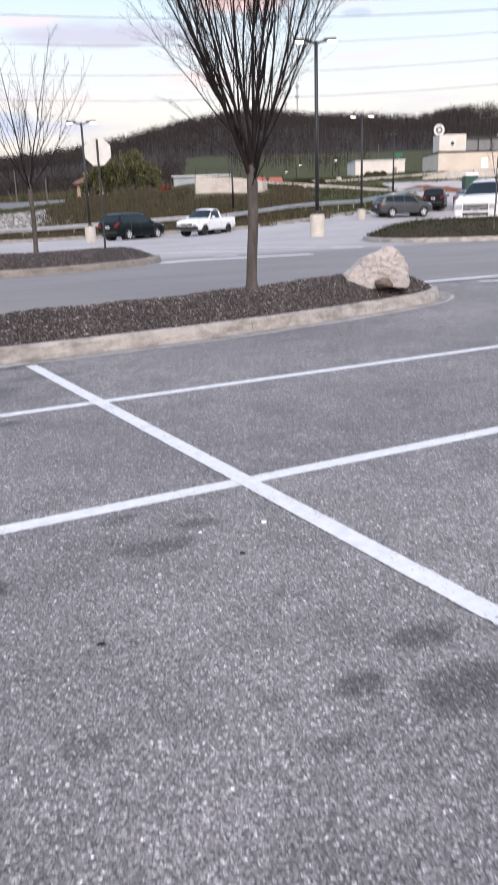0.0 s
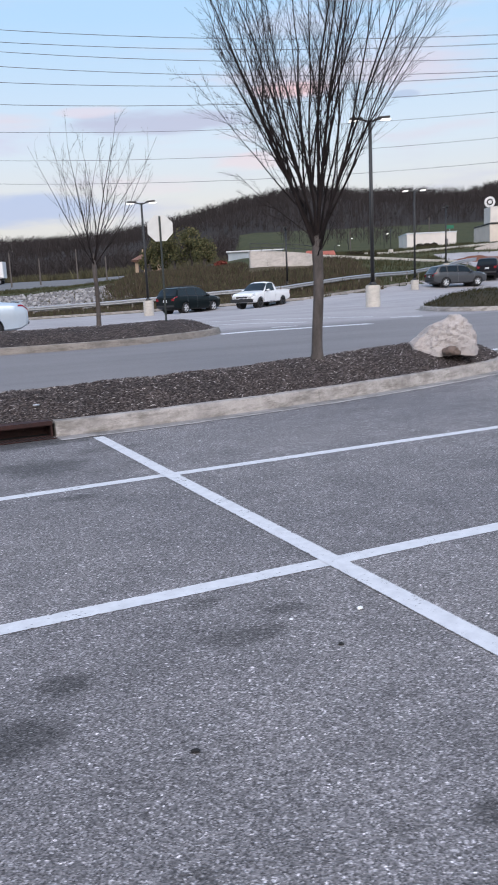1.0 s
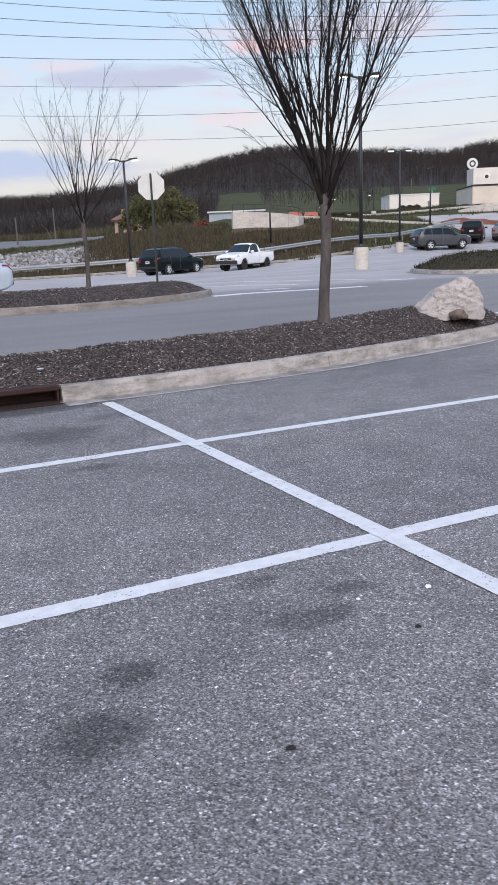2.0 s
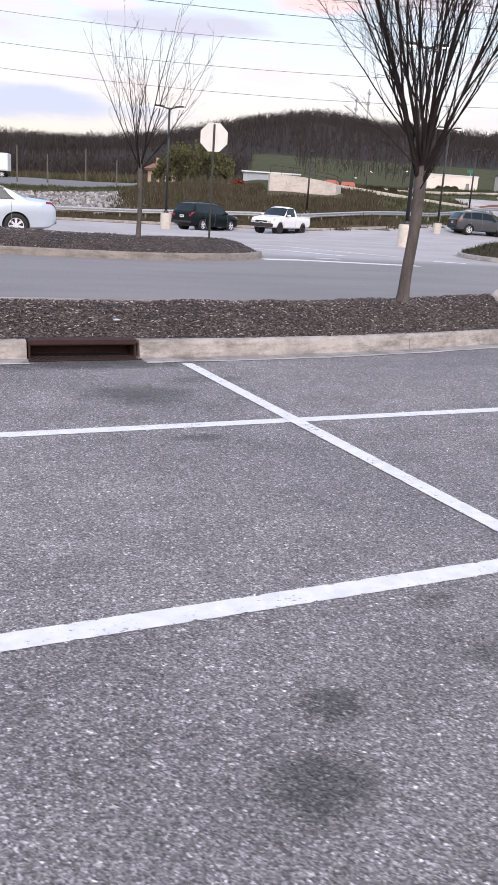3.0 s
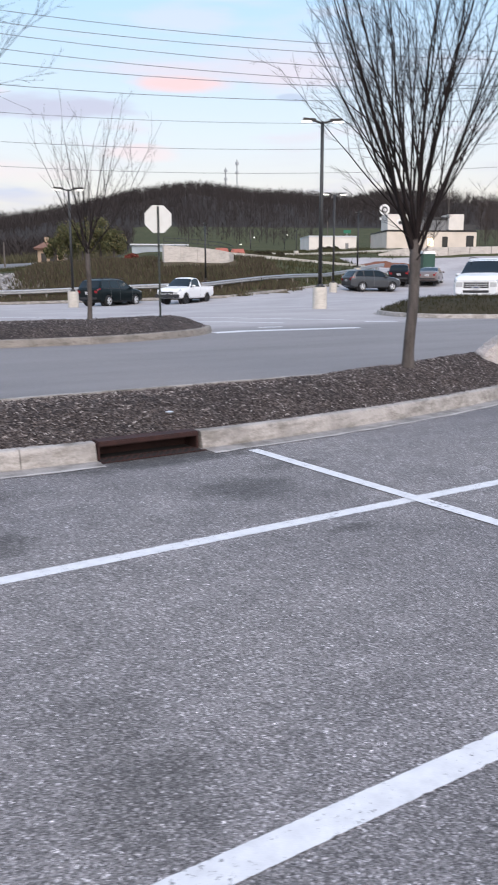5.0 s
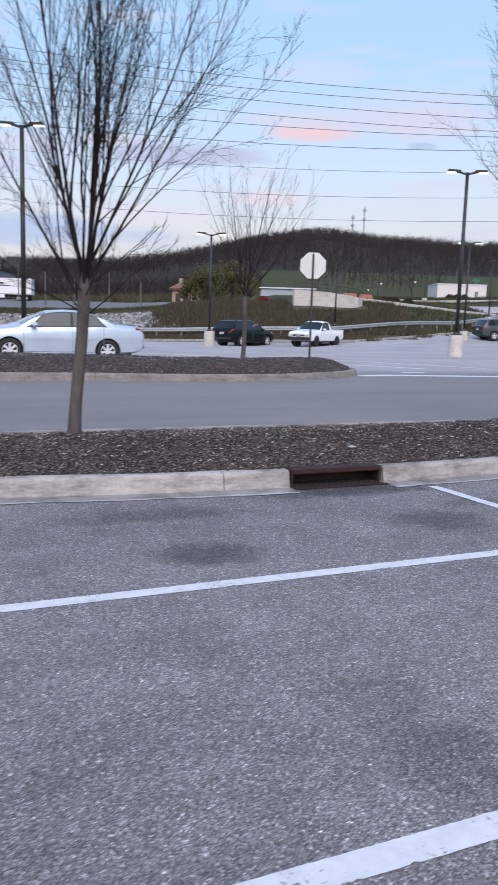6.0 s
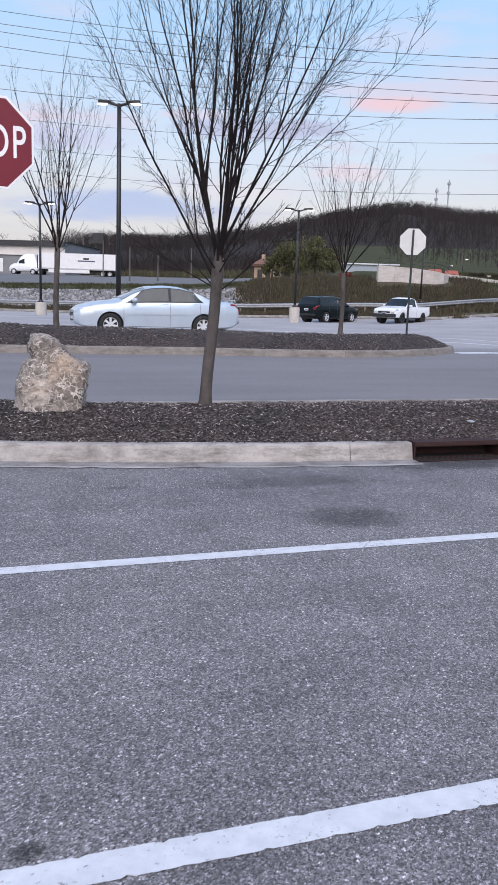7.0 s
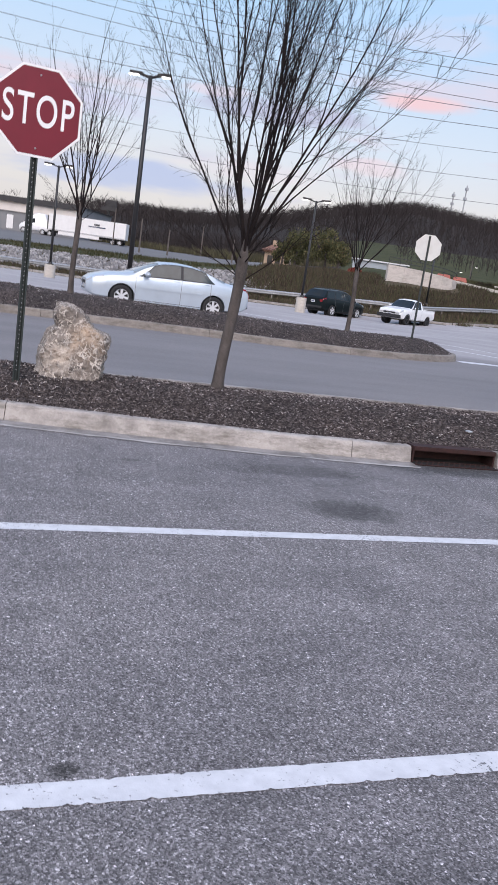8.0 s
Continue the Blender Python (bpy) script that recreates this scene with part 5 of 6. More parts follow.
for k in range(4):
    b.faces.new((rb[k], rb[(k + 1) % 4], rt[(k + 1) % 4], rt[k]))
b.faces.new(rt)
part("hip_roof", b, ROOF_BROWN, house)
b = bmesh.new()
box(b, -0.9, -0.4, 1.5, 2.0, 2.9, 3.9)
part("chimney", b, TAN_WALL, house)

# restaurant with raised sign boxes
REST = building("restaurant", 45.4, 63.2, 150, 11, 8.0, 11.15, CREAM_WALL, DARK_BAND, "pale flat-roofed restaurant with raised sign panels and dark bands",
                [(53.4, 54.6, 8.5, 10.0, LIT_WINDOW), (56.4, 57.4, 8.3, 10.2, GLASS_DARK), (61.2, 62.6, 8.2, 10.4, GLASS_DARK)], 0.1, "restaurant")
for nm, a, c, z0, z1, mt, d in (("sign_panel", 45.4, 50.35, 11.45, 14.3, WHITE_WALL, -0.25), ("parapet", 50.37, 57.4, 11.45, 13.4, GREY_WALL, 0.6), ("sign_panel", 57.42, 60.4, 11.45, 14.4, WHITE_WALL, -0.25), ("parapet_band", 50.37, 57.4, 13.41, 13.9, DARK_BAND, 0.4), ("end_panel", 60.42, 63.2, 11.45, 12.6, DARK_BAND, 0.5)):
    b = bmesh.new()
    box(b, a - 54.3, c - 54.3, d, 4.0, z0 - 8.0, z1 - 8.0, 0.03)
    part(nm, b, mt, REST)
b = bmesh.new()
tube(b, [Vector((-6.5, -0.26, 4.9)), Vector((-6.5, -0.30, 4.9))], [0.62, 0.62], 20, True)
badge = part("badge", b, WHITE_PLASTIC, REST, "round white badge")
b = bmesh.new()
tube(b, [Vector((-6.5, -0.305, 4.75)), Vector((-6.5, -0.33, 4.75))], [0.34, 0.34], 16, True)
part("badge_mark", b, DARK_BAND, badge, "plain dark mark")
for i in range(3):
    b = bmesh.new()
    box(b, -3.9 + i * 2.4, -3.84 + i * 2.4, 0.3, 0.55, 3.45, 5.4)
    part("pilaster", b, DARK_BAND, REST)


def pole_sign(u, v, zc, r):
    x, y = far(u, v)
    z = ground_z(x, y)
    root = tagged(empty("pole_sign", Matrix.Translation((x, y, z)) @ TURN), "round black and white sign on a tall dark pole", "sign")
    h = zc - z
    b = bmesh.new()
    cyl(b, 0, 0.3, -0.5, h - r, 0.22, 0.18, 10)
    part("pole", b, STEEL_BLACK, root)
    for nm, rr, d, mt in (("rim", r, 0.0, DARK_BAND), ("face", r * 0.93, -0.14, WHITE_PLASTIC), ("mark", r * 0.55, -0.18, DARK_BAND), ("mark_centre", r * 0.32, -0.22, WHITE_PLASTIC)):
        b = bmesh.new()
        tube(b, [Vector((0, d, h)), Vector((0, 0.3 + d, h))], [rr, rr], 24, True)
        part(nm, b, mt, root)
    b = bmesh.new()
    box(b, -r * 0.8, r * 0.8, 0.0, 0.3, h - r * 1.75, h - r * 1.35)
    part("plate", b, WHITE_PLASTIC, root, "small white plate with unreadable writing")


pole_sign(53.3, 178, 17.6, 1.25)


def portable_toilet(u, v):
    x, y = far(u, v)
    root = tagged(empty("portable_toilet", Matrix.Translation((x, y, ground_z(x, y))) @ TURN), "dark green plastic portable toilet with a white roof", "portable toilet")
    b = bmesh.new()
    box(b, -0.75, 0.75, -0.7, 0.7, -0.4, 2.1, 0.05)
    part("cabin", b, GREEN_PLASTIC, root)
    b = bmesh.new()
    box(b, -0.45, 0.45, -0.74, -0.705, 0.1, 1.95, 0.01)
    part("door", b, GREEN_PLASTIC, root)
    b = bmesh.new()
    vs = box(b, -0.8, 0.8, -0.75, 0.75, 2.1, 2.42)
    for vv in b.verts:
        if vv.co.z > 2.3:
            vv.co.x *= 0.8
            vv.co.y *= 0.8
    part("roof", b, WHITE_PLASTIC, root)


portable_toilet(33.6, 95)
b = bmesh.new()
bmesh.ops.create_grid(b, x_segments=30, y_segments=12, size=1.0)
for vv in b.verts:
    x, y, r = vv.co.x, vv.co.y, max(0, 1 - (vv.co.x ** 2 + vv.co.y ** 2) ** 0.9)
    vv.co = Vector((x * 6.0, y * 2.5, 1.1 * r * (0.8 + 0.5 * noise.noise(Vector((x * 3, y * 3, 1)))) - 0.15))
xx, yy = far(30.5, 100)
thing("dirt_pile", b, DIRT, "heap of loose reddish-brown earth", "dirt pile", smooth=True, m=Matrix.Translation((xx, yy, ground_z(xx, yy))) @ TURN)


def barrier(u, v):
    x, y = far(u, v)
    b = bmesh.new()
    vs = prism(b, [(-0.95, 0.0), (0.95, 0.0), (0.95, 0.2), (0.75, 0.75), (-0.75, 0.75), (-0.95, 0.2)], -0.2, 0.2)
    bmesh.ops.recalc_face_normals(b, faces=b.faces)
    thing("barrier", b, ORANGE, "orange-red plastic road barrier on the drive", "barrier", "road barriers", m=Matrix.Translation((x, y, ground_z(x, y) + 0.02)) @ TURN)


for u in (9.6, 11.7):
    barrier(u, 106)


def utility_pole(u, v, top, arm=1.1, label="grey wooden utility pole"):
    x, y = far(u, v)
    z = ground_z(x, y)
    root = tagged(empty("utility_pole", Matrix.Translation((x, y, z)) @ TURN), label, "utility pole", "utility poles")
    b = bmesh.new()
    tube(b, [Vector((0, 0, -0.5)), Vector((0, 0, top - z))], [0.13, 0.09], 8, True)
    part("pole", b, WOOD_POLE, root)
    if arm:
        b = bmesh.new()
        box(b, -arm, arm, -0.1, 0.1, top - z - 0.8, top - z - 0.6)
        part("crossarm", b, WOOD_POLE, root)


utility_pole(-30.3, 120, 7.6, 0.0)
utility_pole(-34.7, 120, 8.6, 0.0)
utility_pole(-20.3, 120, 7.4, 0.0)
utility_pole(-28.0, 135, 9.6, 0.0)
utility_pole(-48, 150, 11.5, 0.0)
utility_pole(76.8, 200, 24.4, 2.2, "tall wooden utility pole with a crossarm")
utility_pole(38.5, 170, 14.5, 0.0)
utility_pole(22.0, 170, 12.5, 0.0)

WIRES = [(45.6, 40.6), (43.7, 39.2), (42.2, 37.0), (39.9, 35.0), (37.4, 34.2), (33.9, 32.0), (29.5, 28.5), (24.9, 24.4), (21.1, 20.5)]
for i, (za, zb) in enumerate(WIRES):
    pts = []
    for k in range(25):
        u = -110 + 220 * k / 24
        t = (u + 39) / 80
        x, y = far(u, 140)
        pts.append(Vector((x, y, za + (zb - za) * t + 0.0006 * (u - 1) ** 2 - 0.9)))
    b = bmesh.new()
    tube(b, pts, [0.05 if i < 6 else 0.035] * 25, 5)
    thing("power_line", b, WIRE, "thin dark overhead power line slightly sagging", "power line", "overhead wires")

for u, zt, lean in ((92.5, 124.5, 0), (105, 133, 0)):
    x, y = far(u, 900)
    z0 = 58
    root = tagged(empty("radio_mast", pose(x, y, z0)), "thin pale radio mast on the hill", "radio mast", "radio masts")
    for a in range(3):
        b = bmesh.new()
        dx, dy = math.cos(a * 2.1) * 0.8, math.sin(a * 2.1) * 0.8
        tube(b, [Vector((dx, dy, -25)), Vector((dx * 0.6, dy * 0.6, zt - z0))], [0.3, 0.25], 5)
        part("leg", b, GALV, root)
    for k in range(14):
        b = bmesh.new()
        z = k * (zt - z0) / 14
        tube(b, [Vector((-0.8, -0.4, z)), Vector((0.8, 0.4, z + 4))], [0.12, 0.12], 4)
        part("brace", b, GALV, root)
    for k in (0.80, 0.93):
        b = bmesh.new()
        cyl(b, 0, 0, (zt - z0) * k, (zt - z0) * k + 2.5, 1.9, 1.9, 8)
        part("antenna_ring", b, GALV, root)

# left: warehouse, tall sign
W = building("warehouse", -104, -64.4, 175, 26, 5.0, 12.4, GREY_WALL, DARK_BAND, "long grey warehouse with a white band and dark roof edge",
             [(-80.5, -78.9, 5.6, 8.6, WHITE_PLASTIC), (-76.5, -75.7, 5.4, 7.6, WHITE_PLASTIC), (-86, -84.6, 5.6, 8.6, WHITE_PLASTIC)], 0.3, "warehouse")
b = bmesh.new()
box(b, -19.8, 19.85, -0.35, -0.005, 4.4, 6.4)
part("white_band", b, WHITE_WALL, W)
b = bmesh.new()
box(b, -19.9, 20.0, -1.1, -0.36, 6.4, 7.4)
part("canopy", b, DARK_BAND, W)
x, y = far(-65, 200)
root = tagged(empty("tall_sign", Matrix.Translation((x, y, ground_z(x, y))) @ TURN), "dark box sign on a tall black pole", "sign")
b = bmesh.new()
cyl(b, 0, 0, -0.5, 8.5, 0.35, 0.35, 10)
part("pole", b, STEEL_BLACK, root)
b = bmesh.new()
box(b, -1.9, 1.9, -0.4, 0.4, 8.0, 9.0, 0.08)
part("lower_panel", b, DARK_BAND, root)
b = bmesh.new()
box(b, -0.9, 1.9, -0.4, 0.4, 9.02, 10.6, 0.1)
part("upper_panel", b, DARK_BAND, root)
for u, v, z, w, h, mt, lb in ((42.8, 170, 12.3, 0.8, 0.35, SIGN_GREEN, "green road sign on a thin post"), (47.0, 165, 10.3, 0.55, 0.55, SIGN_RED, "red road sign on a thin post")):
    x, y = far(u, v)
    z0 = ground_z(x, y)
    root = tagged(empty("road_sign", Matrix.Translation((x, y, z0)) @ TURN), lb, "road sign", "far road signs")
    b = bmesh.new()
    cyl(b, 0, 0.05, -0.4, z - z0, 0.07, 0.07, 6)
    part("post", b, GALV, root)
    b = bmesh.new()
    box(b, -w, w, -0.06, 0.0, z - z0 - h, z - z0 + h, 0.02)
    part("panel", b, mt, root)
# lamp posts added to show far points of light such as car headlights
for u, v, top in ((19.35, 150, 9.9), (16.8, 150, 8.7), (27.5, 160, 11)):
    x, y = far(u, v)
    street_lamp(x, y, ground_z(x, y), top, 0, 0.0, 0.07, "lit lamp post added on the far slope for a small distant light", 0, 1)


def scrap(x, y, z, r, label, material, cat, seed):
    rnd = random.Random(seed)
    b = bmesh.new()
    bmesh.ops.create_icosphere(b, subdivisions=1, radius=r)
    for v in b.verts:
        v.co = Vector((v.co.x * rnd.uniform(0.7, 1.4), v.co.y * rnd.uniform(0.6, 1.2), v.co.z * 0.35 + r * 0.3))
    thing(cat.replace(" ", "_"), b, material, label, cat, "scattered scraps", m=pose(x, y, z, 0, 0, seed * 40))


scrap(-0.26, -0.68, 0.0, 0.022, "small white scrap of litter on the asphalt", SIGN_WHITE, "litter", 1)
scrap(-0.62, -0.62, 0.0, 0.012, "small white scrap of litter on the asphalt", SIGN_WHITE, "litter", 2)
scrap(-0.72, 5.95, NEAR_TOP(-0.72, 5.95), 0.05, "pale wood offcut lying on dark mulch", PALE_ROOF, "wood chip", 3)
scrap(-1.44, -1.46, 0.0, 0.018, "dark pebble on the asphalt", DARK, "pebble", 4)
scrap(-0.55, -0.98, 0.0, 0.016, "dark pebble on the asphalt", DARK, "pebble", 5)

# ---------- vehicles (drawn in metres) ----------


def car_paint(name, col, metal=0.3, rough=0.32, coat=0.5):
    m = Mat(name, rough, metal)
    n = m.noise(2.5, 4)
    dust = m.noise(40, 3)
    c = m.ramp(n, (0.3, tuple(0.93 * k for k in col)), (0.7, tuple(min(1, 1.05 * k) for k in col)))
    m.color(m.mix(m.range(dust, 0.5, 0.8, 0, 0.15), c, tuple(0.8 * k for k in col)))
    m.b.inputs["Coat Weight"].default_value = coat
    m.b.inputs["Specular IOR Level"].default_value = 0.5 * min(1.0, coat * 2)
    m.b.inputs["Coat Roughness"].default_value = 0.12
    return m.m


TYRE = plain_mat("tyre_rubber", (0.018, 0.018, 0.019), 0.85, 0, 0.2, 30)
ALLOY = plain_mat("alloy_rim", (0.66, 0.67, 0.69), 0.35, 0.2, 0.06, 10)
TRIM = plain_mat("black_trim", (0.02, 0.02, 0.022), 0.6, 0, 0.15, 10)
CHROME = plain_mat("chrome", (0.62, 0.63, 0.65), 0.2, 0.9, 0.05, 6)
CAR_GLASS = plain_mat("tinted_glass", (0.008, 0.011, 0.012), 0.06, 0.0, 0.1, 1)
CAR_GLASS_LIGHT = plain_mat("pale_glass", (0.028, 0.038, 0.040), 0.08, 0.0, 0.35, 2)
# bright reflections on the saloon's screens, painted as a pale base colour
SCREEN_SHEEN = plain_mat("windscreen_painted_sheen", (0.22, 0.25, 0.27), 0.08, 0.0, 0.15, 2)
for g_ in (CAR_GLASS, CAR_GLASS_LIGHT):
    g_.node_tree.nodes["Principled BSDF"].inputs["Specular IOR Level"].default_value = 0.45
RED_LENS = plain_mat("red_lens", (0.22, 0.007, 0.014), 0.2, 0, 0.08, 10)
CLEAR_LENS = plain_mat("clear_lens", (0.55, 0.56, 0.57), 0.12, 0.3, 0.1, 15)
PLATE = plain_mat("number_plate", (0.55, 0.56, 0.58), 0.5, 0, 0.05, 10)
BAR = plain_mat("plate_bar", (0.06, 0.07, 0.12), 0.6)
SEAM = plain_mat("door_seam", (0.16, 0.165, 0.175), 0.8)


class Body:
    """A car's skin, lofted from curves along its length: x is forward, y to its left."""

    def __init__(self, length, half, low, belt, top, plan, tumble=0.40, flare=0.0):
        self.l, self.half, self.tumble, self.flare = length, half, tumble, flare
        self.low, self.belt, self.top, self.plan = low, belt, top, plan

    def at(self, curve, x):
        return float(np.interp(x, [p[0] for p in curve], [p[1] for p in curve]))

    def ring(self, x):
        zb, zs, zt = self.at(self.low, x), self.at(self.belt, x), self.at(self.top, x)
        hw = self.half * self.at(self.plan, x)
        g = zt - zs
        k = min(1.0, max(0.0, (g - 0.06) / 0.2))
        wt = max(hw * 0.45, hw - 0.03 - g * self.tumble) * k + hw * 0.90 * (1 - k)
        e = g * 0.87 * k + g * 0.35 * (1 - k)
        return [(0.0, zb), (hw * 0.86, zb), (hw * 0.965, zb + 0.05), (hw * 0.99, zb + 0.35 * (zs - zb)), (hw, zb + 0.62 * (zs - zb)), (hw * 0.985, zs - 0.05), (hw * 0.955, zs),
                (wt, zs + e), (wt * 0.86, zt - 0.02 * k - 0.006), (wt * 0.5, zt), (0.0, zt)]

    def point(self, x, r, side=1, off=0.0):
        q = self.ring(x)
        i = min(len(q) - 2, int(r))
        f = r - i
        y, z = q[i][0] + (q[i + 1][0] - q[i][0]) * f, q[i][1] + (q[i + 1][1] - q[i][1]) * f
        dy, dz = q[i + 1][1] - q[i][1], -(q[i + 1][0] - q[i][0])
        n = math.hypot(dy, dz) or 1
        return Vector((x, side * (y + dy / n * off), z + dz / n * off))

    def skin(self, stations):
        b = bmesh.new()
        n = len(self.ring(0.0))
        loops = []
        for x in stations:
            right = [b.verts.new(self.point(x, i if i < n - 1 else n - 1.0001, 1)) for i in range(n)]
            left = [b.verts.new(self.point(x, i, -1)) for i in range(n - 2, 0, -1)]
            loops.append(right + left)
        m = len(loops[0])
        for a, c in zip(loops, loops[1:]):
            for k in range(m):
                b.faces.new((a[k], a[(k + 1) % m], c[(k + 1) % m], c[k]))
        b.faces.new(loops[0][::-1])
        b.faces.new(loops[-1])
        bmesh.ops.remove_doubles(b, verts=b.verts, dist=0.0005)
        bmesh.ops.recalc_face_normals(b, faces=b.faces)
        return b

    def patch(self, x0, x1, r0, r1, side, off=0.006, nx=6, nr=3, shear0=0.0, shear1=0.0):
        """A skin-hugging panel between lengths x0..x1 and ring heights r0..r1; shear slants its ends."""
        b = bmesh.new()
        g = []
        for j in range(nr + 1):
            f = j / nr
            row = []
            for i in range(nx + 1):
                a, c = x0 + shear0 * f, x1 + shear1 * f
                row.append(b.verts.new(self.point(a + (c - a) * i / nx, r0 + (r1 - r0) * f, side, off)))
            g.append(row)
        for j in range(nr):
            for i in range(nx):
                b.faces.new((g[j][i], g[j][i + 1], g[j + 1][i + 1], g[j + 1][i]))
        ext = bmesh.ops.extrude_face_region(b, geom=list(b.faces))
        for v in ext["geom"]:
            if isinstance(v, bmesh.types.BMVert):
                v.co.y -= side * 0.012
        bmesh.ops.recalc_face_normals(b, faces=b.faces)
        return b

    def across(self, x0, x1, r0, off=0.006, nx=5):
        """A pane right across the car, such as a windscreen."""
        b = bmesh.new()
        g = []
        rs = [r0, r0 + 0.35, 8, 9, 9.999]
        for i in range(nx + 1):
            x = x0 + (x1 - x0) * i / nx
            row = [self.point(x, r, 1, off) for r in rs]
            row += [Vector((p.x, -p.y, p.z)) for p in row[-2::-1]]
            g.append([b.verts.new(p + Vector((0, 0, off))) for p in row])
        for a, c in zip(g, g[1:]):
            for k in range(len(a) - 1):
                b.faces.new((a[k], a[k + 1], c[k + 1], c[k]))
        bmesh.ops.recalc_face_normals(b, faces=b.faces)
        return b


def wheel(root, x, y, r, width, spokes, rim_mat=None):
    side = 1 if y > 0 else -1
    b = bmesh.new()
    prof = [(0.62, -0.5), (0.90, -0.5), (0.985, -0.38), (1.0, -0.2), (1.0, 0.2), (0.985, 0.38), (0.90, 0.5), (0.64, 0.48), (0.62, 0.3)]
    n = 28
    rings = [[b.verts.new((math.cos(i * math.tau / n) * r * p, q * width, math.sin(i * math.tau / n) * r * p)) for i in range(n)] for p, q in prof]
    for a, c in zip(rings, rings[1:] + rings[:1]):
        for i in range(n):
            b.faces.new((a[i], a[(i + 1) % n], c[(i + 1) % n], c[i]))
    bmesh.ops.recalc_face_normals(b, faces=b.faces)
    w = empty("wheel")
    w.parent = root
    w.matrix_basis = pose(x, y, r, 0, 0, 0 if side > 0 else 180)
    part("tyre", b, TYRE, w, "", True)
    b = bmesh.new()
    tube(b, [Vector((0, -0.1 * width, 0)), Vector((0, 0.02 * width, 0))], [r * 0.63] * 2, 24, True)
    part("brake_disc", b, TRIM, w)
    b = bmesh.new()
    tube(b, [Vector((0, 0.1 * width, 0)), Vector((0, 0.46 * width, 0))], [r * 0.15, r * 0.12], 12, True)
    for i in range(spokes):
        a = i * math.tau / spokes
        q = Matrix.Rotation(a, 3, "Y")
        vs = box(b, -0.075 * r, 0.075 * r, 0.22 * width, 0.42 * width, 0.1 * r, 0.62 * r)
        for v in vs:
            v.co.x *= 1.0 + 0.9 * max(0, (v.co.z / r - 0.2))
            v.co = q @ v.co
    for p0, p1 in ((0.645, 0.58),):
        m = 28
        a0 = [b.verts.new((math.cos(i * math.tau / m) * r * p0, 0.46 * width, math.sin(i * math.tau / m) * r * p0)) for i in range(m)]
        a1 = [b.verts.new((math.cos(i * math.tau / m) * r * p1, 0.40 * width, math.sin(i * math.tau / m) * r * p1)) for i in range(m)]
        for i in range(m):
            b.faces.new((a0[i], a0[(i + 1) % m], a1[(i + 1) % m], a1[i]))
    part("rim", b, rim_mat or ALLOY, w)


def cut_arches(bm_body, wheels, r, half):
    """The skin with round wheel arches cut through it."""
    me = bpy.data.meshes.new("raw")
    bm_body.to_mesh(me)
    bm_body.free()
    raw = new("raw", me)
    b = bmesh.new()
    for x in wheels:
        for s in (-1, 1):
            tube(b, [Vector((x, s * (half - 0.42), r * 0.98)), Vector((x, s * (half + 0.3), r * 0.98))], [r * 1.16] * 2, 28, True)
    bmesh.ops.recalc_face_normals(b, faces=b.faces)
    cm = bpy.data.meshes.new("cutter")
    b.to_mesh(cm)
    b.free()
    cutter = new("cutter", cm)
    mod = raw.modifiers.new("arches", "BOOLEAN")
    mod.operation, mod.object, mod.solver = "DIFFERENCE", cutter, "EXACT"
    bpy.context.view_layer.update()
    out = bpy.data.meshes.new_from_object(raw.evaluated_get(bpy.context.evaluated_depsgraph_get()))
    for ob in (raw, cutter):
        bpy.data.objects.remove(ob)
    return out


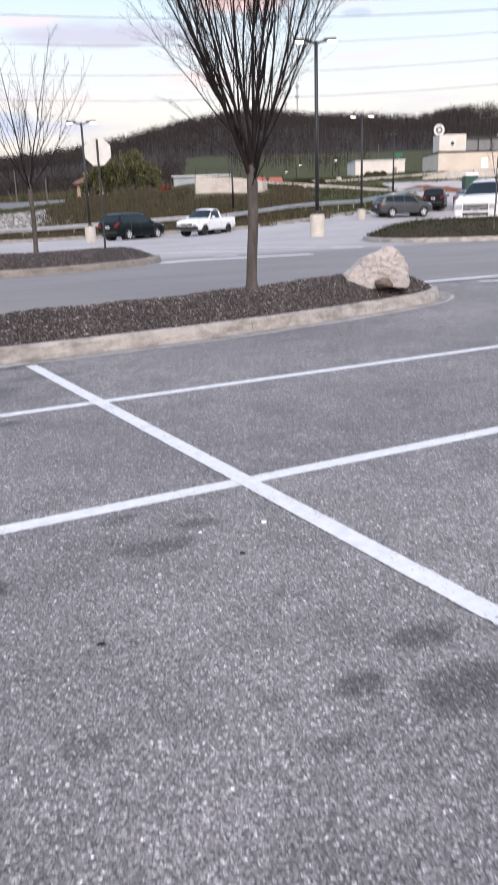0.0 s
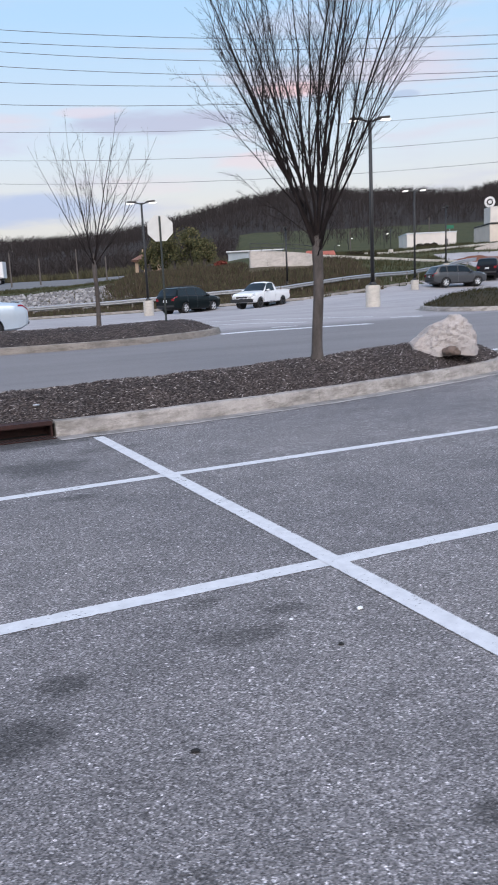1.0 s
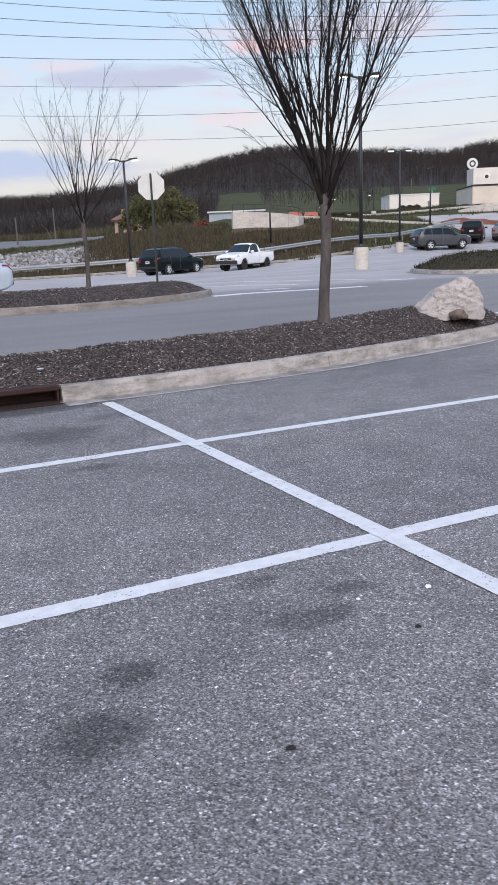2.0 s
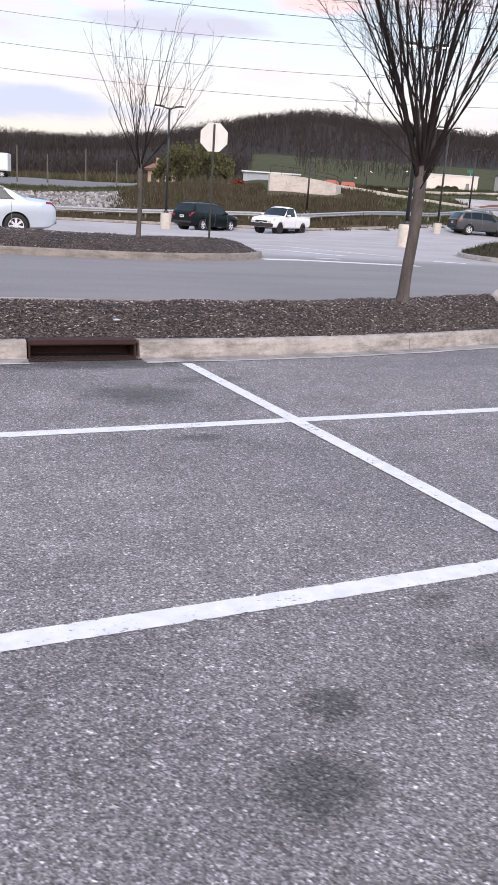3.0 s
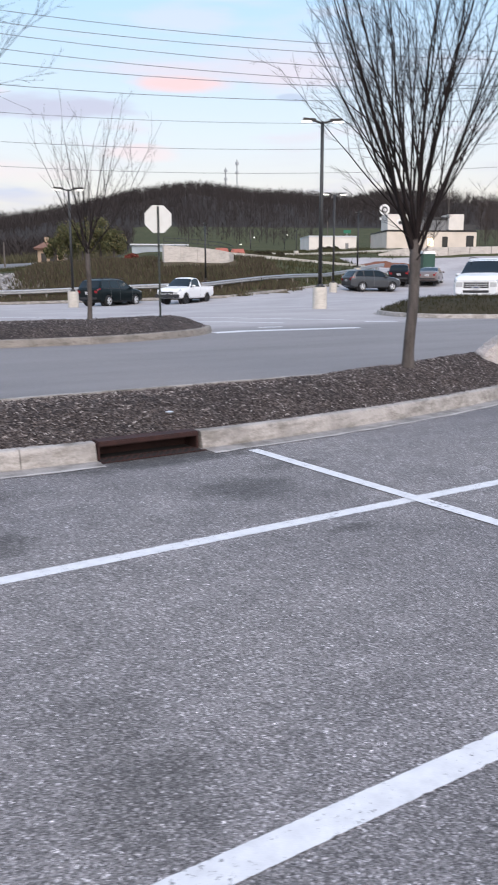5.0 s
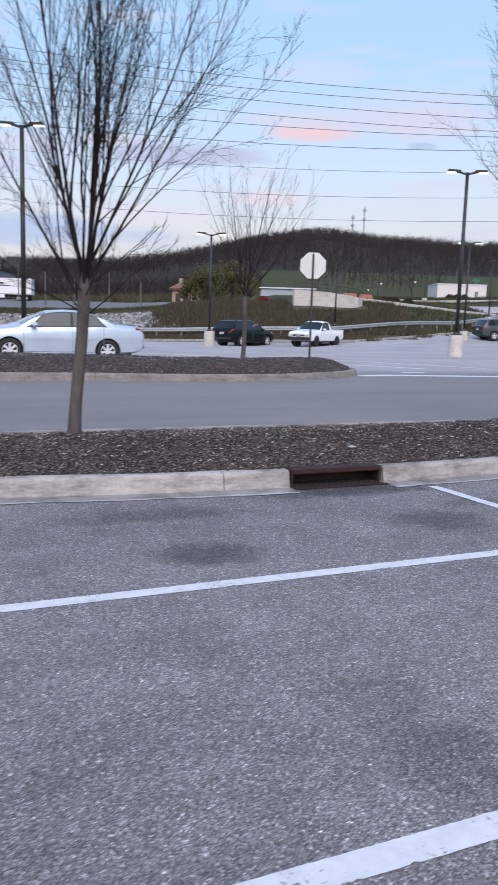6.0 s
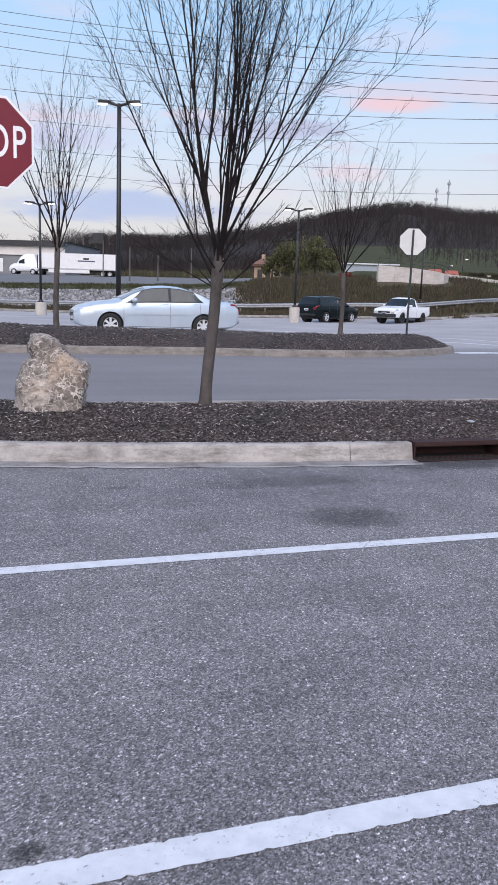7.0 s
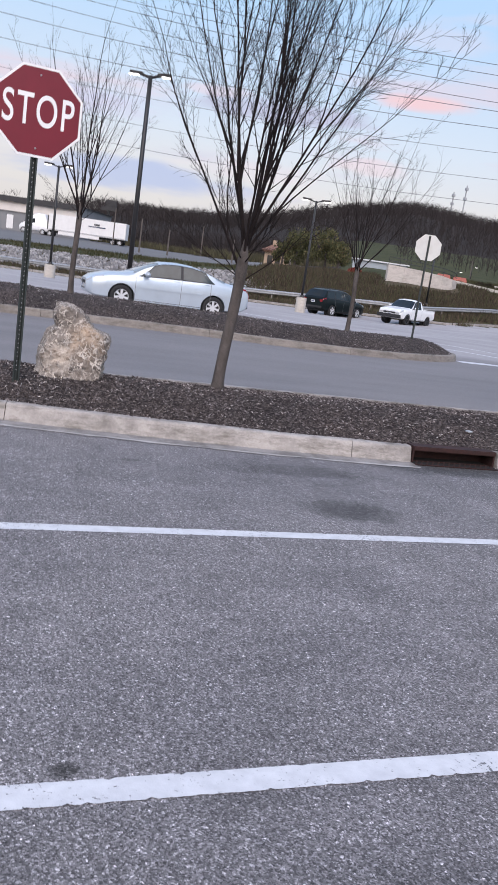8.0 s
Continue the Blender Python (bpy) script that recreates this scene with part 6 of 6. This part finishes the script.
def car(label, category, body, paint, wheels, wheel_r, x, y, heading, glass, doors, screens, z=None, spokes=6, rear=True, roof_rails=False, lamps=None, rims=None, grille="small", screen=None):
    """heading: degrees anticlockwise from +x, the way the car points."""
    gz = ground_z(x, y) * K if z is None else z * K
    root = empty(category.replace(" ", "_"), pose(x, y, gz / K, 0, 0, heading))
    tagged(root, label, category, "parked vehicles")
    METRIC.append(root)
    L = body.l / 2
    st = sorted(set([round(-L + body.l * i / 44, 3) for i in range(45)] + [round(p[0], 3) for c in (body.top, body.belt, body.plan) for p in c if -L <= p[0] <= L]))
    me = cut_arches(body.skin(st), wheels, wheel_r, body.half)
    me.materials.clear()
    me.materials.append(paint)
    me.name = "body"
    me.shade_smooth()
    shell = new("body", me)
    shell.parent = root
    es = shell.modifiers.new("edges", "EDGE_SPLIT")
    es.split_angle = radians(38)
    b = bmesh.new()
    box(b, -L + 0.35, L - 0.35, -body.half + 0.25, body.half - 0.25, body.at(body.low, 0) - 0.02, 0.55)
    part("underbody", b, TRIM, root)
    for wx in wheels:
        for s in (-1, 1):
            wheel(root, wx, s * (body.half - 0.115), wheel_r, 0.21, spokes, rims)
            b = bmesh.new()
            tube(b, [Vector((wx, s * (body.half - 0.40), wheel_r * 0.98)), Vector((wx, s * (body.half - 0.24), wheel_r * 0.98))], [wheel_r * 1.15] * 2, 28, True)
            part("wheel_well", b, TRIM, root)
    for s in (-1, 1):
        part("window_trim", body.patch(glass[-1][0] - 0.05, glass[0][1] + 0.05, 6.02, 7.0, s, 0.0015, 12, 3, glass[-1][4], glass[0][5]), TRIM, root)
        for x0, x1, r0, r1, s0, s1, gm in glass:
            part("side_window", body.patch(x0, x1, r0, r1, s, 0.004, 6, 3, s0, s1), gm, root)
        for k, dx in enumerate(doors):
            part("door_seam", body.patch(dx - 0.006, dx + 0.006, 2.2, 5.95, s, 0.002, 1, 8), SEAM, root)
        for dx in doors[1:]:
            part("door_handle", body.patch(dx + 0.06, dx + 0.23, 5.15, 5.45, s, 0.025, 2, 1), paint, root)
        part("sill", body.patch(wheels[1] + wheel_r * 1.2, wheels[0] - wheel_r * 1.2, 1.0, 2.2, s, 0.006, 4, 2), TRIM, root)
        # mirror
        mx = glass[0][1] - 0.22
        b = bmesh.new()
        box(b, -0.08, 0.07, -0.11, 0.11, -0.07, 0.07, 0.03)
        part("mirror", b, paint, root, "", True, pose(mx, s * (body.half + 0.09), body.at(body.belt, mx) + 0.08))
    for nm, x0, x1 in screens:
        part(nm, body.across(x0, x1, 7.15), screen or CAR_GLASS, root, "", True)
    zf, zr = body.at(body.low, L), body.at(body.low, -L)
    hf, hr = body.half * body.at(body.plan, L), body.half * body.at(body.plan, -L)
    zhood, zdeck = body.at(body.belt, L), body.at(body.belt, -L)
    fl, rl = lamps
    for s in (-1, 1):
        part("headlight", body.patch(fl[0], L - 0.005, fl[1], fl[2], s, 0.008, 4, 2), CLEAR_LENS, root)
        part("tail_light", body.patch(-L + 0.005, rl[0], rl[1], rl[2], s, 0.008, 4, 2), RED_LENS, root)
        b = bmesh.new()
        box(b, -L - 0.012, -L + 0.01, hr * 0.72, hr * 0.98, zr + (zdeck - zr) * rl[3], zr + (zdeck - zr) * rl[4], 0.004)
        for v in b.verts:
            v.co.y *= s
        part("tail_light_face", b, RED_LENS, root)
        b = bmesh.new()
        box(b, L - 0.01, L + 0.014, hf * 0.66, hf * 0.98, zf + (zhood - zf) * 0.55, zf + (zhood - zf) * 0.88, 0.005)
        for v in b.verts:
            v.co.y *= s
        part("headlight_face", b, CLEAR_LENS, root)
    # grille, bumpers, plates
    b = bmesh.new()
    box(b, L - 0.01, L + 0.01, -hf * 0.60, hf * 0.60, zf + (zhood - zf) * (0.46 if grille == "big" else 0.62), zf + (zhood - zf) * 0.92, 0.006)
    gr = part("grille", b, TRIM, root)
    for i in range(3):
        zz = zf + (zhood - zf) * (0.55 + 0.14 * i if grille == "big" else 0.66 + 0.09 * i)
        b = bmesh.new()
        box(b, L + 0.008, L + 0.024, -hf * 0.58, hf * 0.58, zz, zz + (0.045 if grille == "big" else 0.022), 0.004)
        part("grille_bar", b, CHROME if grille == "big" else TRIM, gr)
    b = bmesh.new()
    box(b, L - 0.01, L + 0.012, -hf * 0.62, hf * 0.62, zf + 0.06, zf + (zhood - zf) * 0.30, 0.006)
    part("air_intake", b, TRIM, root)
    for xx, zz in ((L + 0.02, zf + (zhood - zf) * 0.36), (-L - 0.02, zr + (zdeck - zr) * 0.55)):
        sx = 1 if xx > 0 else -1
        b = bmesh.new()
        box(b, min(xx, xx - 0.02 * sx), max(xx, xx - 0.02 * sx), -0.16, 0.16, zz, zz + 0.15)
        p = part("plate", b, PLATE, root)
        b = bmesh.new()
        box(b, min(xx + 0.002 * sx, xx + 0.004 * sx), max(xx + 0.002 * sx, xx + 0.004 * sx), -0.11, 0.11, zz + 0.05, zz + 0.10)
        part("plate_bar", b, BAR, p)
    b = bmesh.new()
    box(b, -L - 0.02, -L + 0.02, -hr * 0.95, hr * 0.95, zr, zr + (zdeck - zr) * 0.22, 0.01)
    part("rear_bumper_trim", b, TRIM, root)
    if roof_rails:
        for s in (-1, 1):
            b = bmesh.new()
            zt = body.at(body.top, 0)
            wr = body.ring(-0.3)[8][0]
            tube(b, [Vector((0.7, s * wr, zt - 0.02)), Vector((0.5, s * wr, zt + 0.05)), Vector((-1.4, s * wr, zt + 0.05)), Vector((-1.7, s * wr, zt - 0.03))], [0.018] * 4, 6, True)
            part("roof_rail", b, TRIM if paint != GALV else CHROME, root)
    return root


def sedan_body(l=4.82, h=1.47):
    L = l / 2
    return Body(l, 0.905,
                [(-L, 0.42), (-L + 0.25, 0.28), (-1.0, 0.20), (1.0, 0.20), (L - 0.25, 0.24), (L, 0.34)],
                [(-L, 0.86), (-L + 0.15, 0.98), (-1.3, 1.00), (0.0, 0.97), (0.95, 0.94), (1.7, 0.87), (L - 0.18, 0.76), (L, 0.66)],
                [(-L, 0.88), (-L + 0.15, 1.045), (-1.78, 1.08), (-1.55, 1.13), (-0.95, 1.36), (-0.60, h - 0.025), (-0.15, h), (0.25, h - 0.03), (0.48, h - 0.10), (1.05, 1.10), (1.25, 1.02), (1.8, 0.955), (L - 0.18, 0.83), (L, 0.70)],
                [(-L, 0.80), (-L + 0.08, 0.90), (-L + 0.4, 0.97), (-1.0, 1.0), (1.0, 1.0), (L - 0.5, 0.95), (L - 0.15, 0.84), (L, 0.70)])


SILVER = car_paint("silver_blue_paint", (0.50, 0.57, 0.64), 0.35, 0.28)
SEDAN = car("pale silver-blue four-door saloon parked beyond the far island", "sedan", sedan_body(), SILVER, (1.42, -1.30), 0.325, -0.65, 25.2, 180,
    [(-0.25, 0.98, 6.1, 6.95, 0.0, -0.50, CAR_GLASS_LIGHT), (-1.25, -0.33, 6.1, 6.95, 0.30, 0.0, CAR_GLASS_LIGHT)], [1.05, -0.29, -1.18],
    [("windscreen", 1.12, 0.42), ("rear_window", -1.60, -0.85)], spokes=7, lamps=((1.95, 5.3, 6.6), (-2.12, 5.2, 6.4, 0.62, 0.95)), screen=SCREEN_SHEEN)

b = bmesh.new()
box(b, -2.33, -2.14, -0.66, 0.66, 1.085, 1.115, 0.012)
for s_ in (-0.58, 0.58):
    box(b, -2.26, -2.20, s_ - 0.03, s_ + 0.03, 1.02, 1.09)
part("spoiler", b, SILVER, SEDAN)
for s_ in (-1, 1):
    part("side_moulding", sedan_body().patch(-0.95, 0.95, 3.75, 3.95, s_, 0.010, 8, 1), SILVER, SEDAN)

SUV = lambda l, w, h, hood: Body(l, w,
    [(-l / 2, 0.45), (-l / 2 + 0.25, 0.32), (-1.0, 0.26), (1.0, 0.26), (l / 2 - 0.25, 0.28), (l / 2, 0.36)],
    [(-l / 2, 1.02), (-l / 2 + 0.1, 1.10), (-1.2, 1.10), (0.0, 1.06), (0.95, 1.02), (1.6, hood - 0.06), (l / 2 - 0.15, hood - 0.18), (l / 2, hood - 0.30)],
    [(-l / 2, 1.05), (-l / 2 + 0.10, 1.16), (-l / 2 + 0.22, 1.30), (-l / 2 + 0.45, h - 0.10), (-l / 2 + 0.75, h - 0.03), (-0.6, h), (0.1, h - 0.01), (0.45, h - 0.09), (1.05, hood + 0.13), (1.25, hood + 0.04), (1.7, hood), (l / 2 - 0.15, hood - 0.11), (l / 2, hood - 0.26)],
    [(-l / 2, 0.86), (-l / 2 + 0.08, 0.93), (-l / 2 + 0.4, 0.98), (-1.0, 1.0), (1.0, 1.0), (l / 2 - 0.45, 0.96), (l / 2 - 0.12, 0.87), (l / 2, 0.76)], 0.30)
SUV_LAMPS = lambda l: ((l / 2 - 0.45, 5.2, 6.5), (-l / 2 + 0.26, 5.1, 6.2, 0.68, 0.95))
DARK_GREEN = car_paint("dark_green_black_paint", (0.006, 0.010, 0.011), 0.0, 0.3, 0.12)
x, y = far(-3.15, 62)
car("dark green-black family SUV with red tail lamps, on asphalt", "suv", SUV(4.89, 0.92, 1.72, 1.08), DARK_GREEN, (1.48, -1.42), 0.36, x, y, 55 - 25,
    [(-0.20, 1.00, 6.1, 6.95, 0.0, -0.42, CAR_GLASS), (-1.15, -0.28, 6.1, 6.95, 0, 0, CAR_GLASS), (-2.10, -1.23, 6.1, 6.95, 0.22, 0, CAR_GLASS)], [1.08, -0.24, -1.19],
    [("windscreen", 1.12, 0.40), ("rear_window", -2.36, -2.02)], spokes=5, roof_rails=True, lamps=SUV_LAMPS(4.89))
GREY_PAINT = car_paint("metallic_grey_paint", (0.060, 0.064, 0.070), 0.3, 0.3, 0.3)
x, y = far(20.3, 73)
car("metallic grey compact SUV parked side-on", "suv", SUV(4.52, 0.92, 1.68, 1.06), GREY_PAINT, (1.42, -1.27), 0.35, x, y, -25 + 14,
    [(-0.20, 1.00, 6.1, 6.95, 0.0, -0.42, CAR_GLASS), (-1.10, -0.28, 6.1, 6.95, 0, 0, CAR_GLASS), (-1.88, -1.18, 6.1, 6.9, 0.25, -0.05, CAR_GLASS)], [1.08, -0.24, -1.14],
    [("windscreen", 1.12, 0.40), ("rear_window", -2.18, -1.84)], spokes=5, lamps=SUV_LAMPS(4.52))
x, y = far(25.3, 80)
car("black SUV parked beyond a grey one", "suv", SUV(4.6, 0.92, 1.72, 1.08), car_paint("black_paint", (0.008, 0.008, 0.011), 0.0, 0.3, 0.12), (1.42, -1.30), 0.36, x, y, -25 + 70,
    [(-0.20, 1.00, 6.1, 6.95, 0.0, -0.42, CAR_GLASS), (-1.10, -0.28, 6.1, 6.95, 0, 0, CAR_GLASS), (-1.92, -1.18, 6.1, 6.9, 0.25, -0.05, CAR_GLASS)], [1.08, -0.24, -1.14],
    [("windscreen", 1.12, 0.40), ("rear_window", -2.22, -1.88)], spokes=5, lamps=SUV_LAMPS(4.6))
x, y = far(28.6, 80)
car("brownish-grey saloon parked with its tail showing", "sedan", sedan_body(4.7, 1.46), car_paint("taupe_paint", (0.20, 0.165, 0.16), 0.4, 0.3), (1.40, -1.28), 0.32, x, y, -25 + 62,
    [(-0.25, 0.98, 6.1, 6.95, 0.0, -0.50, CAR_GLASS), (-1.20, -0.33, 6.1, 6.95, 0.30, 0.0, CAR_GLASS)], [1.05, -0.29, -1.18],
    [("windscreen", 1.12, 0.42), ("rear_window", -1.60, -0.85)], spokes=6, lamps=((1.95, 5.3, 6.6), (-2.02, 5.2, 6.4, 0.62, 0.95)))
WHITE_PAINT = car_paint("white_paint", (0.74, 0.75, 0.76), 0.0, 0.35)
big = Body(5.2, 1.01,
    [(-2.6, 0.5), (-2.3, 0.36), (-1.0, 0.30), (1.0, 0.30), (2.35, 0.34), (2.6, 0.42)],
    [(-2.6, 1.15), (-2.45, 1.20), (0.0, 1.18), (1.0, 1.16), (1.9, 1.14), (2.45, 1.06), (2.6, 0.98)],
    [(-2.6, 1.2), (-2.5, 1.4), (-2.3, 1.86), (-1.9, 1.94), (-0.5, 1.97), (0.25, 1.95), (0.55, 1.86), (1.15, 1.34), (1.35, 1.27), (2.0, 1.24), (2.45, 1.16), (2.6, 1.02)],
    [(-2.6, 0.88), (-2.5, 0.95), (-2.0, 1.0), (1.8, 1.0), (2.3, 0.97), (2.5, 0.91), (2.6, 0.84)], 0.26)
x, y = far(16.9, 40)
car("large white SUV facing the camera behind a grass island", "suv", big, WHITE_PAINT, (1.60, -1.50), 0.40, x, y, 212,
    [(-0.20, 1.05, 6.1, 6.95, 0.0, -0.42, CAR_GLASS), (-1.20, -0.28, 6.1, 6.95, 0, 0, CAR_GLASS), (-2.25, -1.28, 6.1, 6.95, 0.15, 0, CAR_GLASS)], [1.15, -0.24, -1.24],
    [("windscreen", 1.22, 0.50), ("rear_window", -2.48, -2.28)], spokes=5, z=0.66, roof_rails=True, lamps=((2.25, 4.6, 6.3), (-2.3, 4.6, 6.8, 0.5, 0.97)), grille="big")


def pickup(x, y, heading):
    cab = Body(4.85, 0.885,
        [(-2.42, 0.52), (-2.2, 0.46), (-1.0, 0.34), (1.0, 0.32), (2.2, 0.36), (2.42, 0.42)],
        [(-2.42, 1.06), (-0.62, 1.06), (-0.5, 1.08), (0.9, 1.04), (1.5, 1.00), (2.25, 0.92), (2.42, 0.80)],
        [(-2.42, 1.07), (-0.66, 1.07), (-0.60, 1.12), (-0.50, 1.52), (-0.40, 1.64), (0.05, 1.68), (0.32, 1.64), (0.45, 1.57), (1.00, 1.14), (1.15, 1.08), (1.6, 1.05), (2.25, 0.97), (2.42, 0.84)],
        [(-2.42, 0.93), (-2.3, 0.97), (1.6, 1.0), (2.15, 0.97), (2.35, 0.90), (2.42, 0.84)], 0.30)
    root = car("small white pickup truck with a black front bumper", "pickup truck", cab, WHITE_PAINT, (1.50, -1.42), 0.345, x, y, heading,
               [(-0.30, 0.92, 6.1, 6.95, 0.0, -0.40, CAR_GLASS)], [1.02, -0.42], [("windscreen", 1.08, 0.42), ("rear_window", -0.60, -0.50)], spokes=5,
               lamps=((2.1, 4.6, 6.2), (-2.3, 3.6, 5.9, 0.35, 0.95)), rims=TRIM)
    b = bmesh.new()
    box(b, 2.38, 2.52, -0.86, 0.86, 0.40, 0.62, 0.03)
    part("front_bumper", b, TRIM, root, "black front bumper")
    # the body is closed here; a black sheet paints the bed's inner shade
    b = bmesh.new()
    box(b, -2.30, -0.75, -0.70, 0.70, 1.072, 1.078)
    part("bed_opening", b, TRIM, root, "flat dark sheet for the shade in the open load bed")
    for s in (-0.80, 0.80):
        b = bmesh.new()
        box(b, -2.40, -0.68, s - 0.05, s + 0.05, 1.06, 1.12, 0.015)
        part("bed_rail", b, WHITE_PAINT, root)
    return root


x, y = far(2.5, 62.0)
pickup(x, y, -25 + 180 + 58)


def semi_truck(u, v, heading):
    x, y = far(u, v)
    root = tagged(empty("truck", pose(x, y, ground_z(x, y), 0, 0, heading)), "white articulated lorry with a long box trailer on the far road", "truck")
    METRIC.append(root)
    b = bmesh.new()
    box(b, -10.2, 3.9, -1.28, 1.28, 1.15, 4.0, 0.04)
    tr = part("trailer", b, WHITE_PLASTIC, root, "plain white box trailer")
    for s in (-1, 1):
        b = bmesh.new()
        box(b, -10.0, 3.6, s * 1.29 - 0.012, s * 1.29 + 0.012, 1.15, 1.35)
        part("side_rail", b, GALV, tr)
        b = bmesh.new()
        box(b, -6.5, -3.4, s * 1.30 - 0.01, s * 1.30 + 0.01, 2.6, 2.8)
        part("logo_bar", b, BAR, tr, "plain dark bar for unreadable writing")
        b = bmesh.new()
        box(b, -5.4, -4.4, s * 1.30 - 0.01, s * 1.30 + 0.01, 2.95, 3.25)
        part("logo_bar", b, TRIM, tr)
        b = bmesh.new()
        box(b, -5.5, 2.0, s * 1.25 - 0.02, s * 1.25 + 0.02, 0.55, 1.12)
        part("skirt", b, WHITE_PLASTIC, tr)
    cabin = Body(5.4, 1.22, [(-2.7, 0.7), (2.7, 0.5)], [(-2.7, 1.6), (0.6, 1.9), (1.2, 1.75), (2.4, 1.55), (2.7, 1.2)],
                 [(-2.7, 1.65), (-2.6, 2.0), (-1.9, 3.7), (-0.6, 3.75), (0.1, 3.5), (0.75, 2.9), (1.15, 2.05), (1.4, 1.9), (2.4, 1.68), (2.7, 1.25)],
                 [(-2.7, 0.95), (0.8, 1.0), (2.2, 0.9), (2.7, 0.75)], 0.08)
    st = [round(-2.7 + 5.4 * i / 36, 3) for i in range(37)]
    ob = part("cab", cabin.skin(st), WHITE_PAINT, root, "white cab", True)
    ob.matrix_basis = pose(6.6, 0, 0)
    for s in (-1, 1):
        w = part("cab_window", cabin.patch(-0.2, 0.85, 6.05, 6.6, s, 0.01), CAR_GLASS, ob)
        b = bmesh.new()
        box(b, 3.3, 4.1, s * 1.2 - 0.03, s * 1.2 + 0.03, 1.2, 3.6)
        part("fairing", b, TRIM, root)
    part("windscreen", cabin.across(1.15, 0.65, 7.1), CAR_GLASS, ob)
    b = bmesh.new()
    box(b, -9.9, 8.4, -0.5, 0.5, 0.75, 1.12)
    part("chassis", b, TRIM, root)
    for wx in (-9.2, -7.9, 3.6, 4.9, 8.4):
        for s in (-1, 1):
            wheel(root, wx, s * 1.08, 0.52, 0.32, 6)


semi_truck(-61.7, 165, 180 - 25 + 4)

# ---------- from plan units to metres ----------


def to_metres():
    metric = set()
    for r in METRIC:
        metric.add(r)
        metric.update(r.children_recursive)
    done = set()
    for ob in list(scene.objects):
        if ob.type in ("CAMERA", "LIGHT"):
            continue
        if ob in metric and ob.parent is not None:
            continue
        m = ob.matrix_basis.copy()
        m.translation = m.translation * K
        ob.matrix_basis = m
        if ob in metric or ob.data is None or ob.data.name in done:
            continue
        done.add(ob.data.name)
        if ob.type == "MESH":
            ob.data.transform(Matrix.Scale(K, 4))
        elif ob.type == "FONT":
            ob.data.size *= K
            ob.data.offset *= K


to_metres()
